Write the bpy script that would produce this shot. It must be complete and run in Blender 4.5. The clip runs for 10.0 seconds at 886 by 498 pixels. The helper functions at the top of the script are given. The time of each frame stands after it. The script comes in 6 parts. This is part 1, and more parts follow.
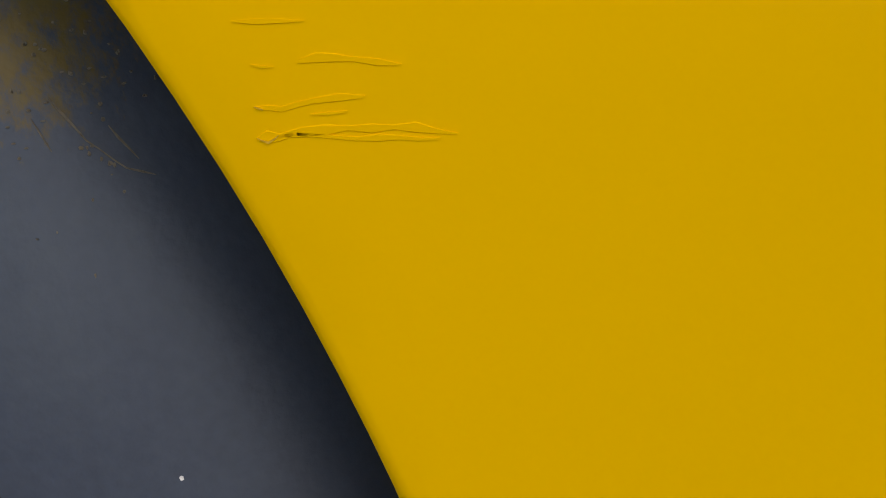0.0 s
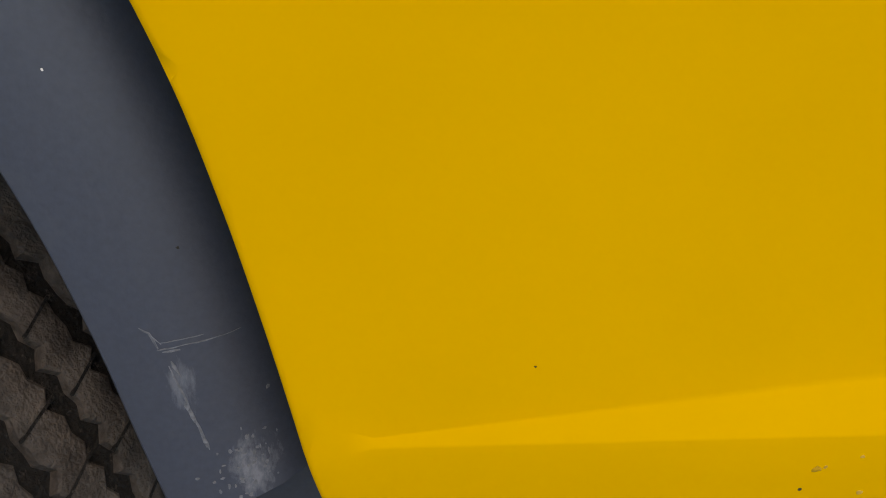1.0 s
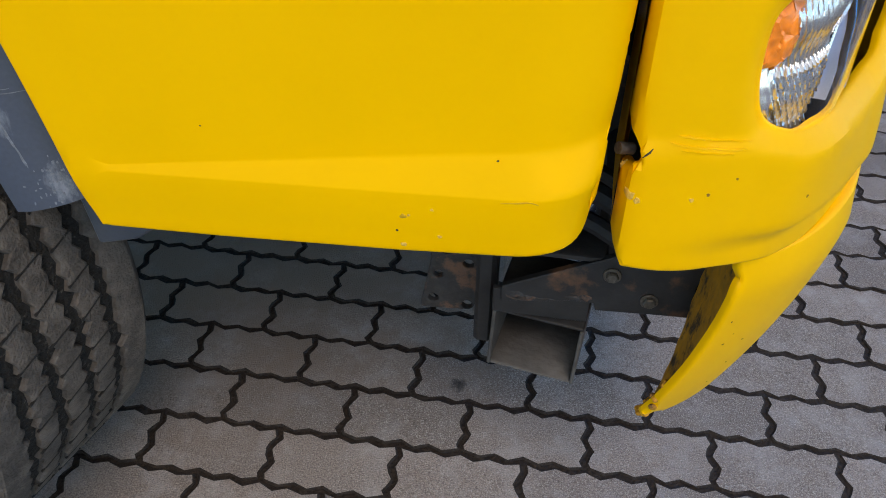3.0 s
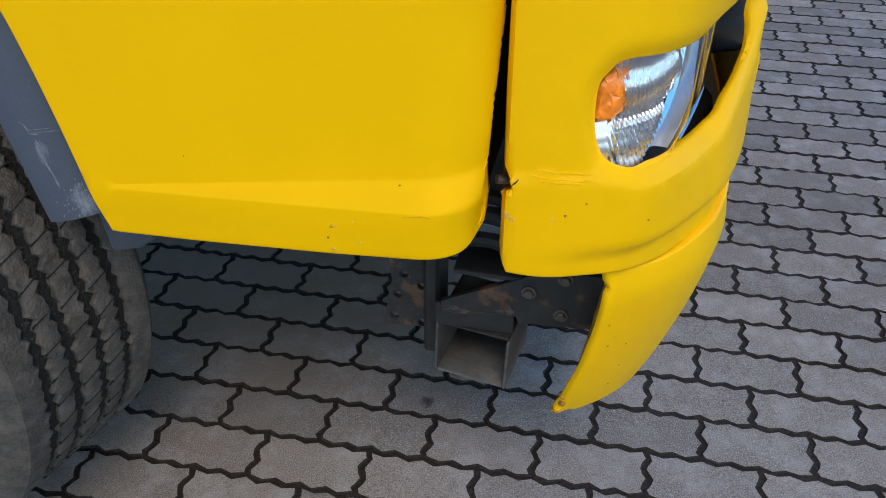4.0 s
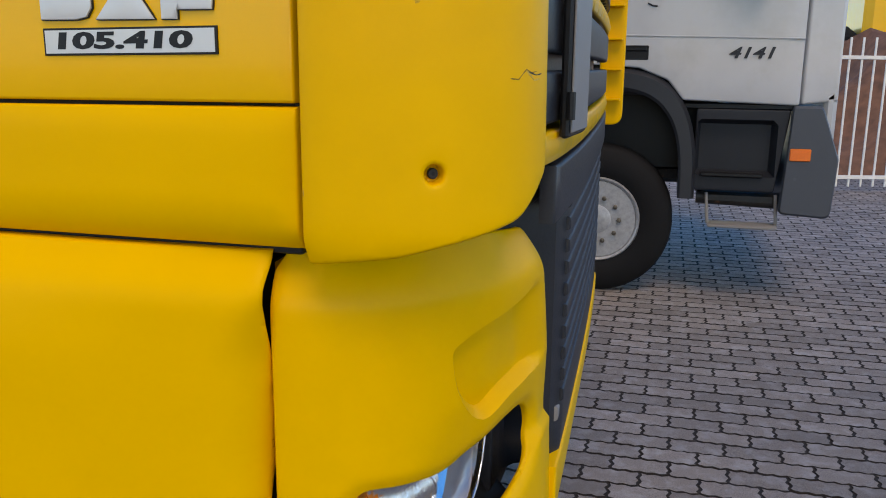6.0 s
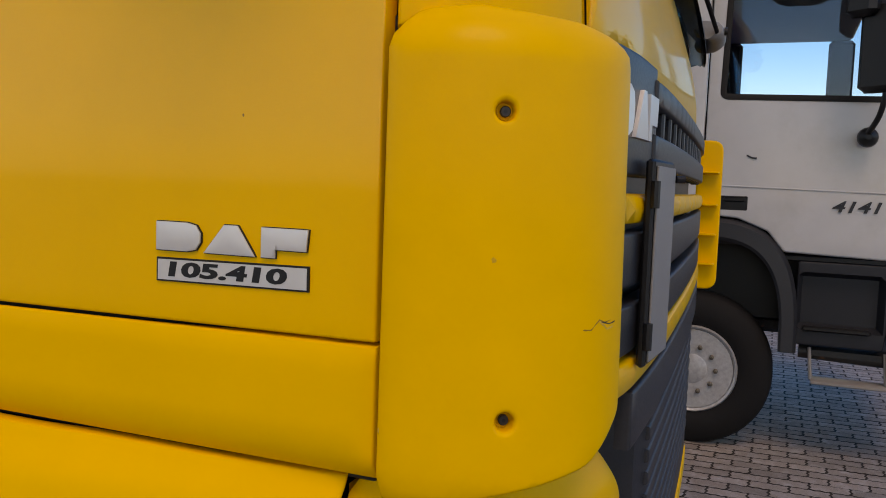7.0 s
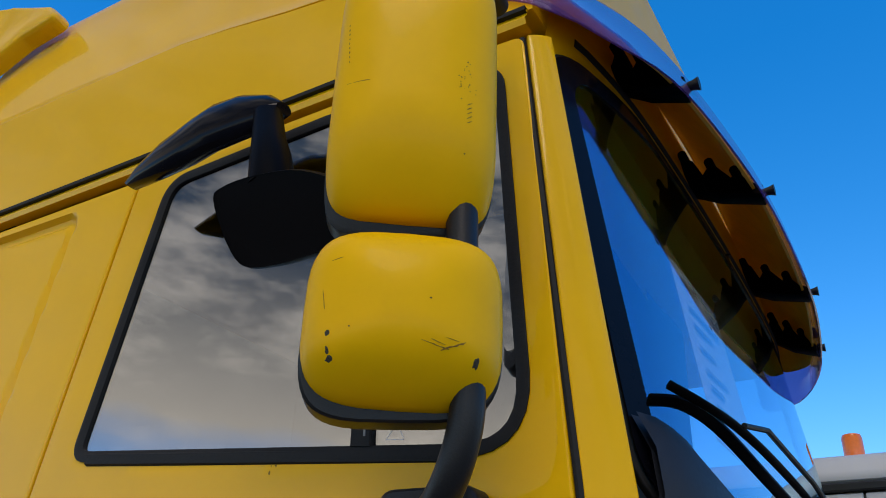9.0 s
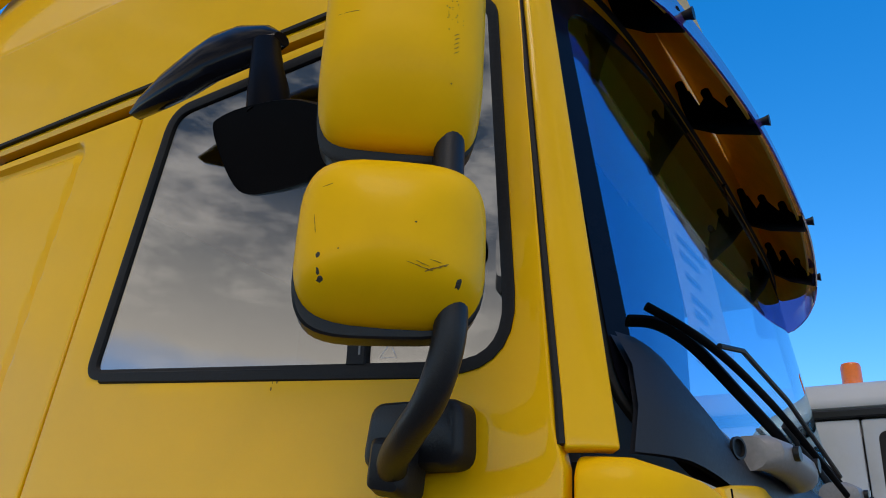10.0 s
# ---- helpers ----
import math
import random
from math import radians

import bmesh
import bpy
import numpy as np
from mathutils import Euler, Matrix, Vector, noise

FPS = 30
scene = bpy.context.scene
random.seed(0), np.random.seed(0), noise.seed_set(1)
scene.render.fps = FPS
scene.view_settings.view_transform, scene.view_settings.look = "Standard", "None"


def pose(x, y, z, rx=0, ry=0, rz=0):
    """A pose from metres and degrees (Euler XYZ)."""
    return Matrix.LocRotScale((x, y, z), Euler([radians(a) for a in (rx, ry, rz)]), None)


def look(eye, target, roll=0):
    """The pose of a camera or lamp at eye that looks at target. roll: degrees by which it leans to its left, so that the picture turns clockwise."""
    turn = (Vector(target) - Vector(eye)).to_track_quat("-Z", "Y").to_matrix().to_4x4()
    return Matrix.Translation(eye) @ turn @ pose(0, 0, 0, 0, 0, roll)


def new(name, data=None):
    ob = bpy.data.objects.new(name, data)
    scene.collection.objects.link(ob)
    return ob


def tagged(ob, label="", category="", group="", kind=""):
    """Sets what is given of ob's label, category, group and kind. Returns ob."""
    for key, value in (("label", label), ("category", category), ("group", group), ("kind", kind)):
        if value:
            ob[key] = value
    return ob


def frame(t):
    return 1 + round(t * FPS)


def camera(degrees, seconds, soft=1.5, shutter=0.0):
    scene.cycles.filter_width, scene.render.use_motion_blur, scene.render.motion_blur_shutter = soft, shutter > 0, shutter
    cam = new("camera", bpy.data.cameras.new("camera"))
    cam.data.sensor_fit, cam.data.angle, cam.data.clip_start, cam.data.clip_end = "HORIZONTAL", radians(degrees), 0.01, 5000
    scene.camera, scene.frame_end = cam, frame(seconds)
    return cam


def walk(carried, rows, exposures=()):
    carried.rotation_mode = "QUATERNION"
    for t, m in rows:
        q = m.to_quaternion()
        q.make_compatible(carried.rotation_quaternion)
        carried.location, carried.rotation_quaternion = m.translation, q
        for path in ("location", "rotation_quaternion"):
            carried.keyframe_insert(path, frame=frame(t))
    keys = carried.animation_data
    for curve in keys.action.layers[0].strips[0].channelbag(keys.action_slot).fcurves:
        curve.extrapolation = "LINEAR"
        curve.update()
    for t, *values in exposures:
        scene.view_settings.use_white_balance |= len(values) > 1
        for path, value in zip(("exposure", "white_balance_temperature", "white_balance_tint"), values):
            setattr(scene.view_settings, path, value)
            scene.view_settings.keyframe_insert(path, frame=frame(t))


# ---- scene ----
from mathutils.geometry import delaunay_2d_cdt
from mathutils.bvhtree import BVHTree

# the camera and its walk
cam = camera(56.2, 10.0, soft=0.95)
PATH = [
    (0, (-0.613, -0.229, 1.203), (-0.577, 1.618, 0.437), -0.4),
    (0.2, (-0.599, -0.250, 1.191), (-0.590, 1.590, 0.408), 0.2),
    (0.3, (-0.592, -0.262, 1.189), (-0.581, 1.570, 0.385), 0.6),
    (0.5, (-0.567, -0.278, 1.179), (-0.595, 1.522, 0.308), 0.9),
    (0.7, (-0.540, -0.320, 1.166), (-0.548, 1.459, 0.252), 1.0),
    (1, (-0.493, -0.420, 1.154), (-0.484, 1.348, 0.220), 0.8),
    (1.2, (-0.458, -0.467, 1.152), (-0.458, 1.303, 0.221), 0.8),
    (1.5, (-0.400, -0.516, 1.155), (-0.427, 1.248, 0.214), 0.6),
    (2, (-0.316, -0.576, 1.209), (-0.346, 1.060, 0.059), 0.6),
    (2.2, (-0.283, -0.600, 1.244), (-0.338, 0.952, -0.016), 0.5),
    (3.3, (-0.081, -0.623, 1.261), (-0.364, 0.892, -0.013), 0.7),
    (3.5, (-0.046, -0.657, 1.276), (-0.351, 0.899, 0.057), 0.5),
    (4, (0.04, -0.814, 1.351), (-0.301, 0.785, 0.199), 0.3),
    (4.5, (0.133, -0.905, 1.399), (-0.219, 0.735, 0.309), 0.3),
    (5, (0.239, -0.938, 1.419), (-0.153, 0.779, 0.47), 0.6),
    (5.5, (0.362, -0.928, 1.474), (-0.093, 0.889, 0.774), 0.3),
    (5.7, (0.397, -0.932, 1.522), (-0.085, 0.924, 0.954), 0.2),
    (6.8, (0.451, -0.907, 1.692), (-0.177, 0.977, 1.456), 2.5),
    (7, (0.456, -0.934, 1.739), (-0.286, 0.917, 1.583), 2.1),
    (7.1, (0.46, -0.946, 1.77), (-0.348, 0.881, 1.662), 2.1),
    (7.3, (0.452, -0.954, 1.828), (-0.432, 0.84, 1.849), 2.0),
    (7.5, (0.444, -0.985, 1.882), (-0.46, 0.793, 2.034), 2.3),
    (8, (0.411, -1.029, 1.993), (-0.527, 0.668, 2.485), 2.2),
    (8.5, (0.41, -1.053, 2.043), (-0.517, 0.51, 2.876), 2.2),
    (9, (0.429, -1.104, 2.037), (-0.494, 0.401, 2.975), 2.4),
    (9.5, (0.444, -1.122, 2.03), (-0.5, 0.389, 2.938), 2.7),
    (10, (0.484, -1.124, 2.006), (-0.494, 0.431, 2.796), 2.8),
]
EXPOSURE = [(0.0, 0.18, 7600, 20), (1.0, 0.20, 7800, 21), (2.2, 0.58, 7300, 19), (3.5, 0.64, 6700, 14), (5.0, 0.52, 6400, 12), (5.7, 0.38, 6900, 17), (6.8, -0.02, 8400, 29), (7.5, -0.10, 8400, 29), (8.0, -0.12, 7700, 21), (8.5, -0.08, 6800, 18), (10.0, -0.08, 6700, 18)]
walk(cam, [(t, look(eye, target, roll)) for t, eye, target, roll in PATH], EXPOSURE)

# ---- world and sun ----
world = bpy.data.worlds.new("sky")
scene.world = world
world.use_nodes = True
wn, wl = world.node_tree.nodes, world.node_tree.links
wn.clear()
w_out = wn.new("ShaderNodeOutputWorld")
w_bg = wn.new("ShaderNodeBackground")
w_sky = wn.new("ShaderNodeTexSky")
w_sky.sky_type, w_sky.sun_disc = "NISHITA", False
w_sky.sun_elevation, w_sky.sun_rotation = radians(54), radians(157)
w_sky.air_density, w_sky.dust_density, w_sky.ozone_density = 1.0, 0.4, 2.5
w_co = wn.new("ShaderNodeTexCoord")
w_map = wn.new("ShaderNodeMapping")
w_map.inputs["Scale"].default_value = (1.0, 1.0, 2.6)
w_noise = wn.new("ShaderNodeTexNoise")
w_noise.inputs["Scale"].default_value, w_noise.inputs["Detail"].default_value = 2.3, 7.0
w_noise.inputs["Roughness"].default_value = 0.58
w_sep = wn.new("ShaderNodeSeparateXYZ")
w_side = wn.new("ShaderNodeMapRange")       # the cloud bank lies towards -y
w_side.inputs["From Min"].default_value, w_side.inputs["From Max"].default_value = 0.45, -0.5
w_side.inputs["To Min"].default_value, w_side.inputs["To Max"].default_value = -0.24, 0.42
w_add = wn.new("ShaderNodeMath")
w_add.operation = "ADD"
w_cov = wn.new("ShaderNodeMapRange")
w_cov.interpolation_type = "SMOOTHSTEP"
w_cov.inputs["From Min"].default_value, w_cov.inputs["From Max"].default_value = 0.5, 0.72
w_noise2 = wn.new("ShaderNodeTexNoise")
w_noise2.inputs["Scale"].default_value, w_noise2.inputs["Detail"].default_value = 5.5, 7.0
w_noise2.inputs["Roughness"].default_value = 0.6
w_ramp = wn.new("ShaderNodeValToRGB")
w_ramp.color_ramp.elements[0].position, w_ramp.color_ramp.elements[0].color = 0.44, (0.50, 0.85, 1.35, 1)
w_ramp.color_ramp.elements[1].position, w_ramp.color_ramp.elements[1].color = 0.60, (4.8, 4.8, 4.5, 1)
w_mix = wn.new("ShaderNodeMix")
w_mix.data_type = "RGBA"
wl.new(w_co.outputs["Generated"], w_map.inputs["Vector"])
wl.new(w_map.outputs[0], w_noise.inputs["Vector"])
wl.new(w_map.outputs[0], w_noise2.inputs["Vector"])
wl.new(w_co.outputs["Generated"], w_sep.inputs[0])
wl.new(w_sep.outputs["Y"], w_side.inputs["Value"])
wl.new(w_noise.outputs["Fac"], w_add.inputs[0])
wl.new(w_side.outputs[0], w_add.inputs[1])
wl.new(w_add.outputs[0], w_cov.inputs["Value"])
wl.new(w_noise2.outputs["Fac"], w_ramp.inputs["Fac"])
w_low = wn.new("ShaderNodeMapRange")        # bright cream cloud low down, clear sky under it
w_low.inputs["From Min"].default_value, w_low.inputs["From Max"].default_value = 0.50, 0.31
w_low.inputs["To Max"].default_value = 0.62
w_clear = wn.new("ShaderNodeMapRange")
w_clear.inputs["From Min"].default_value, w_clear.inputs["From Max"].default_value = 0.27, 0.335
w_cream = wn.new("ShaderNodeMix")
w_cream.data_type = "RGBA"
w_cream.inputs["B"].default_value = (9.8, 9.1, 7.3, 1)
w_mul = wn.new("ShaderNodeMath")
w_mul.operation = "MULTIPLY"
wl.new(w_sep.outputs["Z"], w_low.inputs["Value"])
w_edge = wn.new("ShaderNodeMath")           # the bank's lower edge is ragged
w_edge.operation, w_edge.inputs[1].default_value = "MULTIPLY_ADD", 0.05
wl.new(w_noise2.outputs["Fac"], w_edge.inputs[0])
wl.new(w_sep.outputs["Z"], w_edge.inputs[2])
wl.new(w_edge.outputs[0], w_clear.inputs["Value"])
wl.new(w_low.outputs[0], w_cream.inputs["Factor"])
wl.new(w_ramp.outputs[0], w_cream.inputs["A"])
wl.new(w_cov.outputs[0], w_mul.inputs[0])
wl.new(w_clear.outputs[0], w_mul.inputs[1])
wl.new(w_mul.outputs[0], w_mix.inputs["Factor"])
w_hs = wn.new("ShaderNodeHueSaturation")
w_hs.inputs["Saturation"].default_value, w_hs.inputs["Value"].default_value = 1.45, 1.95
wl.new(w_sky.outputs[0], w_hs.inputs["Color"])
wl.new(w_hs.outputs[0], w_mix.inputs["A"])
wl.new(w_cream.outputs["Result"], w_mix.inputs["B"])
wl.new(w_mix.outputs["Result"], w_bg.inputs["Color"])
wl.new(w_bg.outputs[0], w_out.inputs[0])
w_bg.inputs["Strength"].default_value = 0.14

sun = new("sun", bpy.data.lights.new("sun", "SUN"))
sun.data.energy, sun.data.angle, sun.data.color = 1.15, radians(25), (1.0, 0.92, 0.82)
sun.matrix_world = look((0, 0, 0), (-0.22, 0.52, -0.8))
sun.location = (3, -8, 9)


# ---- materials ----
def bsdf(name, rgb, rough=0.5, metal=0.0, coat=0.0, grain=0.06, scale=60.0, bump=0.02, bump_scale=None, spec=0.5, stain=None, stain_scale=3.0, stain_at=(0.5, 0.75), rand=0.0, world_size=False):
    """A surface with fine grain, an optional larger stain, relief, and a shift of tone from piece to piece."""
    m = bpy.data.materials.new(name)
    m.use_nodes = True
    n, l = m.node_tree.nodes, m.node_tree.links
    p = n["Principled BSDF"]
    p.inputs["Roughness"].default_value, p.inputs["Metallic"].default_value = rough, metal
    p.inputs["Coat Weight"].default_value, p.inputs["Coat Roughness"].default_value = coat, 0.06
    p.inputs["Specular IOR Level"].default_value = spec
    co = n.new("ShaderNodeTexCoord")
    place = n.new("ShaderNodeNewGeometry").outputs["Position"] if world_size else co.outputs["Object"]
    fine = n.new("ShaderNodeTexNoise")
    fine.inputs["Scale"].default_value, fine.inputs["Detail"].default_value = scale, 6.0
    l.new(place, fine.inputs["Vector"])
    ramp = n.new("ShaderNodeValToRGB")
    lo, hi = 1 - grain, 1 + grain
    ramp.color_ramp.elements[0].position, ramp.color_ramp.elements[1].position = 0.3, 0.7
    ramp.color_ramp.elements[0].color = (rgb[0] * lo, rgb[1] * lo, rgb[2] * lo, 1)
    ramp.color_ramp.elements[1].color = (rgb[0] * hi, rgb[1] * hi, rgb[2] * hi, 1)
    l.new(fine.outputs["Fac"], ramp.inputs["Fac"])
    col = ramp.outputs["Color"]
    if stain:
        big = n.new("ShaderNodeTexNoise")
        big.inputs["Scale"].default_value, big.inputs["Detail"].default_value = stain_scale, 8.0
        big.inputs["Roughness"].default_value = 0.65
        l.new(place, big.inputs["Vector"])
        mr = n.new("ShaderNodeMapRange")
        mr.inputs["From Min"].default_value, mr.inputs["From Max"].default_value = stain_at
        l.new(big.outputs["Fac"], mr.inputs["Value"])
        mx = n.new("ShaderNodeMix")
        mx.data_type = "RGBA"
        l.new(mr.outputs[0], mx.inputs["Factor"])
        l.new(col, mx.inputs["A"])
        mx.inputs["B"].default_value = (*stain, 1)
        col = mx.outputs["Result"]
    if rand:
        info = n.new("ShaderNodeObjectInfo")
        geo = n.new("ShaderNodeNewGeometry")
        both = n.new("ShaderNodeMath")
        both.operation = "ADD"
        l.new(info.outputs["Random"], both.inputs[0])
        l.new(geo.outputs["Random Per Island"], both.inputs[1])
        fr = n.new("ShaderNodeMath")
        fr.operation = "FRACT"
        l.new(both.outputs[0], fr.inputs[0])
        vr = n.new("ShaderNodeMapRange")
        vr.inputs["To Min"].default_value, vr.inputs["To Max"].default_value = 1 - rand, 1 + rand
        l.new(fr.outputs[0], vr.inputs["Value"])
        hs = n.new("ShaderNodeHueSaturation")
        l.new(vr.outputs[0], hs.inputs["Value"])
        l.new(col, hs.inputs["Color"])
        col = hs.outputs["Color"]
    l.new(col, p.inputs["Base Color"])
    if bump:
        bn = n.new("ShaderNodeBump")
        bn.inputs["Strength"].default_value, bn.inputs["Distance"].default_value = 1.0, bump * 0.01
        src = fine
        if bump_scale:
            src = n.new("ShaderNodeTexNoise")
            src.inputs["Scale"].default_value, src.inputs["Detail"].default_value = bump_scale, 5.0
            l.new(place, src.inputs["Vector"])
        l.new(src.outputs["Fac"], bn.inputs["Height"])
        l.new(bn.outputs[0], p.inputs["Normal"])
    rr = n.new("ShaderNodeMapRange")
    rr.inputs["To Min"].default_value, rr.inputs["To Max"].default_value = max(0.02, rough * 0.8), min(1, rough * 1.2)
    l.new(fine.outputs["Fac"], rr.inputs["Value"])
    l.new(rr.outputs[0], p.inputs["Roughness"])
    return m


def glass(name, rgb=(1, 1, 1), rough=0.0, ior=1.45):
    m = bpy.data.materials.new(name)
    m.use_nodes = True
    p = m.node_tree.nodes["Principled BSDF"]
    p.inputs["Base Color"].default_value = (*rgb, 1)
    p.inputs["Roughness"].default_value, p.inputs["IOR"].default_value = rough, ior
    p.inputs["Transmission Weight"].default_value = 1.0
    return m


def patch(mat, centre, size, rgb, scale, at, streak=1.0):
    """A patch of another colour with a ragged outline round a place on a surface."""
    n, l = mat.node_tree.nodes, mat.node_tree.links
    p = n["Principled BSDF"]
    src = p.inputs["Base Color"].links[0].from_socket
    geo, sub, mul, ln = n.new("ShaderNodeNewGeometry"), n.new("ShaderNodeVectorMath"), n.new("ShaderNodeVectorMath"), n.new("ShaderNodeVectorMath")
    sub.operation, mul.operation, ln.operation = "SUBTRACT", "MULTIPLY", "LENGTH"
    sub.inputs[1].default_value, mul.inputs[1].default_value = centre, [1 / v for v in size]
    l.new(geo.outputs["Position"], sub.inputs[0])
    l.new(sub.outputs[0], mul.inputs[0])
    l.new(mul.outputs[0], ln.inputs[0])
    mp, ns = n.new("ShaderNodeMapping"), n.new("ShaderNodeTexNoise")
    mp.inputs["Scale"].default_value = (scale, scale, scale / streak)
    ns.inputs["Scale"].default_value, ns.inputs["Detail"].default_value, ns.inputs["Roughness"].default_value = 1.0, 9.0, 0.72
    l.new(geo.outputs["Position"], mp.inputs[0])
    l.new(mp.outputs[0], ns.inputs["Vector"])
    fall = n.new("ShaderNodeMapRange")
    fall.interpolation_type = "SMOOTHSTEP"
    fall.inputs["From Min"].default_value, fall.inputs["From Max"].default_value = 1.0, 0.1
    fall.inputs["To Min"].default_value, fall.inputs["To Max"].default_value = -0.35, 0.12
    l.new(ln.outputs["Value"], fall.inputs["Value"])
    add, cut, mx = n.new("ShaderNodeMath"), n.new("ShaderNodeMapRange"), n.new("ShaderNodeMix")
    l.new(ns.outputs["Fac"], add.inputs[0])
    l.new(fall.outputs[0], add.inputs[1])
    cut.inputs["From Min"].default_value, cut.inputs["From Max"].default_value = at
    l.new(add.outputs[0], cut.inputs["Value"])
    mx.data_type = "RGBA"
    l.new(cut.outputs[0], mx.inputs["Factor"])
    l.new(src, mx.inputs["A"])
    mx.inputs["B"].default_value = (*rgb, 1)
    l.new(mx.outputs["Result"], p.inputs["Base Color"])


YELLOW = (0.85, 0.458, 0.0)
M = {}
M["paint"] = bsdf("gloss_yellow_paint", YELLOW, 0.45, coat=0.36, spec=0.1, grain=0.02, scale=9, bump=0.05, bump_scale=7)
M["satin"] = bsdf("satin_yellow_paint", YELLOW, 0.42, coat=0.03, spec=0.10, grain=0.025, scale=14, bump=0.06, bump_scale=11)
M["panel"] = bsdf("touched_up_yellow_paint", YELLOW, 0.48, coat=0.0, spec=0.07, grain=0.03, scale=5, bump=0.05, bump_scale=16)
M["flap"] = bsdf("polished_yellow_paint", YELLOW, 0.38, coat=0.32, spec=0.12, grain=0.02, scale=9, bump=0.03, bump_scale=5)
M["white"] = bsdf("white_truck_paint", (0.46, 0.475, 0.50), 0.35, coat=0.3, grain=0.03, scale=6, bump=0.05, bump_scale=4, stain=(0.36, 0.36, 0.355), stain_scale=2.2, stain_at=(0.5, 0.9))
M["grey"] = bsdf("grey_moulded_plastic", (0.050, 0.058, 0.075), 0.45, grain=0.08, scale=220, bump=0.03, stain=(0.13, 0.15, 0.18), stain_scale=9, stain_at=(0.62, 0.85))
M["arch"] = bsdf("scuffed_grey_arch_plastic", (0.060, 0.073, 0.103), 0.5, spec=0.4, grain=0.08, scale=220, bump=0.03, stain=(0.085, 0.10, 0.125), stain_scale=9, stain_at=(0.55, 0.85))
patch(M["arch"], (-0.722, 0, 1.172), (0.050, 0.2, 0.060), (0.14, 0.098, 0.028), 260, (0.46, 0.66), 2.0)
patch(M["arch"], (-0.612, 0, 0.775), (0.034, 0.2, 0.058), (0.19, 0.21, 0.25), 90, (0.48, 0.70), 2.2)
patch(M["arch"], (-0.648, 0, 0.845), (0.022, 0.2, 0.055), (0.15, 0.17, 0.21), 140, (0.50, 0.74), 3.0)
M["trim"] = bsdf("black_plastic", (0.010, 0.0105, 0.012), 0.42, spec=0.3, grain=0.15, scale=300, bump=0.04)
M["gloss_black"] = bsdf("gloss_black_paint", (0.004, 0.0045, 0.008), 0.16, spec=0.10, grain=0.1, scale=50, bump=0.0)
M["cowl"] = bsdf("matt_dark_cowl", (0.012, 0.014, 0.020), 0.5, spec=0.35, grain=0.1, scale=150, bump=0.03)
M["rubber"] = bsdf("black_rubber", (0.012, 0.012, 0.013), 0.65, spec=0.25, grain=0.2, scale=120, bump=0.1)
M["tyre"] = bsdf("dusty_tyre_rubber", (0.056, 0.048, 0.042), 0.9, grain=0.35, scale=140, bump=0.35, bump_scale=260, stain=(0.135, 0.115, 0.098), stain_scale=30, stain_at=(0.42, 0.74))
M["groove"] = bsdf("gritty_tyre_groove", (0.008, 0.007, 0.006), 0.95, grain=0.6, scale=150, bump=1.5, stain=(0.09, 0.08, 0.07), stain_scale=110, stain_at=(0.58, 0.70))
M["tyre_dark"] = bsdf("tyre_side_rubber", (0.008, 0.008, 0.009), 0.75, spec=0.2, grain=0.2, scale=40, bump=0.1)
M["steel"] = bsdf("black_painted_steel", (0.019, 0.018, 0.018), 0.5, grain=0.3, scale=40, bump=0.2, stain=(0.16, 0.075, 0.035), stain_scale=8, stain_at=(0.60, 0.70))
M["dusty"] = bsdf("dusty_black_steel", (0.06, 0.056, 0.052), 0.7, grain=0.3, scale=30, bump=0.2, stain=(0.13, 0.12, 0.11), stain_scale=9, stain_at=(0.45, 0.7))
M["rust"] = bsdf("rusty_steel", (0.035, 0.030, 0.028), 0.75, grain=0.4, scale=60, bump=0.5, stain=(0.14, 0.072, 0.042), stain_scale=22, stain_at=(0.52, 0.60))
M["bolt"] = bsdf("zinc_bolt", (0.13, 0.115, 0.095), 0.45, metal=0.7, grain=0.3, scale=200, bump=0.1)
M["chrome"] = bsdf("lamp_reflector", (0.76, 0.78, 0.81), 0.24, metal=1.0, grain=0.01, bump=0.0)
M["shell"] = bsdf("bright_lamp_shell", (0.86, 0.87, 0.90), 0.2, metal=0.35, grain=0.02, scale=40, bump=0.0)
M["cheek"] = bsdf("grey_silver_lamp_cheek", (0.30, 0.32, 0.36), 0.30, metal=0.55, grain=0.05, scale=30, bump=0.0)
M["rim"] = bsdf("dull_steel_rim", (0.36, 0.37, 0.39), 0.42, metal=0.3, grain=0.15, scale=40, bump=0.1)
M["silver"] = bsdf("silver_badge", (0.60, 0.60, 0.60), 0.35, metal=0.35, grain=0.02, scale=20, bump=0.0)
M["paving"] = bsdf("concrete_paving", (0.240, 0.198, 0.173), 0.8, grain=0.5, scale=330, bump=0.5, bump_scale=420, stain=(0.40, 0.37, 0.36), stain_scale=11, stain_at=(0.48, 0.80), rand=0.22, world_size=True)
patch(M["paving"], (0.1, 0.4, 0), (3.0, 3.5, 1.0), (0.50, 0.46, 0.42), 420, (0.66, 0.70))
# browner, slightly darker ragged patch round the wheel and under the front
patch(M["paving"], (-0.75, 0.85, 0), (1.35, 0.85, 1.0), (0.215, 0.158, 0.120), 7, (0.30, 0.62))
patch(M["paving"], (-0.270, 0.475, 0), (0.030, 0.030, 1.0), (0.035, 0.028, 0.024), 60, (0.30, 0.62))
M["joint"] = bsdf("dark_joint_soil", (0.020, 0.013, 0.009), 0.95, grain=0.6, scale=160, bump=1.0, stain=(0.05, 0.04, 0.032), stain_scale=40)
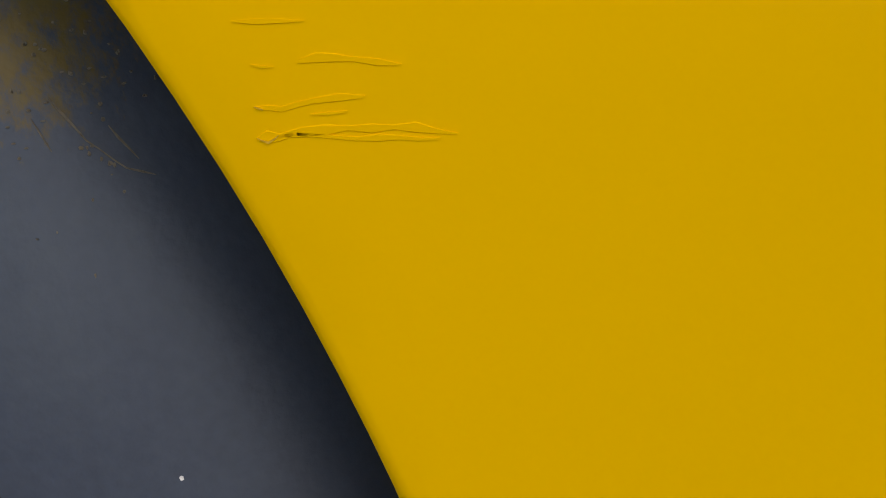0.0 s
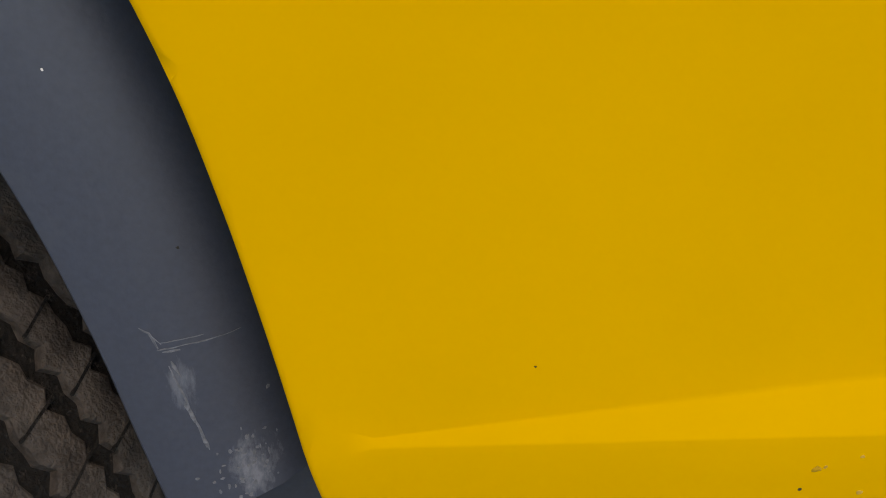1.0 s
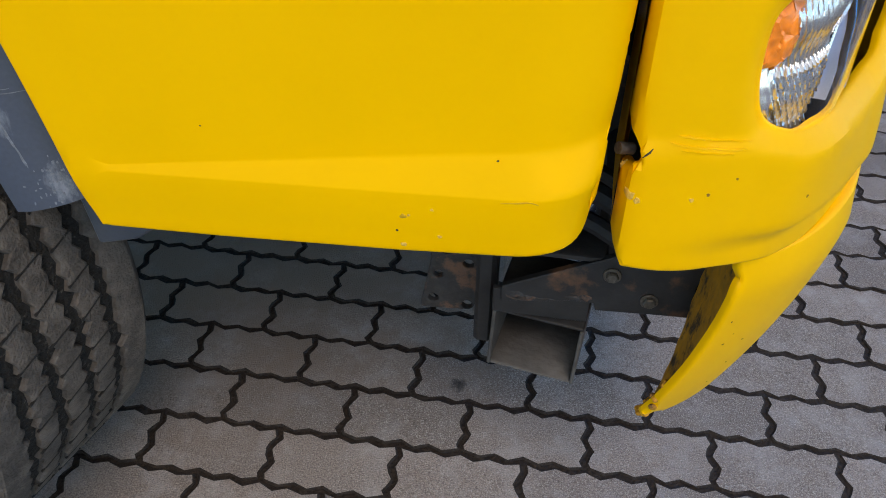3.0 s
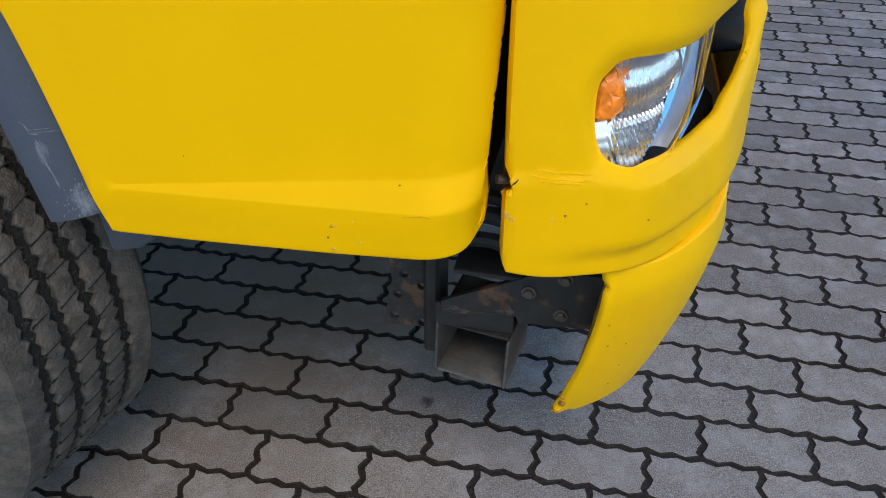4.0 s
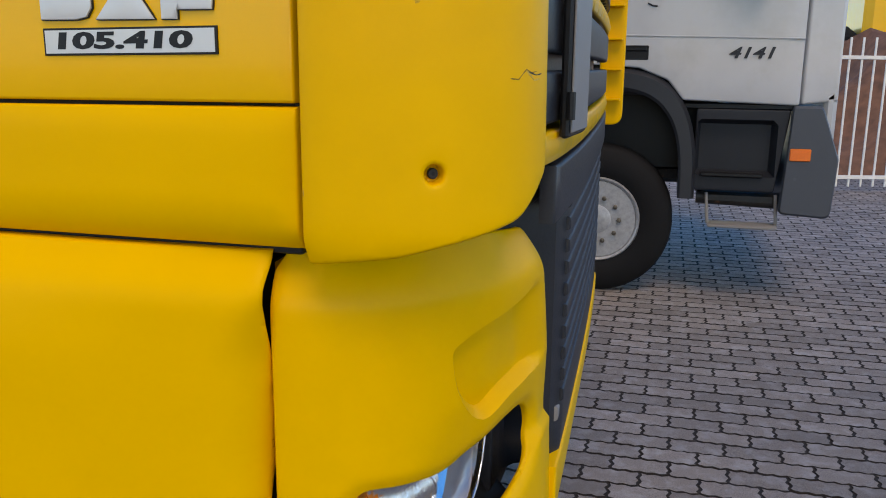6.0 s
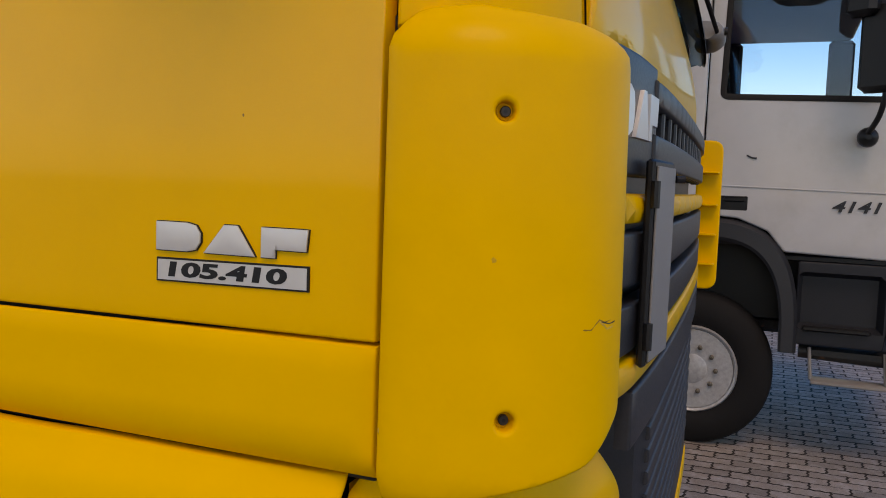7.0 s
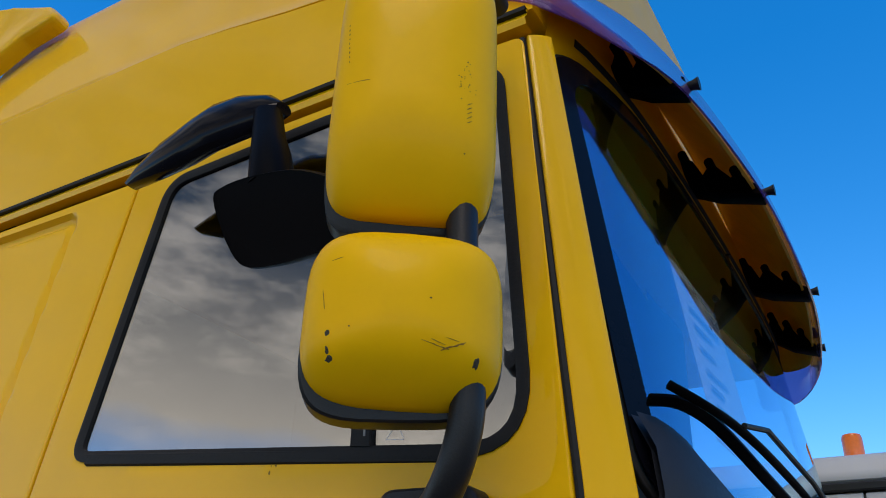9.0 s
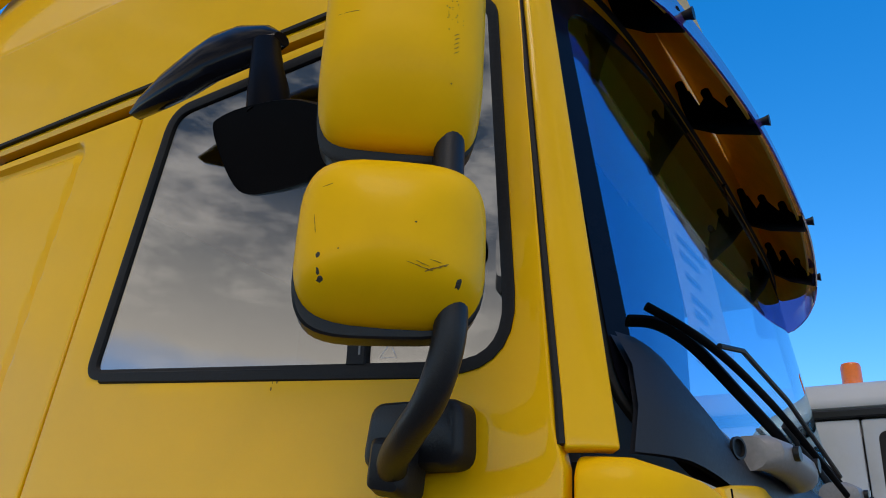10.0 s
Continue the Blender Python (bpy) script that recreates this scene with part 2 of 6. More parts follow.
M["ground"] = bsdf("far_concrete_yard", (0.125, 0.115, 0.108), 0.8, grain=0.35, scale=30, bump=0.4, stain=(0.17, 0.16, 0.15), stain_scale=1.2)
M["glass"] = glass("side_window_glass", (0.35, 0.38, 0.38))
gl_n, gl_l = M["glass"].node_tree.nodes, M["glass"].node_tree.links     # a mirroring sun film on the pane
gl_mix, gl_gloss = gl_n.new("ShaderNodeMixShader"), gl_n.new("ShaderNodeBsdfGlossy")
gl_gloss.inputs["Roughness"].default_value, gl_gloss.inputs["Color"].default_value = 0.0, (0.93, 0.96, 1.0, 1)
gl_mix.inputs[0].default_value = 0.28
gl_l.new(gl_n["Principled BSDF"].outputs[0], gl_mix.inputs[1])
gl_l.new(gl_gloss.outputs[0], gl_mix.inputs[2])
gl_l.new(gl_mix.outputs[0], gl_n["Material Output"].inputs[0])
M["screen"] = glass("windscreen_glass", (0.85, 0.89, 0.91))
sc_n, sc_l = M["screen"].node_tree.nodes, M["screen"].node_tree.links     # heat-reflecting blue screen
sc_mix, sc_gloss = sc_n.new("ShaderNodeMixShader"), sc_n.new("ShaderNodeBsdfGlossy")
sc_gloss.inputs["Roughness"].default_value, sc_gloss.inputs["Color"].default_value = 0.0, (0.02, 0.55, 0.88, 1)
sc_mix.inputs[0].default_value = 0.32
sc_l.new(sc_n["Principled BSDF"].outputs[0], sc_mix.inputs[1])
sc_l.new(sc_gloss.outputs[0], sc_mix.inputs[2])
sc_l.new(sc_mix.outputs[0], sc_n["Material Output"].inputs[0])
M["clear"] = glass("clear_side_glass", (0.62, 0.67, 0.70))
M["lens"] = glass("headlamp_lens", (0.98, 0.99, 1.0), 0.02, 1.18)
M["visor"] = glass("smoked_violet_acrylic", (0.50, 0.31, 0.66), 0.03, 1.10)
vs_n, vs_l = M["visor"].node_tree.nodes, M["visor"].node_tree.links       # smoked through and through: part of the light stays in it
vs_mix, vs_tr = vs_n.new("ShaderNodeMixShader"), vs_n.new("ShaderNodeBsdfDiffuse")
vs_tr.inputs["Color"].default_value, vs_mix.inputs[0].default_value = (0.10, 0.055, 0.24, 1), 0.32
vs_l.new(vs_n["Principled BSDF"].outputs[0], vs_mix.inputs[1])
vs_l.new(vs_tr.outputs[0], vs_mix.inputs[2])
vs_l.new(vs_mix.outputs[0], vs_n["Material Output"].inputs[0])
M["lining"] = bsdf("brownish_gold_lining", (0.80, 0.46, 0.030), 0.35, spec=0.4, coat=0.2, grain=0.15, scale=14, bump=0.03)
ln_n, ln_l = M["lining"].node_tree.nodes, M["lining"].node_tree.links     # thin: daylight glows through it
ln_mix, ln_tr = ln_n.new("ShaderNodeMixShader"), ln_n.new("ShaderNodeBsdfTranslucent")
ln_tr.inputs["Color"].default_value, ln_mix.inputs[0].default_value = (0.50, 0.32, 0.03, 1), 0.32
ln_l.new(ln_n["Principled BSDF"].outputs[0], ln_mix.inputs[1])
ln_l.new(ln_tr.outputs[0], ln_mix.inputs[2])
ln_l.new(ln_mix.outputs[0], ln_n["Material Output"].inputs[0])
M["deep_black"] = bsdf("dull_black_plastic", (0.0018, 0.0018, 0.0022), 0.4, spec=0.02, grain=0.1, scale=200, bump=0.02)
M["inner"] = bsdf("stained_orange_inside", (0.46, 0.21, 0.008), 0.7, grain=0.25, scale=60, bump=0.2, stain=(0.05, 0.028, 0.012), stain_scale=26, stain_at=(0.52, 0.62))
# dust on the box floor, made paler to stand for daylight inside the box
M["lit_dust_floor"] = bsdf("lit_grey_dust_on_steel", (0.10, 0.092, 0.086), 0.9, grain=0.25, scale=40, bump=0.3, stain=(0.09, 0.08, 0.075), stain_scale=16, stain_at=(0.45, 0.75))
M["amber"] = bsdf("amber_lens", (0.72, 0.20, 0.008), 0.2, coat=0.6, grain=0.25, scale=90, bump=0.3)
M["orange"] = bsdf("orange_plastic", (0.85, 0.17, 0.01), 0.3, coat=0.4, grain=0.05, bump=0.0)
M["cabin"] = bsdf("dark_cab_trim", (0.035, 0.036, 0.04), 0.85, grain=0.2, scale=60)
M["paper"] = bsdf("white_paper", (0.82, 0.83, 0.85), 0.8, grain=0.02, bump=0.0)
M["ink"] = bsdf("grey_ink", (0.25, 0.26, 0.3), 0.8, bump=0.0)
M["mirror"] = bsdf("mirror_glass", (0.9, 0.9, 0.9), 0.02, metal=1.0, grain=0.0, bump=0.0)
M["scuff"] = bsdf("dark_scuff", (0.03, 0.028, 0.02), 0.7, grain=0.4, scale=400, bump=0.3)
M["stain_brown"] = bsdf("brown_wear", (0.26, 0.14, 0.012), 0.8, grain=0.4, scale=400, bump=0.2)
M["smudge"] = bsdf("faint_smudge", (0.60, 0.33, 0.004), 0.6, grain=0.1, scale=300, bump=0.1)
M["dried_mud"] = bsdf("dried_mud", (0.16, 0.135, 0.10), 0.9, grain=0.3, scale=300, bump=0.3)
M["pale"] = bsdf("pale_scrape", (0.155, 0.172, 0.20), 0.7, grain=0.3, scale=300, bump=0.2)
M["primer"] = bsdf("chipped_primer", (0.70, 0.42, 0.06), 0.7, grain=0.2, scale=200, bump=0.2)
M["soil"] = bsdf("brown_soil", (0.16, 0.075, 0.045), 0.9, grain=0.35, scale=6, bump=3.0, bump_scale=5)
M["fence"] = bsdf("white_fence_paint", (0.75, 0.73, 0.70), 0.5, grain=0.06, scale=20, bump=0.05)
M["grille"] = bsdf("grey_grille_plastic", (0.022, 0.024, 0.030), 0.42, spec=0.35, grain=0.1, scale=200, bump=0.03)
M["lampgrey"] = bsdf("pale_grey_plastic", (0.22, 0.21, 0.205), 0.5, grain=0.08, scale=150, bump=0.03)


# ---- tools for building ----
def finish(bm, name, mat, parent=None, label="", smooth=True):
    bmesh.ops.recalc_face_normals(bm, faces=bm.faces)
    me = bpy.data.meshes.new(name)
    bm.to_mesh(me)
    bm.free()
    me.materials.append(M[mat])
    if smooth:
        me.shade_smooth()
        me.set_sharp_from_angle(angle=radians(38))
    ob = new(name, me)
    if parent:
        ob.parent = parent
    if label:
        tagged(ob, label)
    return ob


def part(name, bm, mat, parent, label="", smooth=True):
    """One mesh object under a thing or under a part."""
    return finish(bm, name, mat, parent, label, smooth)


def thing(name, label, category, group="", kind="", at=(0, 0, 0)):
    ob = new(name)
    ob.location = at
    return tagged(ob, label, category, group, kind)


def quad_skin(bm, rows, closed=False):
    """Faces between rows of vertices."""
    vs = [[bm.verts.new(p) for p in row] for row in rows]
    n = len(rows[0])
    for a, b in zip(vs, vs[1:]):
        for i in range(n if closed else n - 1):
            j = (i + 1) % n
            bm.faces.new((a[i], a[j], b[j], b[i]))
    return vs


def loft(rings, caps=True, bm=None):
    """A solid through closed rings of points."""
    bm = bm or bmesh.new()
    vs = quad_skin(bm, rings, closed=True)
    if caps:
        bm.faces.new(vs[0])
        bm.faces.new(vs[-1])
    return bm


def tube(points, radii, n=14, bm=None, flat=1.0):
    """A round bar along points."""
    pts = [Vector(p) for p in points]
    if not isinstance(radii, (list, tuple)):
        radii = [radii] * len(pts)
    rings, up = [], None
    for i, p in enumerate(pts):
        d = (pts[min(i + 1, len(pts) - 1)] - pts[max(i - 1, 0)]).normalized()
        if up is None:
            up = d.orthogonal().normalized()
        up = (up - d * up.dot(d)).normalized()
        side = d.cross(up)
        rings.append([p + radii[i] * (math.cos(a) * up + flat * math.sin(a) * side) for a in (2 * math.pi * k / n for k in range(n))])
    return loft(rings, True, bm)


def spline(pts, n=8, closed=False):
    """A smooth line through points."""
    p = [np.array(q, float) for q in pts]
    m = len(p)
    out = []
    for i in range(m if closed else m - 1):
        a, b, c, d = (p[(i + k) % m] if closed else p[min(max(i + k, 0), m - 1)] for k in (-1, 0, 1, 2))
        for t in np.linspace(0, 1, n, endpoint=False):
            out.append(0.5 * (2 * b + (c - a) * t + (2 * a - 5 * b + 4 * c - d) * t * t + (3 * b - a - 3 * c + d) * t**3))
    if not closed:
        out.append(p[-1])
    return [tuple(q) for q in out]


def rounded(pts, r, n=6):
    """A polygon with rounded corners; r is one radius or one for each corner."""
    out, m = [], len(pts)
    for i in range(m):
        a, b, c = (np.array(pts[(i + k) % m], float) for k in (-1, 0, 1))
        ri = r[i] if isinstance(r, (list, tuple)) else r
        u, v = (a - b) / np.linalg.norm(a - b), (c - b) / np.linalg.norm(c - b)
        half = math.acos(np.clip(u @ v, -1, 1)) / 2
        if ri < 1e-5 or half > 1.55:
            out.append(tuple(b))
            continue
        d = min(ri / math.tan(half), 0.48 * np.linalg.norm(a - b), 0.48 * np.linalg.norm(c - b))
        p, q = b + u * d, b + v * d
        for t in np.linspace(0, 1, n):
            out.append(tuple((1 - t) ** 2 * p + 2 * t * (1 - t) * b + t * t * q))
    return out


def dense(loop, step):
    out = []
    for a, b in zip(loop, loop[1:] + loop[:1]):
        a, b = np.array(a, float), np.array(b, float)
        n = max(1, int(np.linalg.norm(b - a) / step))
        out += [tuple(a + (b - a) * k / n) for k in range(n)]
    return out


def inside(pts, loop):
    pts, lp = np.asarray(pts, float), np.asarray(loop, float)
    hit = np.zeros(len(pts), bool)
    for (x0, y0), (x1, y1) in zip(lp, np.roll(lp, -1, 0)):
        if y0 == y1:
            continue
        cross = (x1 - x0) * (pts[:, 1] - y0) / (y1 - y0) + x0
        hit ^= ((y0 > pts[:, 1]) != (y1 > pts[:, 1])) & (pts[:, 0] < cross)
    return hit


def reach(pts, loop):
    """How far points lie from a closed line."""
    pts, a = np.asarray(pts, float), np.asarray(loop, float)
    b = np.roll(a, -1, 0)
    best = np.full(len(pts), 9.0)
    for p, q in zip(a, b):
        d = q - p
        t = np.clip(((pts - p) @ d) / max(d @ d, 1e-12), 0, 1)
        best = np.minimum(best, np.hypot(*(pts - p - t[:, None] * d).T))
    return best


class Field:
    """How deep a point lies inside a loop (less than 0: outside), looked up on a fine grid."""

    def __init__(self, loop, pad=0.06, n=110):
        a = np.asarray(loop, float)
        self.lo, self.hi = a.min(0) - pad, a.max(0) + pad
        self.n = n
        g = np.stack(np.meshgrid(np.linspace(self.lo[0], self.hi[0], n), np.linspace(self.lo[1], self.hi[1], n), indexing="ij"), -1).reshape(-1, 2)
        self.v = np.where(inside(g, loop), 1, -1) * reach(g, loop)
        self.v = self.v.reshape(n, n).tolist()

    def __call__(self, u, v):
        a = (u - self.lo[0]) / (self.hi[0] - self.lo[0]) * (self.n - 1)
        b = (v - self.lo[1]) / (self.hi[1] - self.lo[1]) * (self.n - 1)
        if not (0 <= a < self.n - 1 and 0 <= b < self.n - 1):
            return -0.06
        i, j = int(a), int(b)
        p, q = a - i, b - j
        t = self.v
        return (t[i][j] * (1 - p) + t[i + 1][j] * p) * (1 - q) + (t[i][j + 1] * (1 - p) + t[i + 1][j + 1] * p) * q


def inset(loop, d):
    """The loop moved to its left side by d."""
    a = np.asarray(loop, float)
    t = np.roll(a, -1, 0) - np.roll(a, 1, 0)
    t /= np.maximum(np.linalg.norm(t, axis=1, keepdims=True), 1e-9)
    return a + d * np.c_[-t[:, 1], t[:, 0]]


def ccw(loop):
    a = np.asarray(loop, float)
    b = np.roll(a, -1, 0)
    return list(map(tuple, a if (a[:, 0] * b[:, 1] - b[:, 0] * a[:, 1]).sum() > 0 else a[::-1]))


def sheet(outline, shape, holes=(), step=0.03, edge=0.006, thick=0.004, fine=0.012, lines=()):
    """A pressed panel with rounded edges and holes. outline, holes: loops in the panel's own u, v.
    shape(u, v): its place, and with a third argument how far out of the face it is moved."""
    loops = [ccw(dense(list(outline), fine))] + [ccw(dense(list(h), fine))[::-1] for h in holes]
    pts, edges = [], []
    for lp in loops:
        s = len(pts)
        pts += lp
        edges += [(s + i, s + (i + 1) % len(lp)) for i in range(len(lp))]
    for line in lines:          # creases: the faces meet along them
        a = np.array(line, float)
        ok = inside(a, loops[0]) & (reach(a, loops[0]) > 0.002)
        prev = None
        for p, good in zip(a, ok):
            if good:
                pts.append(tuple(p))
                if prev is not None:
                    edges.append((prev, len(pts) - 1))
                prev = len(pts) - 1
            else:
                prev = None
    free = []
    if edge > 0:
        for lp in loops:
            for d in (0.25, 0.6, 1.05):
                free += list(map(tuple, inset(lp, d * edge)))
    a = np.array(loops[0])
    lo, hi = a.min(0), a.max(0)
    nx, ny = (max(2, int(v / step)) for v in hi - lo)
    grid = np.stack(np.meshgrid(np.linspace(*((lo[0], hi[0])), nx + 1), np.linspace(lo[1], hi[1], ny + 1)), -1).reshape(-1, 2)
    far = np.min([reach(grid, lp) for lp in loops], 0)
    keep = far > max(1.6 * edge, 0.3 * step)
    for line in lines:
        a = np.array(line, float)
        for k in range(0, len(grid), 4000):
            g = grid[k:k + 4000]
            keep[k:k + 4000] &= np.sqrt(((g[:, None] - a[None]) ** 2).sum(-1)).min(1) > 0.62 * step
    free += list(map(tuple, grid[keep]))
    f = np.array(free) if free else np.zeros((0, 2))
    if len(f):
        ok = inside(f, loops[0])
        for h in loops[1:]:
            ok &= ~inside(f, h)
        pts += list(map(tuple, f[ok]))
    v2, _, tris, *_ = delaunay_2d_cdt([Vector(p) for p in pts], edges, [], 0, 1e-5)
    uv = np.array([tuple(p) for p in v2])
    tris = [t for t in tris if len(t) == 3]
    mid = uv[np.array(tris)].mean(1)
    ok = inside(mid, loops[0])
    for h in loops[1:]:
        ok &= ~inside(mid, h)
    near = np.min([reach(uv, lp) for lp in loops], 0)
    drop = np.zeros(len(uv))
    if edge > 0:
        k = np.clip(1 - near / edge, 0, 1)
        drop = edge * (1 - np.sqrt(np.maximum(0, 1 - k * k)))
    base = np.array([shape(u, v) for u, v in uv], float)
    du = np.array([shape(u + 1e-3, v) for u, v in uv], float) - base
    dv = np.array([shape(u, v + 1e-3) for u, v in uv], float) - base
    nor = np.cross(du, dv)
    nor /= np.maximum(np.linalg.norm(nor, axis=1, keepdims=True), 1e-12)
    front = base - nor * drop[:, None]
    back = base - nor * (np.maximum(drop, 0) + thick)[:, None]
    bm = bmesh.new()
    fv = [bm.verts.new(p) for p in front]
    bv = [bm.verts.new(p) for p in back]
    used = {}
    for t, good in zip(tris, ok):
        if not good:
            continue
        i, j, k = t
        bm.faces.new((fv[i], fv[j], fv[k]))
        bm.faces.new((bv[k], bv[j], bv[i]))
        for e in ((i, j), (j, k), (k, i)):
            used[e] = True
    for (i, j) in used:
        if (j, i) not in used:
            bm.faces.new((fv[j], fv[i], bv[i], bv[j]))
    bmesh.ops.delete(bm, geom=[v for v in bm.verts if not v.link_faces], context="VERTS")
    return bm


def slab(loop, place, depth, bevel=0.0, bm=None):
    """A flat piece of outline loop; place(u, v, w): w from 0 (face) to -depth."""
    loop = ccw(loop)
    rings = []
    if bevel:
        inner = inset(loop, bevel)
        rings.append([place(u, v, 0) for u, v in inner])
        rings.append([place(u, v, -bevel) for u, v in loop])
    else:
        rings.append([place(u, v, 0) for u, v in loop])
    rings.append([place(u, v, -depth) for u, v in loop])
    return loft(rings, True, bm)


def box(lo, hi, bevel=0.004, bm=None):
    """A bevelled block between two corners."""
    (x0, y0, z0), (x1, y1, z1) = lo, hi
    b = min(bevel, 0.45 * min(x1 - x0, y1 - y0, z1 - z0))

    def ring(z, k):
        c = b
        return [(x0 + k + c, y0 + k, z), (x1 - k - c, y0 + k, z), (x1 - k, y0 + k + c, z), (x1 - k, y1 - k - c, z),
                (x1 - k - c, y1 - k, z), (x0 + k + c, y1 - k, z), (x0 + k, y1 - k - c, z), (x0 + k, y0 + k + c, z)]
    return loft([ring(z0, b), ring(z0 + b, 0), ring(z1 - b, 0), ring(z1, b)], True, bm)


def oriented(bm, m):
    bmesh.ops.transform(bm, matrix=m, verts=bm.verts)
    return bm


def lathe(profile, n=40, bm=None):
    """A turned body about the y axis: profile of (radius, y)."""
    return loft([[(r * math.cos(2 * math.pi * k / n), y, r * math.sin(2 * math.pi * k / n)) for k in range(n)] for r, y in profile], True, bm)


def words(text, size, m, mat, parent, name, depth=0.002, shear=0.0, squeeze=1.0, bold=0.0):
    cu = bpy.data.curves.new(name, "FONT")
    cu.offset = bold
    cu.body, cu.size, cu.extrude, cu.shear, cu.resolution_u = text, size, depth, shear, 3
    tmp = bpy.data.objects.new(name, cu)
    me = bpy.data.meshes.new_from_object(tmp)
    bpy.data.objects.remove(tmp)
    me.transform(m @ Matrix.Diagonal((squeeze, 1, 1, 1)))
    me.name = name
    me.materials.clear()
    me.materials.append(M[mat])
    ob = new(name, me)
    ob.parent = parent
    return ob


def struck(ob, p, toward):
    """Where a line through p meets a thing's surface, and the surface's normal."""
    if ob.name not in TREES:
        me = ob.data
        TREES[ob.name] = BVHTree.FromPolygons([v.co.copy() for v in me.vertices], [tuple(f.vertices) for f in me.polygons])
    d = Vector(toward).normalized()
    hit, nor, _, _ = TREES[ob.name].ray_cast(Vector(p) - d * 0.25, d, 0.5)
    return (None, None) if hit is None else (hit, nor if nor.dot(d) < 0 else -nor)


TREES = {}
wear = random.Random(11)


def scratch(ob, pts, width, mat, toward=(0, 1, 0), name="scratch", lift=0.0004):
    """A thin ragged scrape that lies on a surface."""
    pts = [Vector(p) for p in pts]
    fine = []
    for a, b in zip(pts, pts[1:]):
        n = max(2, int((b - a).length / 0.004))
        fine += [a.lerp(b, k / n) for k in range(n)]
    fine.append(pts[-1])
    rows = []
    for i, p in enumerate(fine):
        hit, nor = struck(ob, p, toward)
        if hit is None:
            continue
        t = (fine[min(i + 1, len(fine) - 1)] - fine[max(i - 1, 0)]).normalized()
        side = nor.cross(t).normalized()
        w = width * 0.5 * wear.uniform(0.45, 1.2) * (0.35 if i in (0, len(fine) - 1) else 1)
        j = side * wear.uniform(-0.2, 0.2) * width
        rows.append([hit + j - side * w, hit + j - side * w * 0.8 + nor * lift, hit + j + side * w * 0.8 + nor * lift, hit + j + side * w])
    if len(rows) < 2:
        return None
    bm = bmesh.new()
    quad_skin(bm, rows)
    return part(name, bm, mat, ob)


def chip(ob, p, rx, rz, mat, toward=(0, 1, 0), name="paint_chip", n=11, lift=0.0004):
    """A ragged spot on a surface."""
    hit, nor = struck(ob, p, toward)
    if hit is None:
        return None
    u = Vector((0, 0, 1)).cross(nor).normalized()
    v = nor.cross(u)
    bm = bmesh.new()
    rim = []
    for k in range(n):
        a = 2 * math.pi * k / n
        f = wear.uniform(0.6, 1.15)
        h, nn = struck(ob, hit + u * rx * f * math.cos(a) + v * rz * f * math.sin(a), toward)
        if h is not None:
            rim.append((h, nn))
    if len(rim) < 4:
        bm.free()
        return None
    mid = bm.verts.new(hit + nor * lift)
    low = [bm.verts.new(h) for h, nn in rim]
    top = [bm.verts.new(h + (hit - h) * 0.12 + nn * lift) for h, nn in rim]
    for k in range(len(rim)):
        q = (k + 1) % len(rim)
        bm.faces.new((low[k], low[q], top[q], top[k]))
        bm.faces.new((top[k], top[q], mid))
    return part(name, bm, mat, ob)


class Plan:
    """A line seen from above, by its length s, with the way out of it."""

    def __init__(self, pts):
        self.p = np.array(spline(pts, 12))
        self.s = np.r_[0, np.cumsum(np.hypot(*np.diff(self.p, axis=0).T))]
        self.length = self.s[-1]

    def at(self, s, out=0.0):
        x, y = (np.interp(s, self.s, self.p[:, k]) for k in (0, 1))
        e = 0.004
        x1, x0 = (np.interp(np.clip(s + d, 0, self.length), self.s, self.p[:, 0]) for d in (e, -e))
        y1, y0 = (np.interp(np.clip(s + d, 0, self.length), self.s, self.p[:, 1]) for d in (e, -e))
        t = math.hypot(x1 - x0, y1 - y0)
        over = max(0.0, s - self.length) + min(0.0, s)       # straight on past the ends
        x, y = x + over * (x1 - x0) / t, y + over * (y1 - y0) / t
        return x + out * (y1 - y0) / t, y - out * (x1 - x0) / t

    def where(self, x=None, y=None):
        k = 0 if x is not None else 1
        return float(self.s[np.argmin(abs(self.p[:, k] - (x if x is not None else y)))])


def smooth(a, b, v):
    t = min(max((v - a) / (b - a), 0.0), 1.0)
    return t * t * (3 - 2 * t)


# ---- the yellow truck: its side stands along x at y = 0, its front towards +x ----
W = 2.54         # its width
truck = thing("yellow_truck", "yellow high-roof lorry cab with scuffed paint, parked on block paving", "truck", at=(-1.1, 1.25, 0))
truck_inv = Matrix.Translation((1.1, -1.25, 0))


def tp(name, bm, mat, parent=None, label="", smooth=True):
    """A part of the truck, built in the yard's own measures."""
    ob = part(name, bm, mat, parent or truck, label, smooth)
    if parent is None:
        ob.matrix_parent_inverse = truck_inv
    return ob


def cab_side(x, z):
    """How far in the cab's flank lies: upright up to a crease, then leaning in."""
    return 0.003 * smooth(2.042, 2.058, z) + 0.040 * max(0.0, z - 2.03)


# lower side panel in front of the wheel
ARCH = [(-0.556, 0.757), (-0.560, 0.770), (-0.5685, 0.806), (-0.5855, 0.90), (-0.603, 0.985), (-0.623, 1.058), (-0.660, 1.148), (-0.705, 1.222), (-0.77, 1.285), (-0.85, 1.328), (-0.92, 1.344)]


def edge_x(z):
    return -0.050 - 0.024 * smooth(1.30, 1.02, z) - 0.012 * smooth(0.92, 0.80, z) - 0.010 * smooth(0.86, 0.80, z)


def crease_top(x):
    return 0.828 + 0.0855 * min(max(x + 0.57, 0), 0.48)


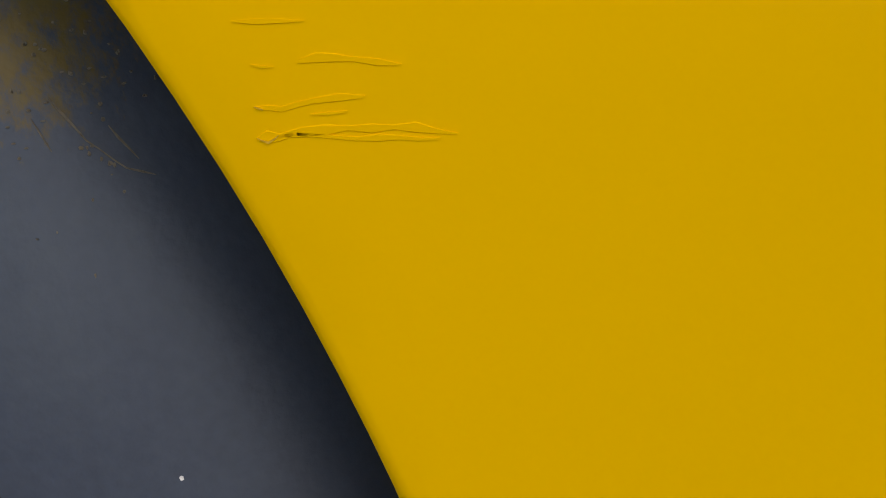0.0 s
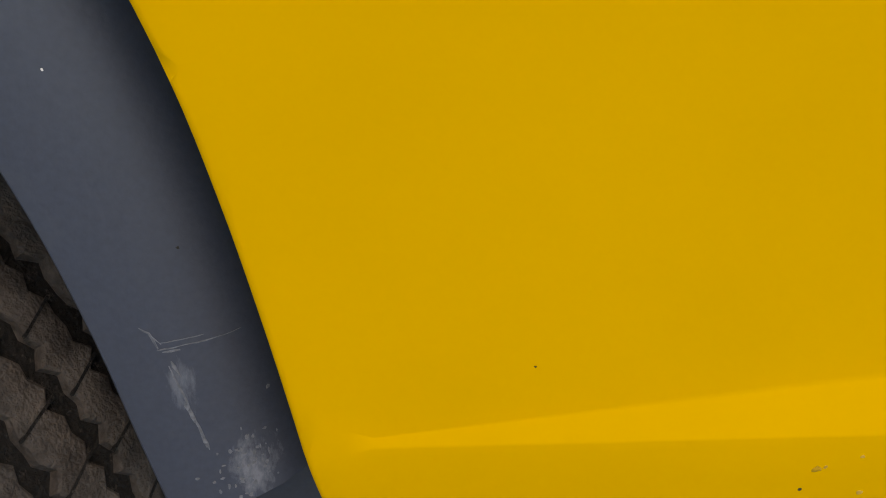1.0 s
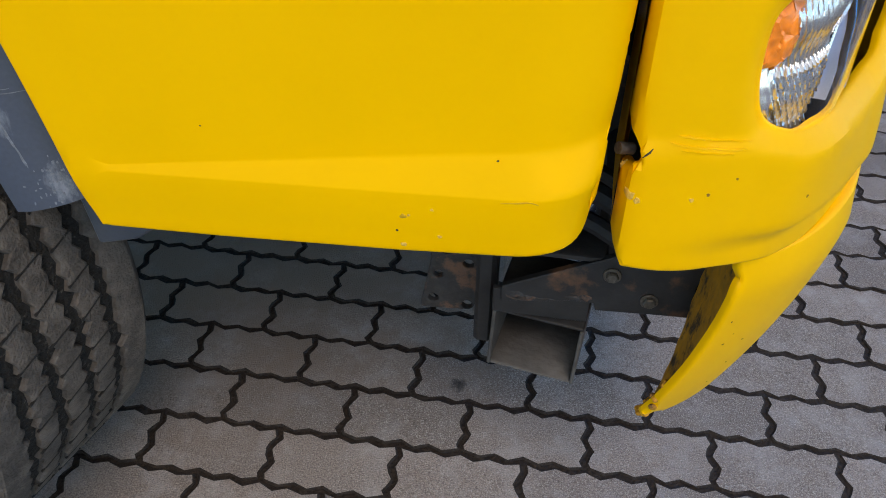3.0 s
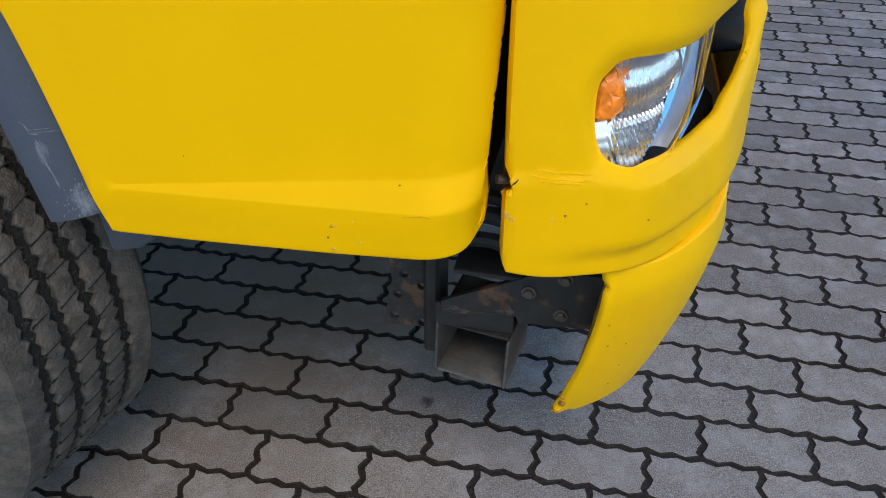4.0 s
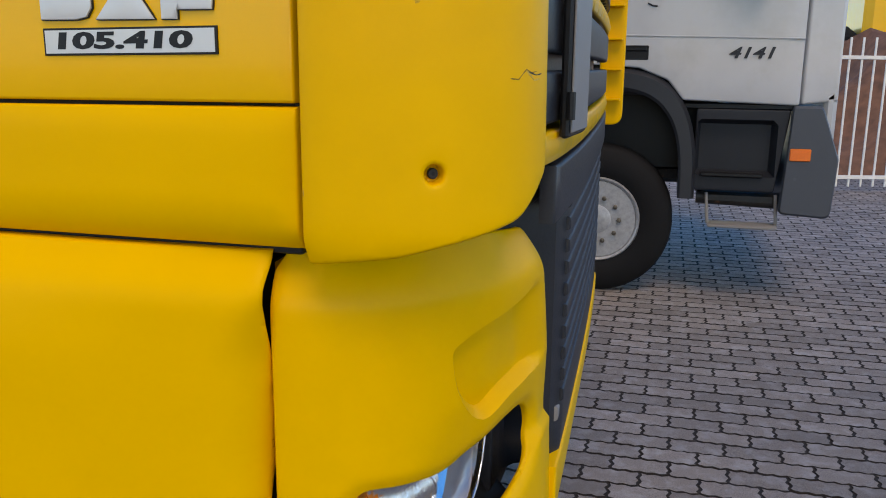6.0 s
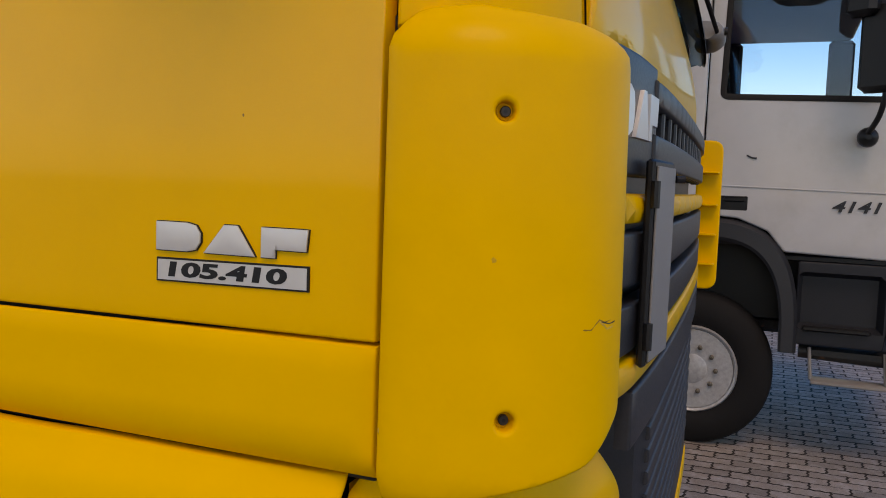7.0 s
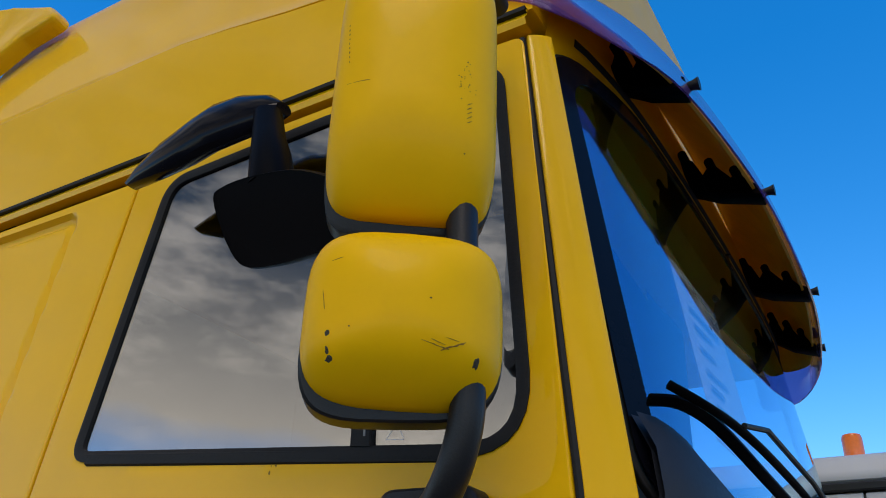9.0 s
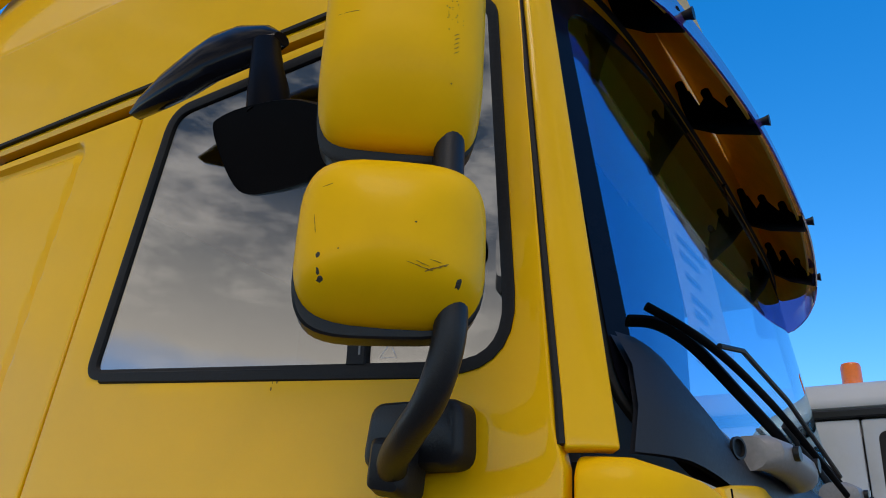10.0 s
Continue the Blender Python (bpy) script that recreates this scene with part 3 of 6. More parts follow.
def crease_low(x):
    return 0.8275 + 0.010 * min(max(x + 0.57, 0), 0.48)


def lower_shape(x, z):
    """The panel flares out towards the wheel; its foot runs straight on, so a wedge opens between the two."""
    k = min(max((x + 0.57) / 0.45, 0), 1.06)
    lip = 0.0005 + 0.022 * k
    t = min(max((crease_top(x) - z) / (crease_top(x) - crease_low(x) + 1e-6), 0.0), 1.0)
    foot = -0.050 + 0.0425 * (max(x, -0.62) + 0.57)
    y = foot + lip * (1 - t)
    y += 0.020 * smooth(1.18, 1.34, z) * smooth(-0.2, -0.5, x)
    y += 0.004 * smooth(0.818, 0.762, z)
    y += 0.034 * smooth(1.270, 1.345, z) ** 1.4
    d = edge_x(z) - x
    r = 0.100 - 0.065 * smooth(1.18, 1.32, z) - 0.028 * smooth(0.885, 0.815, z)
    if d < r:
        u = min((r - max(d, 0)) / r, 1.0)
        y += r * (1 - (1 - u ** 2.4) ** (1 / 2.4))
    return x, y, z


low_out = spline(ARCH, 5) + [(-0.058, 1.344)] + rounded([(-0.054, 1.335), (edge_x(0.755) + 0.004, 0.764), (-0.27, 0.758), (-0.44, 0.756), (-0.556, 0.757)], [0, 0.026, 0, 0, 0], 8)[1:-1]
xs = np.arange(-0.53, -0.09, 0.006)
LIP = [[(x, crease_top(x) + d * min(1.0, 0.15 + 3 * (x + 0.53))) for x in xs] for d in (0.006, 0.0)] + [[(x, crease_low(x) - d) for x in xs] for d in (0.0, 0.0035)]
LIP += [[(edge_x(z) - d, z) for z in np.arange(0.79, 1.33, 0.012)] for d in (0.003, 0.0065, 0.011, 0.018, 0.028, 0.042)]
low_panel = tp("lower_side_panel", sheet(low_out, lower_shape, step=0.016, edge=0.005, thick=0.02, fine=0.010, lines=LIP), "panel", label="matt yellow side panel with chipped lower lip")
# long moulding above it
tp("side_moulding", sheet([(-2.3, 1.348), (-0.004, 1.350), (-0.004, 1.530), (-2.3, 1.519)],
   lambda x, z: (x, -0.002 + 0.024 * smooth(1.378, 1.345, z) + 0.004 * smooth(1.518, 1.530, z), z), step=0.035, edge=0.0045, thick=0.03), "panel", label="yellow moulding along the door foot")
tp("shadow_gap", box((-2.3, 0.042, 1.338), (-0.02, 0.07, 1.56), 0.002), "trim")

# door
DOOR = [(-1.352, 1.528), (-0.006, 1.5345), (-0.007, 2.20), (-0.022, 2.26), (-0.100, 3.08), (-0.112, 3.205), (-0.60, 3.200), (-1.206, 3.185)]
DOOR = rounded(DOOR, [0.004, 0.004, 0, 0.02, 0.02, 0.03, 0, 0.03], 5)
WIN = rounded([(-1.168, 2.440), (-0.084, 2.348), (-0.158, 3.145), (-0.60, 3.168), (-1.090, 3.142)], [0.045, 0.115, 0.07, 0, 0.08], 8)


def flank(x, z):
    return x, cab_side(x, z), z


door = tp("door", sheet(DOOR, flank, holes=[WIN], step=0.03, edge=0.0045, thick=0.03, lines=[[(x, z) for x in np.arange(-1.29, -0.02, 0.03)] for z in (2.041, 2.050, 2.059)]), "paint", label="glossy yellow cab door")


def frame_band(loop, w, out_w, place, mat, name, parent, depth=0.014, proud=0.003):
    """A rubber frame round a loop: out_w outside it, w inside."""
    lp = ccw(dense(loop, 0.02))
    bm = bmesh.new()
    rows = []
    for d, h in ((-out_w, -0.002), (-out_w, proud), (0.4 * w, proud + 0.002), (w, proud - 0.003), (w, -depth)):
        rows.append([place(u, v, h) for u, v in inset(lp, d)])
    vs = [[bm.verts.new(p) for p in r] for r in rows]
    n = len(lp)
    for a, b in zip(vs, vs[1:] + vs[:1]):
        for i in range(n):
            j = (i + 1) % n
            bm.faces.new((a[i], a[j], b[j], b[i]))
    return part(name, bm, mat, parent)


def on_flank(x, z, out):
    return x, cab_side(x, z) - out, z


frame_band(WIN, 0.020, 0.004, on_flank, "rubber", "window_frame", door)
pane_loop = list(map(tuple, inset(ccw(WIN), 0.017)))
pane = part("window_pane", slab(pane_loop, lambda u, v, w: on_flank(u, v, w - 0.006), 0.005), "glass", door, "dark tinted side window reflecting clouds", smooth=False)
pane.visible_shadow = False
part("window_divider", slab([(-0.427, 2.395), (-0.383, 2.392), (-0.426, 3.13), (-0.470, 3.13)], lambda u, v, w: on_flank(u, v, w + 0.0035), 0.02, 0.003), "rubber", door, "dark bar between the panes")
part("divider_strip", slab([(-0.399, 2.41), (-0.395, 2.41), (-0.438, 3.12), (-0.442, 3.12)], lambda u, v, w: on_flank(u, v, w + 0.0045), 0.004), "lampgrey", door)
part("window_sill", oriented(box((-0.46, -0.004, -0.017), (0.44, 0.014, 0.010), 0.004), Matrix.Translation((-0.66, cab_side(0, 2.4), 2.402)) @ pose(0, 0, 0, 0, 4.8, 0)), "rubber", door)
# cab lining behind the glass
tp("cab_lining", box((-1.25, 0.75, 1.6), (-0.3, 1.9, 3.5), 0.05), "cabin")

# gap between door and corner
tp("door_gap", box((-0.02, 0.030, 1.36), (0.025, 0.06, 1.95), 0.002), "trim")

# flank behind the door, with a pressed field
REAR = rounded([(-2.4, 1.524), (-1.363, 1.528), (-1.217, 3.18), (-1.7, 3.175), (-2.4, 3.165)], [0, 0.004, 0.02, 0, 0], 4)
PRESS = rounded([(-2.35, 1.80), (-1.548, 1.80), (-1.430, 3.148), (-1.80, 3.150), (-2.35, 3.14)], [0.03, 0.06, 0.05, 0, 0.03], 6)
press = Field(PRESS)


def rear_shape(x, z):
    return x, cab_side(x, z) + 0.018 * smooth(0.0, 0.011, press(x, z)) - 0.010 * smooth(0.030, 0.042, press(x, z)), z


tp("rear_flank", sheet(REAR, rear_shape, step=0.010, edge=0.006, thick=0.02), "paint", label="yellow flank with a pressed field")


# gutter and the high roof over it
def gutter_z(x):
    return 3.268 + 0.014 * (x + 0.8)


gx = np.linspace(-2.4, -0.10, 40)
bm = bmesh.new()
quad_skin(bm, [[(x, cab_side(x, 3.2) + dy, gutter_z(x) - 0.035 + dz) for x in gx] for dy, dz in ((0.02, -0.022), (-0.010, -0.022), (-0.014, -0.006), (-0.004, 0.008), (-0.002, 0.03), (0.03, 0.032))])
tp("roof_gutter", bm, "paint", label="yellow rain gutter with worn black seal")
bm = bmesh.new()
quad_skin(bm, [[(x, cab_side(x, 3.2) + dy, gutter_z(x) - 0.035 + dz) for x in gx] for dy, dz in ((0.0, 0.012), (-0.0155, 0.012), (-0.016, 0.022), (0.0, 0.023))])
tp("gutter_seal", bm, "rubber")


def roof_ring(x):
    """Section of the roof at x from the near gutter over to the far one."""
    g = gutter_z(min(x, -0.1)) - 0.012
    crease = 3.56 + 0.085 * smooth(-0.5, -1.3, x) - 0.03 * smooth(-0.5, -0.1, x)
    crown = 4.37 - 0.10 * smooth(-1.0, -0.2, x) - 0.25 * smooth(-0.45, 0.05, x)
    y0 = cab_side(x, 3.2)
    half = [(y0, g), (y0 + 0.004, crease - 0.034), (y0 + 0.008, crease - 0.028), (y0 + 0.034, crease - 0.014), (y0 + 0.034, crease - 0.004), (y0 + 0.014, crease + 0.004), (y0 + 0.018, crease + 0.014), (y0 + 0.034, crease + 0.06), (y0 + 0.13, crease + 0.62 * (crown - crease)),
            (y0 + 0.20, crown - 0.07), (y0 + 0.32, crown - 0.005), (y0 + 0.7, crown + 0.03), (W / 2, crown + 0.04)]
    half = spline(half, 3)
    return [(x, y, z) for y, z in half] + [(x, W - y, z) for y, z in half[::-1][1:]]


tp("high_roof", loft([roof_ring(x) for x in (-2.4, -2.2, -2.0, -1.8, -1.6, -1.4, -1.2, -1.0, -0.8, -0.6, -0.45, -0.3, -0.2, -0.13, -0.09)], True), "paint", label="tall yellow cab roof")

# roof side deflector behind
defl = [(-3.3, 3.2), (-2.42, 3.25), (-2.42, 4.02), (-2.22, 4.15), (-2.02, 4.18), (-2.12, 4.28), (-2.42, 4.42), (-3.3, 4.55)]
tp("roof_deflector", sheet(rounded(defl, 0.06), lambda x, z: (x, -0.02 + 0.12 * smooth(3.6, 4.4, z) + 0.03 * smooth(-2.6, -2.42, x), z), step=0.06, edge=0.02, thick=0.05), "paint")

# A-pillar between door and windscreen
def pillar_shape(u, z):
    """u: 0 at the door gap, 0.1 at the windscreen."""
    u = u / 0.1
    lean = (z - 2.22) / (3.19 - 2.22)
    x0, y0 = -0.004 - 0.098 * lean, cab_side(0, z) + 0.002
    x1, y1 = 0.065 - 0.128 * lean, 0.062 + 0.030 * lean
    b = 0.004 * math.sin(math.pi * min(max(u, 0), 1))
    return x0 + (x1 - x0) * u + b * 0.5, y0 + (y1 - y0) * u - b * 0.8, z


tp("a_pillar", sheet(rounded([(0.0, 2.225), (0.1, 2.229), (0.1, 3.215), (0.0, 3.205)], 0.006), pillar_shape, step=0.02, edge=0.006, thick=0.02), "paint", label="yellow windscreen pillar")
tp("pillar_seal", tube([(-0.012, 0.019, 2.232), (-0.017, 0.023, 2.3), (-0.107, 0.055, 3.10), (-0.118, 0.059, 3.2)], 0.0085, 8), "rubber")


# plan lines of the front
def both(pts):
    """Mirrors a plan line about the truck's middle."""
    return pts + [(x, W - y) for x, y in pts[::-1] if abs(y - W / 2) > 1e-6]


def yawed(pts):
    """The front face runs back a little towards the far side."""
    return [(x - 0.040 * max(0.0, y - 0.4), y) for x, y in pts]


BUMP = Plan(yawed(both([(-0.075, 0.03), (-0.02, 0.033), (0.03, 0.048), (0.09, 0.08), (0.145, 0.122), (0.195, 0.178), (0.232, 0.25), (0.252, 0.36), (0.264, 0.6), (0.27, 1.27)])))
CAP = Plan([(0.006, -0.018), (0.04, -0.028), (0.10, -0.022), (0.155, 0.0), (0.20, 0.03), (0.238, 0.068), (0.262, 0.112), (0.272, 0.160)])
UPPER = Plan([(0.006, 0.006), (0.06, 0.016), (0.11, 0.040), (0.155, 0.082), (0.187, 0.135), (0.202, 0.178)])
FRONT = Plan(yawed(both([(0.245, 0.15), (0.258, 0.22), (0.268, 0.36), (0.28, 0.7), (0.285, 1.27)])))
HOOD = Plan(yawed(both([(0.206, 0.190), (0.218, 0.26), (0.234, 0.42), (0.250, 0.8), (0.256, 1.27)])))

# corner cap, lower and upper
s_end = CAP.length


def cap_shape(s, z):
    o = -0.030 * smooth(1.905, 1.955, z) - 0.010 * smooth(1.375, 1.335, z) + 0.006 * (1.84 - z) / 0.43 * smooth(0.10, 0.26, s)
    x, y = CAP.at(s, o)
    return x, y, z


CAPL = rounded([(0.0, 1.338), (s_end * 0.35, 1.352), (s_end * 0.80, 1.392), (s_end, 1.448), (s_end, 1.925), (s_end - 0.09, 1.945), (0.12, 1.956), (0.0, 1.95)], [0.008, 0.05, 0.08, 0.03, 0.06, 0, 0, 0.05], 6)
hole_s = [(CAP.where(x=0.154), 1.827), (CAP.where(x=0.169), 1.455)]


def ring2(c, r, n=16):
    return [(c[0] + r * math.cos(2 * math.pi * k / n), c[1] + r * math.sin(2 * math.pi * k / n)) for k in range(n)]


cap = tp("corner_cap", sheet(CAPL, cap_shape, holes=[ring2(c, 0.0115) for c in hole_s], step=0.022, edge=0.007, thick=0.006), "satin", label="satin yellow corner panel with a crack near its edge")
for c in hole_s:
    def cup(u, v, w, c=c):
        x, y = CAP.at(c[0] + u, w)
        return x, y, c[1] + v
    bm = bmesh.new()
    quad_skin(bm, [[cup(u, v, w) for u, v in ring2((0, 0), r)] for r, w in ((0.0115, -0.004), (0.0105, -0.016), (0.004, -0.017), (0.0005, -0.017))], closed=True)
    part("screw_recess", bm, "satin", cap)
    part("screw", slab(ring2((0.001, 0), 0.0068, 12), lambda u, v, w: cup(u, v, w - 0.010), 0.006, 0.0012), "steel", cap, "dark recessed screw")
    part("screw_slot", slab(ring2((0.001, 0), 0.0028, 6), lambda u, v, w: cup(u, v, w - 0.0096), 0.002), "trim", cap)

s_up = UPPER.length


def upper_shape(s, z):
    x, y = UPPER.at(s, -0.022 * smooth(2.185, 2.228, z) - 0.07 * max(0.0, z - 1.96))
    return x, y, z


UPL = rounded([(0.0, 1.93), (s_up, 1.93), (s_up, 2.165), (s_up * 0.75, 2.192), (s_up * 0.35, 2.220), (0.0, 2.222)], [0, 0, 0.01, 0, 0, 0.012], 6)
tp("upper_corner", sheet(UPL, upper_shape, step=0.022, edge=0.008, thick=0.03), "satin", label="satin yellow corner beside the service flap")


# ---- the truck's front ----
def strip(plan, s0, s1, z0, z1, n=60, out=lambda s, z: 0.0, top=None, bottom=None):
    """A face along a plan line between two heights, as a shape of s and z."""
    def shape(s, z):
        x, y = plan.at(s, out(s, z))
        return x, y, z
    return sheet([(s, z0) for s in np.linspace(s0, s1, n)] + [(s, z1) for s in np.linspace(s1, s0, n)], shape, step=0.05, edge=0.006, thick=0.02, fine=0.05)


# service flap under the windscreen
fl = HOOD.length


def flap_shape(s, z):
    x, y = HOOD.at(s, -0.16 * max(0.0, z - 1.98) + 0.012 * math.sin(math.pi * (z - 1.93) / 0.25))
    return x, y, z


top_line = [(s, 2.192 + 0.075 * math.sin(math.pi * s / fl) ** 0.8) for s in np.linspace(fl, 0, 40)]
bot_line = [(s, 1.945 - 0.02 * math.sin(math.pi * s / fl)) for s in np.linspace(0, fl, 40)]
tp("service_flap", sheet(bot_line + top_line, flap_shape, step=0.045, edge=0.008, thick=0.02, fine=0.04), "flap", label="glossy yellow front flap with reflections")

tp("flap_seam", tube([(UPPER.at(s_up, -0.07 * (z - 1.96) + 0.001) + (z,)) for z in np.linspace(1.95, 2.185, 8)], 0.0016, 6), "deep_black")

# upper grille
gl = FRONT.length
tp("grille_back", strip(FRONT, 0.0, gl, 1.36, 1.95, out=lambda s, z: -0.045), "trim")
grille = tp("grille_band", strip(FRONT, 0.0, 0.29, 1.76, 1.935, out=lambda s, z: -0.004), "grille", label="dark grey grille carrying a silver emblem")
for k, (z0, z1) in enumerate(((1.875, 1.915), (1.775, 1.83), (1.60, 1.68), (1.50, 1.575))):
    tp("grille_bar", strip(FRONT, 0.27 if z0 > 1.74 else 0.02, gl - 0.02, z0, z1, out=lambda s, z: 0.002), "grille")
for s in np.arange(0.32, gl - 0.1, 0.11):
    x, y = FRONT.at(s, -0.03)
    tp("grille_rib", box((x - 0.01, y - 0.012, 1.77), (x + 0.022, y + 0.012, 1.91), 0.004), "grille")
for z0, z1 in ((1.690, 1.735), (1.44, 1.49)):
    tp("grille_stripe", strip(FRONT, 0.01, gl - 0.01, z0, z1, out=lambda s, z, a=z0, b=z1: 0.007 * math.sin(math.pi * min(max((z - a) / (b - a), 0), 1))), "paint", label="yellow trim strip")
tp("grille_lower", strip(FRONT, 0.17, gl, 1.345, 1.435, out=lambda s, z: 0.005), "grille")


# emblem on the grille: three plain silver shapes
def emblem(loop, s0, z0, sx, sz, parent):
    def place(u, v, w):
        x, y = FRONT.at(s0 + u * sx, 0.002 + w)
        return x, y, z0 + v * sz
    return part("emblem_shape", slab(loop, place, 0.012, 0.002), "silver", parent, "silver emblem shape", smooth=False)


D_SHAPE = [(0, 0), (0.7, 0), (0.93, 0.12), (1, 0.35), (1, 0.65), (0.93, 0.88), (0.7, 1), (0, 1)]
A_SHAPE = [(0, 0), (0.48, 1), (0.72, 1), (1.1, 0)]
F_SHAPE = [(0, 0), (0.30, 0), (0.30, 0.36), (0.92, 0.36), (1, 1), (0, 1)]
for k, shp in enumerate((D_SHAPE, A_SHAPE, F_SHAPE)):
    emblem(shp, 0.02 + 0.09 * k, 1.815, 0.078, 0.070, grille)

# hinged plate holder in front of the grille
px, py = FRONT.at(FRONT.where(y=0.39), 0.018)
hold_m = Matrix.Translation((px, py, 1.635)) @ pose(0, 0, 0, 0, 0, -4)
holder = tp("plate_holder", oriented(box((-0.008, -0.075, -0.158), (0.006, 0.075, 0.152), 0.004), hold_m), "trim", label="pale plate in a black hinged holder")
part("plate", oriented(box((0.0065, -0.066, -0.150), (0.010, 0.066, 0.142), 0.001), hold_m), "lampgrey", holder)
for dz in (-0.11, 0.10):
    part("hinge", oriented(tube([(0.008, -0.074, dz - 0.02), (0.008, -0.074, dz + 0.02)], 0.007, 8), hold_m), "trim", holder)
part("latch", oriented(tube([(0.010, 0.07, 0.125), (0.022, 0.078, 0.125)], 0.006, 8), hold_m), "trim", holder)

# far corner cap, hanging open: a ribbed yellow shell
shell = tp("far_corner_cap", sheet(rounded([(0, 1.35), (0.10, 1.35), (0.10, 1.955), (0, 1.955)], [0.01, 0.05, 0.05, 0.01]), lambda u, z: (0.14 + u, 2.60 + 0.1 * u, z), step=0.03, edge=0.008, thick=0.012), "satin", label="yellow corner panel of the far side, standing open")
for z in (1.45, 1.57, 1.69, 1.82):
    part("rib", box((0.15, 2.56, z), (0.228, 2.610, z + 0.008), 0.002), "satin", shell)

# ---- bumper corner with its lamp opening ----
S_G = 0.60
LAMP = [(.112, .963), (.115, .914), (.130, .878), (.160, .863), (.203, .859), (.285, .856), (.355, .863), (.42, .877), (.512, .911), (.556, .960), (.546, 1.006), (.495, 1.030), (.375, 1.013), (.288, .992), (.204, .996), (.144, .997), (.122, .984)]
LAMP = spline(LAMP, 5, closed=True)
SCOOP = [(.274, 1.17), (.283, 1.194), (.346, 1.216), (.43, 1.232), (.521, 1.243), (.60, 1.18), (.581, 1.103), (.50, 1.090), (.426, 1.08), (.351, 1.061), (.295, 1.106)]
SCOOP = spline(SCOOP, 4, closed=True)
lamp_f, scoop_f = Field(LAMP), Field(SCOOP)


LEAN_Z = (0.70, 0.785, 0.84, 0.88, 0.93, 1.0, 1.1, 1.25)
LEAN = (-0.020, -0.028, -0.036, -0.040, -0.046, -0.04, -0.02, -0.01)


def lean_back(s, z):
    """The corner draws back round the lamp."""
    return float(np.interp(z, LEAN_Z, LEAN)) * smooth(0.16, 0.34, s) * (1 - 0.6 * smooth(0.42, 0.6, s))


def ridge_z(s):
    return float(np.interp(s, (0.02, 0.12, 0.2, 0.285, 0.355, 0.42, 0.50, 0.58), (0.860, 0.856, 0.840, 0.837, 0.846, 0.863, 0.897, 0.95)))


def bump_out(s, z):
    o = -0.035 * smooth(1.25, 1.355, z) ** 1.3
    o += lean_back(s, z)
    zr = ridge_z(s)
    o += 0.012 * smooth(zr + 0.022, zr, z) * smooth(0.10, 0.19, s) + 0.004 * smooth(zr + 0.004, zr, z) * smooth(0.19, 0.10, s)
    o -= 0.016 * smooth(0.757, 0.735, z) * smooth(0.03, 0.22, s)
    rim = float(np.interp(z, (0.94, 1.11, 1.335), (0.662, 0.604, 0.507)))       # the scoop runs out before the front edge
    o -= 0.026 * smooth(-0.002, 0.014, scoop_f(s, z)) * smooth(0.012, 0.11, rim - s)
    d = max(-lamp_f(s, z), 0.0)
    o -= 0.009 * smooth(0.024, 0.0, d)
    return o


def corner_shape(s, z):
    x, y = BUMP.at(s, bump_out(s, z))
    if s < 0.016:
        x, y = BUMP.at(0.016, bump_out(0.016, z))
        k = (0.016 - s) / 0.016
        x, y = x - 0.014 * math.sin(k * math.pi / 2), y + (0.050 - 0.018 * smooth(0.86, 0.98, z)) * (1 - math.cos(k * math.pi / 2))
    return x, y, z


CORNER = [(0.016, 0.720), (0.139, 0.708), (0.25, 0.700), (0.40, 0.702), (0.655, 0.725), (0.66, 0.80), (0.662, 0.94), (0.604, 1.11), (0.507, 1.335), (0.30, 1.350), (0.10, 1.352), (0.030, 1.348), (0.006, 1.31), (0.001, 1.04),
          (0.000, 0.874), (0.005, 0.864), (0.014, 0.853), (0.018, 0.843), (0.010, 0.838), (0.008, 0.830), (0.001, 0.822), (0.0, 0.748)]
CORNER = rounded(CORNER, [0.004, 0, 0, 0, 0.01, 0.02, 0.03, 0, 0.03, 0, 0, 0.02, 0.02, 0, 0.004, 0, 0, 0, 0, 0, 0.004, 0.004], 4)
corner = tp("bumper_corner", sheet(CORNER, corner_shape, holes=[LAMP], step=0.0095, edge=0.005, thick=0.006, fine=0.009, lines=[list(map(tuple, inset(ccw(dense(SCOOP, 0.008)), d))) for d in (-0.002, 0.005, 0.014)] + [[(s, ridge_z(s)) for s in np.arange(0.05, 0.58, 0.01)], [(0.0125, z) for z in np.arange(0.74, 1.32, 0.012) if not 0.80 < z < 0.89], [(0.0085, z) for z in np.arange(0.74, 1.32, 0.012) if not 0.80 < z < 0.89], [(0.0045, z) for z in np.arange(0.90, 1.30, 0.012)]]), "satin", label="yellow bumper corner with a torn edge and lamp opening")
# inner flange towards the step panel
bm = bmesh.new()
for d in (0.0, 0.004):
    quad_skin(bm, [[(x + d, y, z + 0.12 * (y - 0.07)) for z in np.linspace(0.745, 1.32, 14)] for x, y in ((-0.0725, 0.066), (-0.0705, 0.085), (-0.070, 0.14), (-0.068, 0.20))])
part("corner_flange", bm, "satin", corner)
# added black block that stands in for the shade behind the gap
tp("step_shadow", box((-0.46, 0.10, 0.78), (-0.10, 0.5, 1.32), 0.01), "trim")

# headlamp
def flute_edge(z):
    """Where the flutes of the reflector end."""
    return float(np.interp(z, (0.84, 0.8645, 0.887, 0.925, 0.956, 0.985, 1.03), (0.185, 0.210, 0.236, 0.262, 0.280, 0.296, 0.312)))


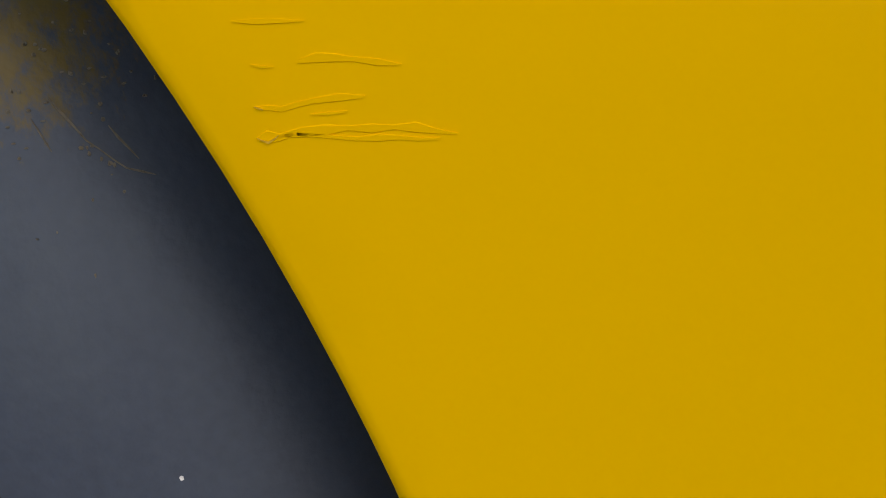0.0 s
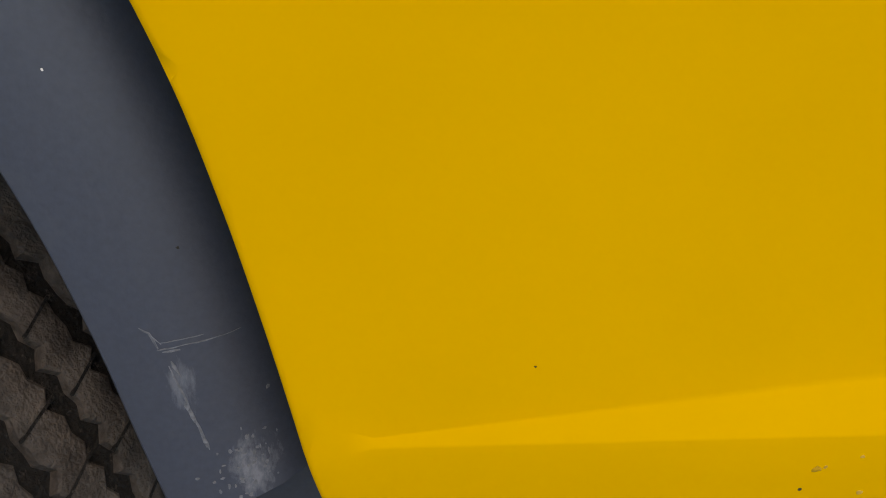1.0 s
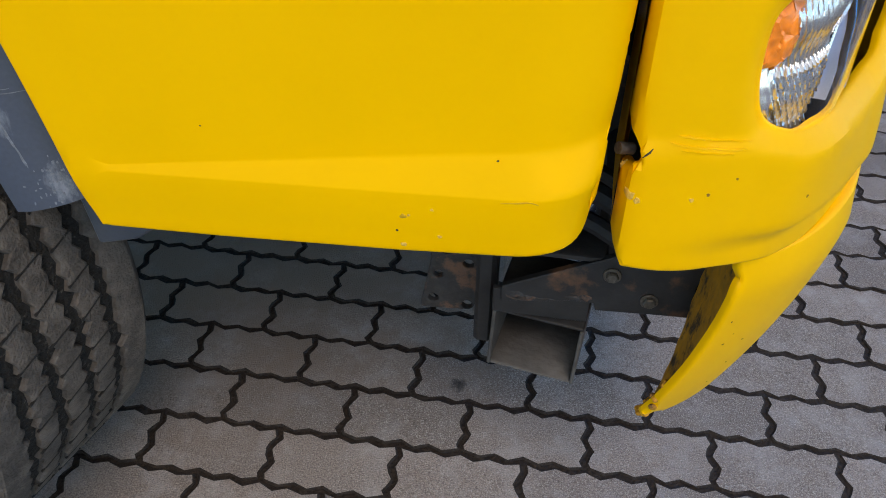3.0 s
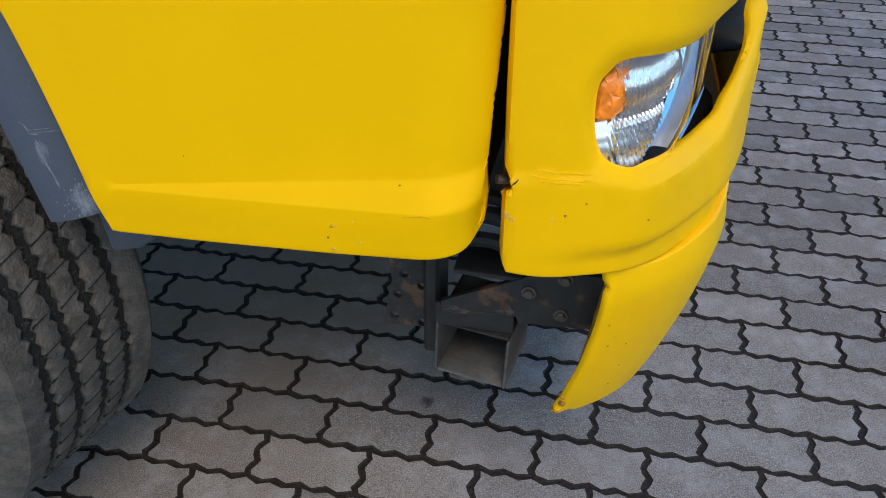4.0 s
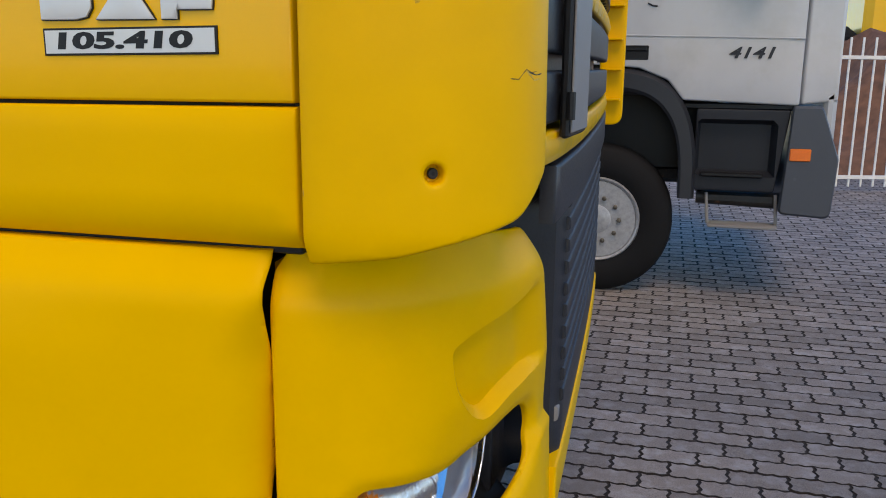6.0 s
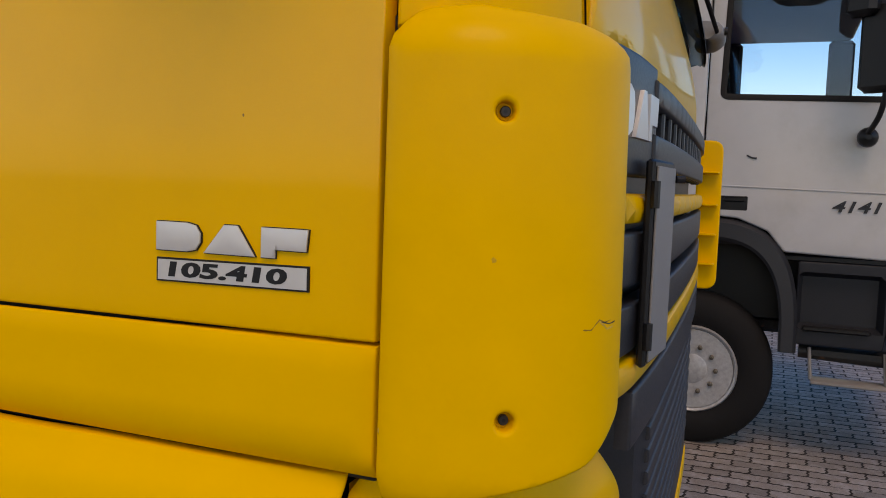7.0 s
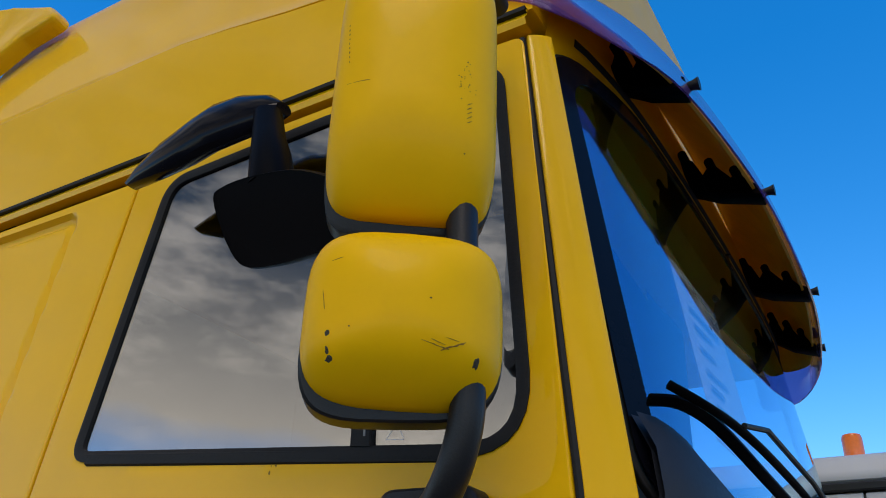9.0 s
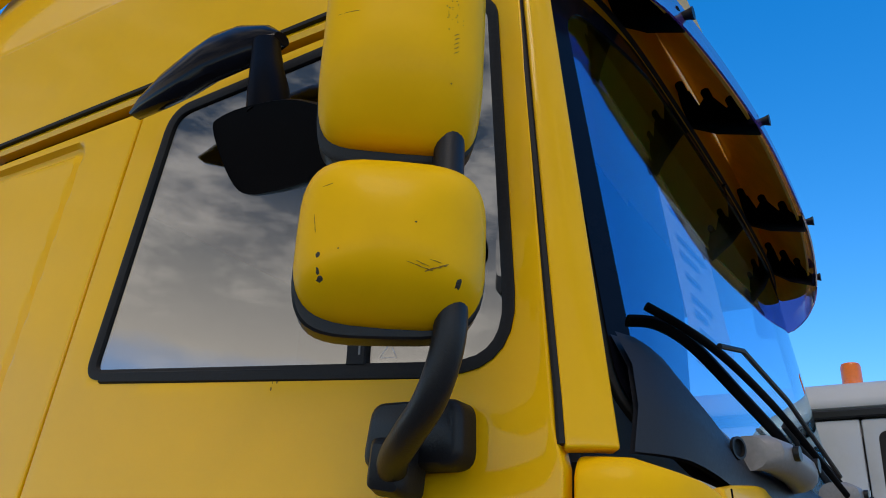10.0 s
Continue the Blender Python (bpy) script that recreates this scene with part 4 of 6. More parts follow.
def lens_edge(z):
    """The lens ends short of its opening and leaves a dark gap."""
    return float(np.interp(z, (0.84, 0.8645, 0.875, 0.887, 0.91, 0.94, 0.985, 1.03), (0.235, 0.275, 0.310, 0.360, 0.422, 0.460, 0.485, 0.498)))


LAMP_BIG = inset(ccw(dense(LAMP, 0.01)), -0.020)
cut = next(k for k in range(len(LAMP_BIG)) if LAMP_BIG[k][0] < lens_edge(LAMP_BIG[k][1]) and LAMP_BIG[k - 1][0] >= lens_edge(LAMP_BIG[k - 1][1]))
LAMP_BIG = [tuple(LAMP_BIG[(cut + k) % len(LAMP_BIG)]) for k in range(len(LAMP_BIG))]
LAMP_BIG = [(q, z) for q, z in LAMP_BIG if q < lens_edge(z)]
LAMP_BIG += [(lens_edge(z), z) for z in np.linspace(LAMP_BIG[-1][1] + 0.004, LAMP_BIG[0][1] - 0.004, 16)]


def lamp_at(s, z, deep):
    """A place behind the lamp opening; the lamp keeps rounder than the bumper towards the front."""
    x, y = BUMP.at(s, 0.002 - deep + lean_back(s, 0.93) - 0.30 * max(0.0, s - 0.29) ** 1.25)
    return x, y, z


head = tp("headlamp", sheet(LAMP_BIG, lambda s, z: lamp_at(s, z, 0.066), step=0.014, edge=0.022, thick=0.004), "shell", label="clear headlamp with fluted lens and amber indicator")
lens = part("lens", sheet(LAMP_BIG, lambda s, z: lamp_at(s, z, 0.008), step=0.012, edge=0.010, thick=0.003), "lens", head)
lens.visible_shadow = False
# silver reflector behind the lens: two shallow bowls, one above the other, pressed with upright flutes
bm = bmesh.new()
ss, zs = np.linspace(0.100, 0.320, 212), np.linspace(0.836, 1.03, 48)


def flute_at(q, z):
    low = smooth(0.912, 0.900, z)
    wave = math.cos(2 * math.pi * (q + (0.16 + 0.25 * low) * (z - 0.95)) / 0.0075)
    deep = 0.036 - 0.45 * max(0.0, 0.887 - z) - 0.0038 * math.cos(2 * math.pi * (z - 0.887 - 0.10 * max(0.0, q - 0.2)) / 0.060)
    return lamp_at(q, z, deep - 0.0032 * wave * smooth(0.135, 0.165, q))


grid = [[bm.verts.new(flute_at(q, z)) for q in ss] for z in zs]
for a in range(len(zs) - 1):
    for b in range(len(ss) - 1):
        if lamp_f((ss[b] + ss[b + 1]) / 2, (zs[a] + zs[a + 1]) / 2) > -0.012 and ss[b + 1] < flute_edge(zs[a]):
            bm.faces.new((grid[a][b], grid[a][b + 1], grid[a + 1][b + 1], grid[a + 1][b]))
bmesh.ops.delete(bm, geom=[v for v in bm.verts if not v.link_faces], context="VERTS")
part("fluted_reflector", bm, "chrome", head, "silver fluted reflector")
# fine ribs, then a smooth silver cheek up to the lens's edge
zr = np.linspace(0.852, 1.022, 120)
bm = bmesh.new()
quad_skin(bm, [[lamp_at(flute_edge(z) + d * (lens_edge(z) - flute_edge(z)), z, 0.035 - 0.0016 * (k % 2)) for k, z in enumerate(zr)] for d in (-0.02, 0.10, 0.20)])
part("fine_ribs", bm, "chrome", head)
bm = bmesh.new()
quad_skin(bm, [[lamp_at(flute_edge(z) + d * (lens_edge(z) - flute_edge(z)), z, deep) for z in zr[::6]] for d, deep in ((0.19, 0.036), (0.26, 0.037), (0.50, 0.040), (0.62, 0.041), (0.80, 0.036), (0.90, 0.028), (0.98, 0.020), (1.0, 0.030))])
part("lamp_cheek", bm, "cheek", head, "smooth silver cheek beside the flutes")
part("lens_rim", tube([lamp_at(lens_edge(z), z, 0.010) for z in np.linspace(0.862, 1.015, 16)], 0.0022, 8), "chrome", head)
amber_loop = rounded([(0.113, 0.914), (0.148, 0.918), (0.158, 0.946), (0.150, 0.974), (0.118, 0.971)], 0.012)
part("indicator", sheet(amber_loop, lambda s, z: lamp_at(s, z, 0.026 + 0.0016 * math.cos(s * 700) * math.cos(z * 560)), step=0.0022, edge=0.010, thick=0.012), "amber", head, "amber indicator bulb cover")
for (s, z, r) in ((0.225, 0.950, 0.040),):
    x, y, _ = lamp_at(s, z, 0.078)
    x1, y1, _ = lamp_at(s, z, 0.045)
    bowl = bmesh.new()
    nrm = Vector((x1 - x, y1 - y, 0)).normalized()
    side = Vector((-nrm.y, nrm.x, 0))
    quad_skin(bowl, [[Vector((x, y, z)) + nrm * h + rr * r * (math.cos(a) * side + math.sin(a) * Vector((0, 0, 1))) for a in np.linspace(0, 2 * math.pi, 20, endpoint=False)] for rr, h in ((1.05, 0.030), (0.9, 0.014), (0.6, 0.002), (0.25, -0.004), (0.02, -0.006))], closed=True)
    part("reflector_bowl", bowl, "chrome", head)
tp("lamp_tray", strip(BUMP, 0.09, 0.62, 0.79, 1.10, out=lambda s, z: -0.125 + 0.070 * smooth(0.87, 0.80, z)), "trim")
for s, z in ((0.47, 0.975), (0.465, 0.945)):
    x, y, _ = lamp_at(s, z, 0.04)
    tp("lamp_bracket", box((x - 0.03, y - 0.03, z), (x - 0.004, y + 0.04, z + 0.010), 0.003), "trim")

# lower bumper, sweeping down and in
LB0 = 0.156


def spoil_shape(s, z):
    k = (0.705 - z) / 0.44
    o = -0.014 + 0.010 * smooth(0.705, 0.65, z) - 0.125 * max(k, 0) ** 1.6
    x, y = BUMP.at(s, o)
    return x, y, z


half = BUMP.length
SPOIL = [(LB0, 0.702), (LB0 + 0.003, 0.685), (LB0 + 0.009, 0.674), (LB0 + 0.004, 0.664), (LB0 + 0.004, 0.60), (LB0, 0.50), (LB0 - 0.008, 0.42), (LB0 - 0.016, 0.380), (LB0 - 0.012, 0.368)]
SPOIL = SPOIL + [(LB0 + 0.03, 0.364), (LB0 + 0.3, 0.364), (half - LB0, 0.364), (half - LB0, 0.72), (LB0 + 0.5, 0.735), (LB0 + 0.26, 0.712), (LB0 + 0.1, 0.698)]
spoiler = tp("lower_bumper", sheet(rounded(SPOIL, [0.006, 0, 0, 0, 0, 0, 0, 0.003, 0.004, 0, 0, 0.02, 0.02, 0, 0, 0], 4), spoil_shape, step=0.018, edge=0.005, thick=0.006, fine=0.02), "satin", label="yellow lower bumper with a broken near edge")
edge_s = [(z, float(np.interp(z, (0.370, 0.42, 0.50, 0.60, 0.664), (LB0 - 0.012, LB0 - 0.006, LB0 + 0.002, LB0 + 0.006, LB0 + 0.006)))) for z in np.linspace(0.370, 0.690, 26)]
ragged = random.Random(3)
rows = [[Vector(spoil_shape(q, z)) + Vector((0.004 * f, 0.004 + (0.125 * smooth(0.36, 0.60, z) + 0.014) * f * ragged.uniform(0.94, 1.04), 0)) for z, q in edge_s] for f in (0.0, 0.35, 0.7, 1.0)]
bm = bmesh.new()
quad_skin(bm, rows)
quad_skin(bm, [[p + Vector((0.004, 0, 0)) for p in r] for r in rows[::-1]])
part("torn_flange", bm, "inner", spoiler, "stained orange inner flange, torn along its foot")
for k in range(16):
    z, q = edge_s[ragged.randrange(0, 7)]
    p = Vector(spoil_shape(q, z)) + Vector((-0.002, ragged.uniform(0.0, 0.02), ragged.uniform(-0.006, 0.006)))
    part("torn_shred", oriented(box((-0.004, -0.007, -0.004), (0.004, 0.007, 0.004), 0.002), Matrix.Translation(p) @ pose(0, 0, 0, ragged.uniform(-60, 60), ragged.uniform(-40, 40), ragged.uniform(0, 180))), "inner", spoiler)
# bumper across the front, between the corners
tp("bumper_front", strip(BUMP, S_G + 0.05, half - S_G - 0.05, 0.735, 0.855, out=lambda s, z: 0.012 * math.sin(math.pi * (z - 0.72) / 0.21)), "satin")
tp("far_bumper_corner", strip(BUMP, half - S_G - 0.02, half, 0.722, 1.34), "satin")
# grey lower grille
low_grille = tp("lower_grille", strip(BUMP, S_G - 0.05, half - S_G + 0.05, 0.84, 1.425, out=lambda s, z: -0.090 + 0.096 * smooth(S_G + 0.05, S_G + 0.12, s) - 0.03 * smooth(1.34, 1.43, z)), "grille", label="dark grey slatted lower grille")
for z in np.arange(0.95, 1.33, 0.042):
    part("slat", strip(BUMP, S_G + 0.14, half - S_G - 0.14, z, z + 0.026, out=lambda s, z: 0.010), "grille", low_grille)
part("plate_panel", strip(BUMP, S_G + 0.12, S_G + 0.34, 0.915, 0.945, out=lambda s, z: 0.003), "lampgrey", low_grille)
tp("front_filler", box((-0.06, 0.34, 0.78), (0.10, W - 0.34, 1.40), 0.01), "trim")

# black bracket, towing box and flitch plate under the corner
rail = tp("bracket_arm", slab([(-0.184, 0.474), (-0.184, 0.500), (-0.045, 0.571), (-0.015, 0.586), (0.115, 0.590), (0.115, 0.484), (0.034, 0.481), (-0.056, 0.476), (-0.060, 0.488), (-0.090, 0.488), (-0.120, 0.482), (-0.150, 0.478)][::-1], lambda u, v, w: (u, 0.222 - w, v), 0.010, 0.0015), "steel", label="black steel bumper bracket with rust at its corner")
for x, z in ((-0.042, 0.543), (0.011, 0.506), (0.013, 0.577)):
    part("bolt", slab(ring2((x, z), 0.0085, 6), lambda u, v, w: (u, 0.213 - w, v), 0.009, 0.0015), "bolt", rail)
    part("washer", slab(ring2((x, z), 0.012, 14), lambda u, v, w: (u, 0.2185 - w, v), 0.003, 0.0006), "bolt", rail)
part("upper_flange", box((-0.165, 0.226, 0.556), (-0.050, 0.31, 0.566), 0.002), "steel", rail)
plate_loop = rounded([(-0.319, 0.334), (-0.232, 0.341), (-0.222, 0.455), (-0.222, 0.540), (-0.310, 0.560), (-0.300, 0.440)], [0.008, 0.014, 0.03, 0.01, 0.01, 0.02])
holes = [ring2(c, r, 12) for c, r in (((-0.243, 0.435), 0.0085), ((-0.2895, 0.4085), 0.0075), ((-0.297, 0.3575), 0.0085), ((-0.243, 0.3505), 0.0085), ((-0.277, 0.457), 0.008))]
part("hole_plate", sheet(plate_loop, lambda x, z: (x, 0.335, z), holes=holes, step=0.03, edge=0.002, thick=0.009, fine=0.006), "rust", rail, "rusty steel plate with bolt holes")
part("plate_leg", box((-0.224, 0.262, 0.345), (-0.196, 0.344, 0.560), 0.006), "steel", rail)
part("plate_cap", box((-0.318, 0.318, 0.548), (-0.150, 0.420, 0.600), 0.008), "dusty", rail)
part("box_lintel", box((-0.196, 0.228, 0.446), (-0.064, 0.236, 0.492), 0.002), "steel", rail)
# the box is open to the front and stands slightly askew
box_m = Matrix.Translation((-0.199, 0.233, 0.334)) @ pose(0, 0, 0, 0, 2, -8)
BW, BD, BH = 0.130, 0.140, 0.116
tow = tp("bracket_box", oriented(box((0, 0, BH - 0.006), (BW, BD, BH), 0.0015), box_m), "steel", label="open black steel box under the bracket")
for lo, hi in (((0, 0, 0), (0.005, BD, BH - 0.006)), ((BW - 0.005, 0, 0), (BW, BD, BH - 0.006)), ((0.005, BD - 0.006, 0), (BW - 0.005, BD, BH - 0.006)), ((0.005, 0.002, 0), (BW - 0.005, BD - 0.006, 0.006))):
    part("box_wall", oriented(box(lo, hi, 0.0015), box_m), "dusty" if hi[2] > 0.01 else "lit_dust_floor", tow)
tp("chassis_rail", box((-2.6, 0.46, 0.56), (0.06, 0.54, 0.76), 0.008), "steel")
tp("cross_beam", box((-0.06, 0.34, 0.47), (0.05, 2.1, 0.62), 0.01), "steel")
for z, r in ((0.68, 0.014), (0.635, 0.012), (0.71, 0.010)):
    tp("hose", tube(spline([(-0.20, 0.20, z), (-0.10, 0.21, z + 0.005), (-0.02, 0.19, z - 0.02), (0.05, 0.26, z - 0.05)], 6), r, 8), "rubber")
tp("strut", tube(spline([(0.095, 0.18, 0.47), (0.065, 0.17, 0.425), (0.07, 0.19, 0.42), (0.14, 0.22, 0.48)], 5), 0.006, 8), "trim")


# ---- windscreen, cowl, visor, wipers ----
SCREEN_B = Plan(both([(0.048, 0.090), (0.078, 0.135), (0.108, 0.24), (0.138, 0.55), (0.150, 1.27)]))


def screen_shape(s, z):
    lean = (z - 2.25) / 0.95
    x, y = SCREEN_B.at(s)
    return x - 0.148 * lean, y + (0.012 * lean if y < 1.27 else -0.012 * lean), z


sl = SCREEN_B.length
SCR = rounded([(0.014, 2.30), (0.20, 2.235), (sl / 2, 2.20), (sl - 0.20, 2.235), (sl - 0.03, 2.30), (sl - 0.03, 3.20), (sl - 0.5, 3.27), (0.5, 3.27), (0.014, 3.20)], [0.12, 0.1, 0, 0.1, 0.12, 0.08, 0, 0, 0.08], 8)
SCR_IN = rounded([(0.062, 2.34), (0.22, 2.268), (sl / 2, 2.235), (sl - 0.22, 2.268), (sl - 0.075, 2.34), (sl - 0.075, 3.15), (sl - 0.5, 3.22), (0.5, 3.22), (0.062, 3.15)], [0.12, 0.1, 0, 0.1, 0.12, 0.09, 0, 0, 0.09], 8)
screen = tp("windscreen", sheet(SCR, screen_shape, step=0.07, edge=0.0, thick=0.006, fine=0.04), "screen", label="blue-tinted windscreen with a paper behind it")
screen.visible_shadow = False
part("screen_border", sheet(SCR, lambda s, z: tuple(np.array(screen_shape(s, z)) + (0.004, -0.002, 0)), holes=[SCR_IN], step=0.08, edge=0.0, thick=0.003, fine=0.03), "gloss_black", screen, "black screen border")
part("screen_seal", sheet(list(map(tuple, inset(ccw(SCR), -0.014))), lambda s, z: tuple(np.array(screen_shape(s, z)) + (0.0, 0.004, 0)), holes=[list(map(tuple, inset(ccw(dense(SCR, 0.04)), 0.012)))], step=0.08, edge=0.004, thick=0.01, fine=0.03), "rubber", screen)
paper_s = SCREEN_B.where(y=0.595)
paper = finish(sheet([(paper_s - 0.17, 2.455), (paper_s + 0.15, 2.435), (paper_s + 0.165, 2.845), (paper_s - 0.15, 2.86)], lambda s, z: tuple(np.array(screen_shape(s, z)) + (-0.012, 0, 0)), step=0.1, edge=0, thick=0.001, fine=0.1), "paper_sheet", "paper")
tagged(paper, "white printed sheet behind the windscreen", "paper")
for z, w in ((2.815, 0.05), (2.745, 0.10), (2.705, 0.06), (2.655, 0.05), (2.605, 0.07), (2.57, 0.04), (2.53, 0.09)):
    part("print_bar", sheet([(paper_s - 0.11, z), (paper_s - 0.11 + 2 * w, z), (paper_s - 0.11 + 2 * w, z + 0.012), (paper_s - 0.11, z + 0.012)], lambda s, v: tuple(np.array(screen_shape(s, v)) + (-0.009, 0, 0)), step=0.1, edge=0, thick=0.001, fine=0.1), "ink", paper)
tp("dashboard", box((-0.45, 0.16, 2.05), (0.02, W - 0.16, 2.24), 0.05), "cabin")
tp("cab_back", box((-1.95, 0.1, 1.6), (-1.85, W - 0.1, 3.7), 0.02), "cabin")
tp("cab_floor", box((-1.9, 0.08, 1.45), (0.1, W - 0.08, 1.55), 0.02), "cabin")

# black cowl under the screen
COWL0 = Plan(both([(0.082, 0.066), (0.112, 0.10), (0.148, 0.18), (0.176, 0.30), (0.205, 0.60), (0.220, 1.27)]))
bm = bmesh.new()
rows = []
for k, (dz0, f) in enumerate(((0.0, 0.0), (0.35, 0.3), (0.7, 0.65), (1.0, 1.0))):
    row = []
    for s in np.linspace(0, COWL0.length, 70):
        x0, y0 = COWL0.at(s)
        x1, y1, z1 = screen_shape(sl * s / COWL0.length, 2.30)
        q = math.sin(math.pi * s / COWL0.length)
        za = 2.225 - 0.035 * smooth(0.08, 0.30, min(s, COWL0.length - s)) + 0.075 * smooth(0.25, 1.2, min(s, COWL0.length - s))
        zb = 2.42 - 0.11 * smooth(0.0, 0.35, min(s, COWL0.length - s)) - 0.02 * q
        row.append((x0 + (x1 + 0.010 - x0) * f + 0.02 * math.sin(math.pi * f), y0 + (y1 - y0) * f, za + (zb - za) * dz0))
    rows.append(row)
quad_skin(bm, rows)
quad_skin(bm, [[(x - 0.012, y + (0.012 if y < 1.27 else -0.012), z) for x, y, z in r] for r in rows[::-1]])
cowl = tp("cowl", bm, "cowl", label="dark blue-black cowl under the windscreen")
# pale grey grips on the cowl
for yy, zz in ((0.50, 2.262), (1.27, 2.290), (2.04, 2.262)):
    s = COWL0.where(y=yy)
    x, y = COWL0.at(s, 0.0)
    x1, y1 = COWL0.at(s + 0.01, 0.0)
    turn = math.degrees(math.atan2(y1 - y, x1 - x)) - 90
    bm = bmesh.new()
    loft([[(dx + 0.034 * math.cos(a), dy, dz + 0.030 * math.sin(a)) for a in np.linspace(0, 2 * math.pi, 14, endpoint=False)] for dy, dx, dz in ((-0.13, 0.0, 0.006), (-0.115, 0.022, 0.008), (-0.06, 0.034, 0.006), (0.05, 0.036, 0.0), (0.11, 0.024, 0.0), (0.13, 0.0, 0.0))], True, bm)
    grip = tp("front_grip", oriented(bm, Matrix.Translation((x - 0.01, y, zz)) @ pose(0, 0, 0, 0, 0, turn)), "lampgrey", label="weathered grey plastic grip")
    for dy in (-0.075, 0.06):
        part("grip_hole", oriented(tube([(0.062, dy, 0.010), (0.072, dy, 0.010)], 0.013, 12), Matrix.Translation((x - 0.01, y, zz)) @ pose(0, 0, 0, 0, 0, turn)), "trim", grip)
part("cowl_port", oriented(lathe([(0.019, 0.0), (0.019, -0.006), (0.015, -0.006), (0.014, 0.0)], 20), Matrix.Translation((0.172, 0.315, 2.268)) @ pose(0, 0, 0, 0, 0, 68)), "trim", cowl)


def wiper(pts):
    return tp("wiper", tube(spline(pts, 6), 0.0075, 10, flat=0.7), "deep_black", label="black windscreen wiper")


def on_screen(y, z, out):
    s = SCREEN_B.where(y=y)
    x, yy, zz = screen_shape(s, z)
    return x + out, yy - 0.3 * out, z


w1 = wiper([on_screen(1.15, 2.29, 0.10), on_screen(0.675, 2.375, 0.08), on_screen(0.396, 2.4025, 0.08), on_screen(0.266, 2.422, 0.08), on_screen(0.156, 2.433, 0.08), on_screen(0.105, 2.453, 0.075)])
part("blade", tube(spline([on_screen(1.0, 2.325, 0.05), on_screen(0.73, 2.357, 0.05), on_screen(0.43, 2.387, 0.05), on_screen(0.25, 2.428, 0.05), on_screen(0.15, 2.439, 0.05), on_screen(0.10, 2.434, 0.045)], 5), 0.011, 8, flat=0.5), "deep_black", w1)
part("link", tube([on_screen(0.28, 2.426, 0.088), on_screen(0.36, 2.436, 0.10), on_screen(0.62, 2.398, 0.105), on_screen(1.0, 2.315, 0.11)], 0.005, 8), "trim", w1)
w2 = wiper([on_screen(1.95, 2.26, 0.10), on_screen(1.6, 2.31, 0.085), on_screen(1.3, 2.36, 0.07), on_screen(1.0, 2.40, 0.05)])
part("blade", tube([on_screen(1.9, 2.32, 0.035), on_screen(1.5, 2.37, 0.03), on_screen(0.95, 2.43, 0.03)], 0.010, 8, flat=0.5), "rubber", w2)

# sun visor: a smoked shell standing out over the screen
VIS = Plan(both([(-0.175, 0.030), (-0.11, 0.036), (-0.02, 0.08), (0.07, 0.20), (0.132, 0.40), (0.184, 0.85), (0.195, 1.27)]))
vl = VIS.length


def visor_shape(s, v):
    """v: 0 at the lower front lip, 1 at the roof."""
    x, y = VIS.at(s, -0.25 * v ** 1.7)
    q = min(s, vl - s)
    z = 3.195 + (0.095 * smooth(0.30, 0.0, q) if s < vl / 2 else -0.085 * smooth(0.60, 0.0, q)) + 0.40 * v
    return x, y, z


VL = rounded([(0.0, 0.02), (0.18, 0.0), (vl - 0.18, 0.0), (vl, 0.02), (vl, 1.0), (0.0, 1.0)], [0.1, 0, 0, 0.1, 0.05, 0.05], 6)
visor = tp("sun_visor", sheet(VL, visor_shape, step=0.06, edge=0.0, thick=0.005, fine=0.05), "visor", label="smoked violet sun visor on black brackets")
visor.visible_shadow = False
lining = rounded([(0.10, 0.14), (0.30, 0.125), (vl - 0.40, 0.125), (vl - 0.20, 0.32), (vl - 0.05, 0.92), (0.06, 0.92)], [0.1, 0, 0.15, 0.1, 0.03, 0.05], 6)


def lining_shape(q, v):
    x, y, z = visor_shape(q, v)
    return x - 0.016, y + (0.006 if y < 1.27 else -0.006), z - 0.012


part("visor_lining", sheet(lining, lining_shape, step=0.05, edge=0.004, thick=0.004, fine=0.04), "lining", visor, "brownish gold lining seen from below")
for yy in (0.40, 0.906, 1.634, 2.14):
    s = VIS.where(y=yy)
    a = Vector(visor_shape(s, 0.10)) + Vector((-0.008, 0, 0))
    b = Vector((-0.05, yy, 3.30))
    bm = bmesh.new()
    prof = [(-0.02, 0.006), (0.08, 0.012), (0.18, 0.034), (0.25, 0.022), (0.36, 0.046), (0.44, 0.048), (0.50, 0.026), (0.58, 0.060), (0.68, 0.066), (0.72, 0.040), (0.78, 0.018), (0.74, -0.004), (0.40, -0.020), (0.0, -0.018)]
    loft([[a + (b - a) * 1.25 * u + Vector((0, dy, 1.35 * v * k)) for u, v in prof] for dy, k in ((-0.032, 0.85), (-0.027, 1.0), (0.027, 1.0), (0.032, 0.85))], True, bm)
    br = part("visor_bracket", bm, "deep_black", visor, "black clamp bracket")
    for u, h in ((0.20, 0.045), (0.42, 0.068), (0.66, 0.090)):
        p = a + (b - a) * 1.25 * u + Vector((0, 0, h))
        part("clamp_bolt", tube([p + Vector((0, -0.046, 0)), p + Vector((0, 0.046, 0))], 0.013, 8), "deep_black", br)
    p = Vector(visor_shape(s, 0.10))
    part("visor_bolt", tube([p + Vector((-0.012, 0, 0)), p + Vector((0.010, 0, 0)), p + Vector((0.022, 0, 0))], [0.009, 0.012, 0.016], 12), "trim", visor)
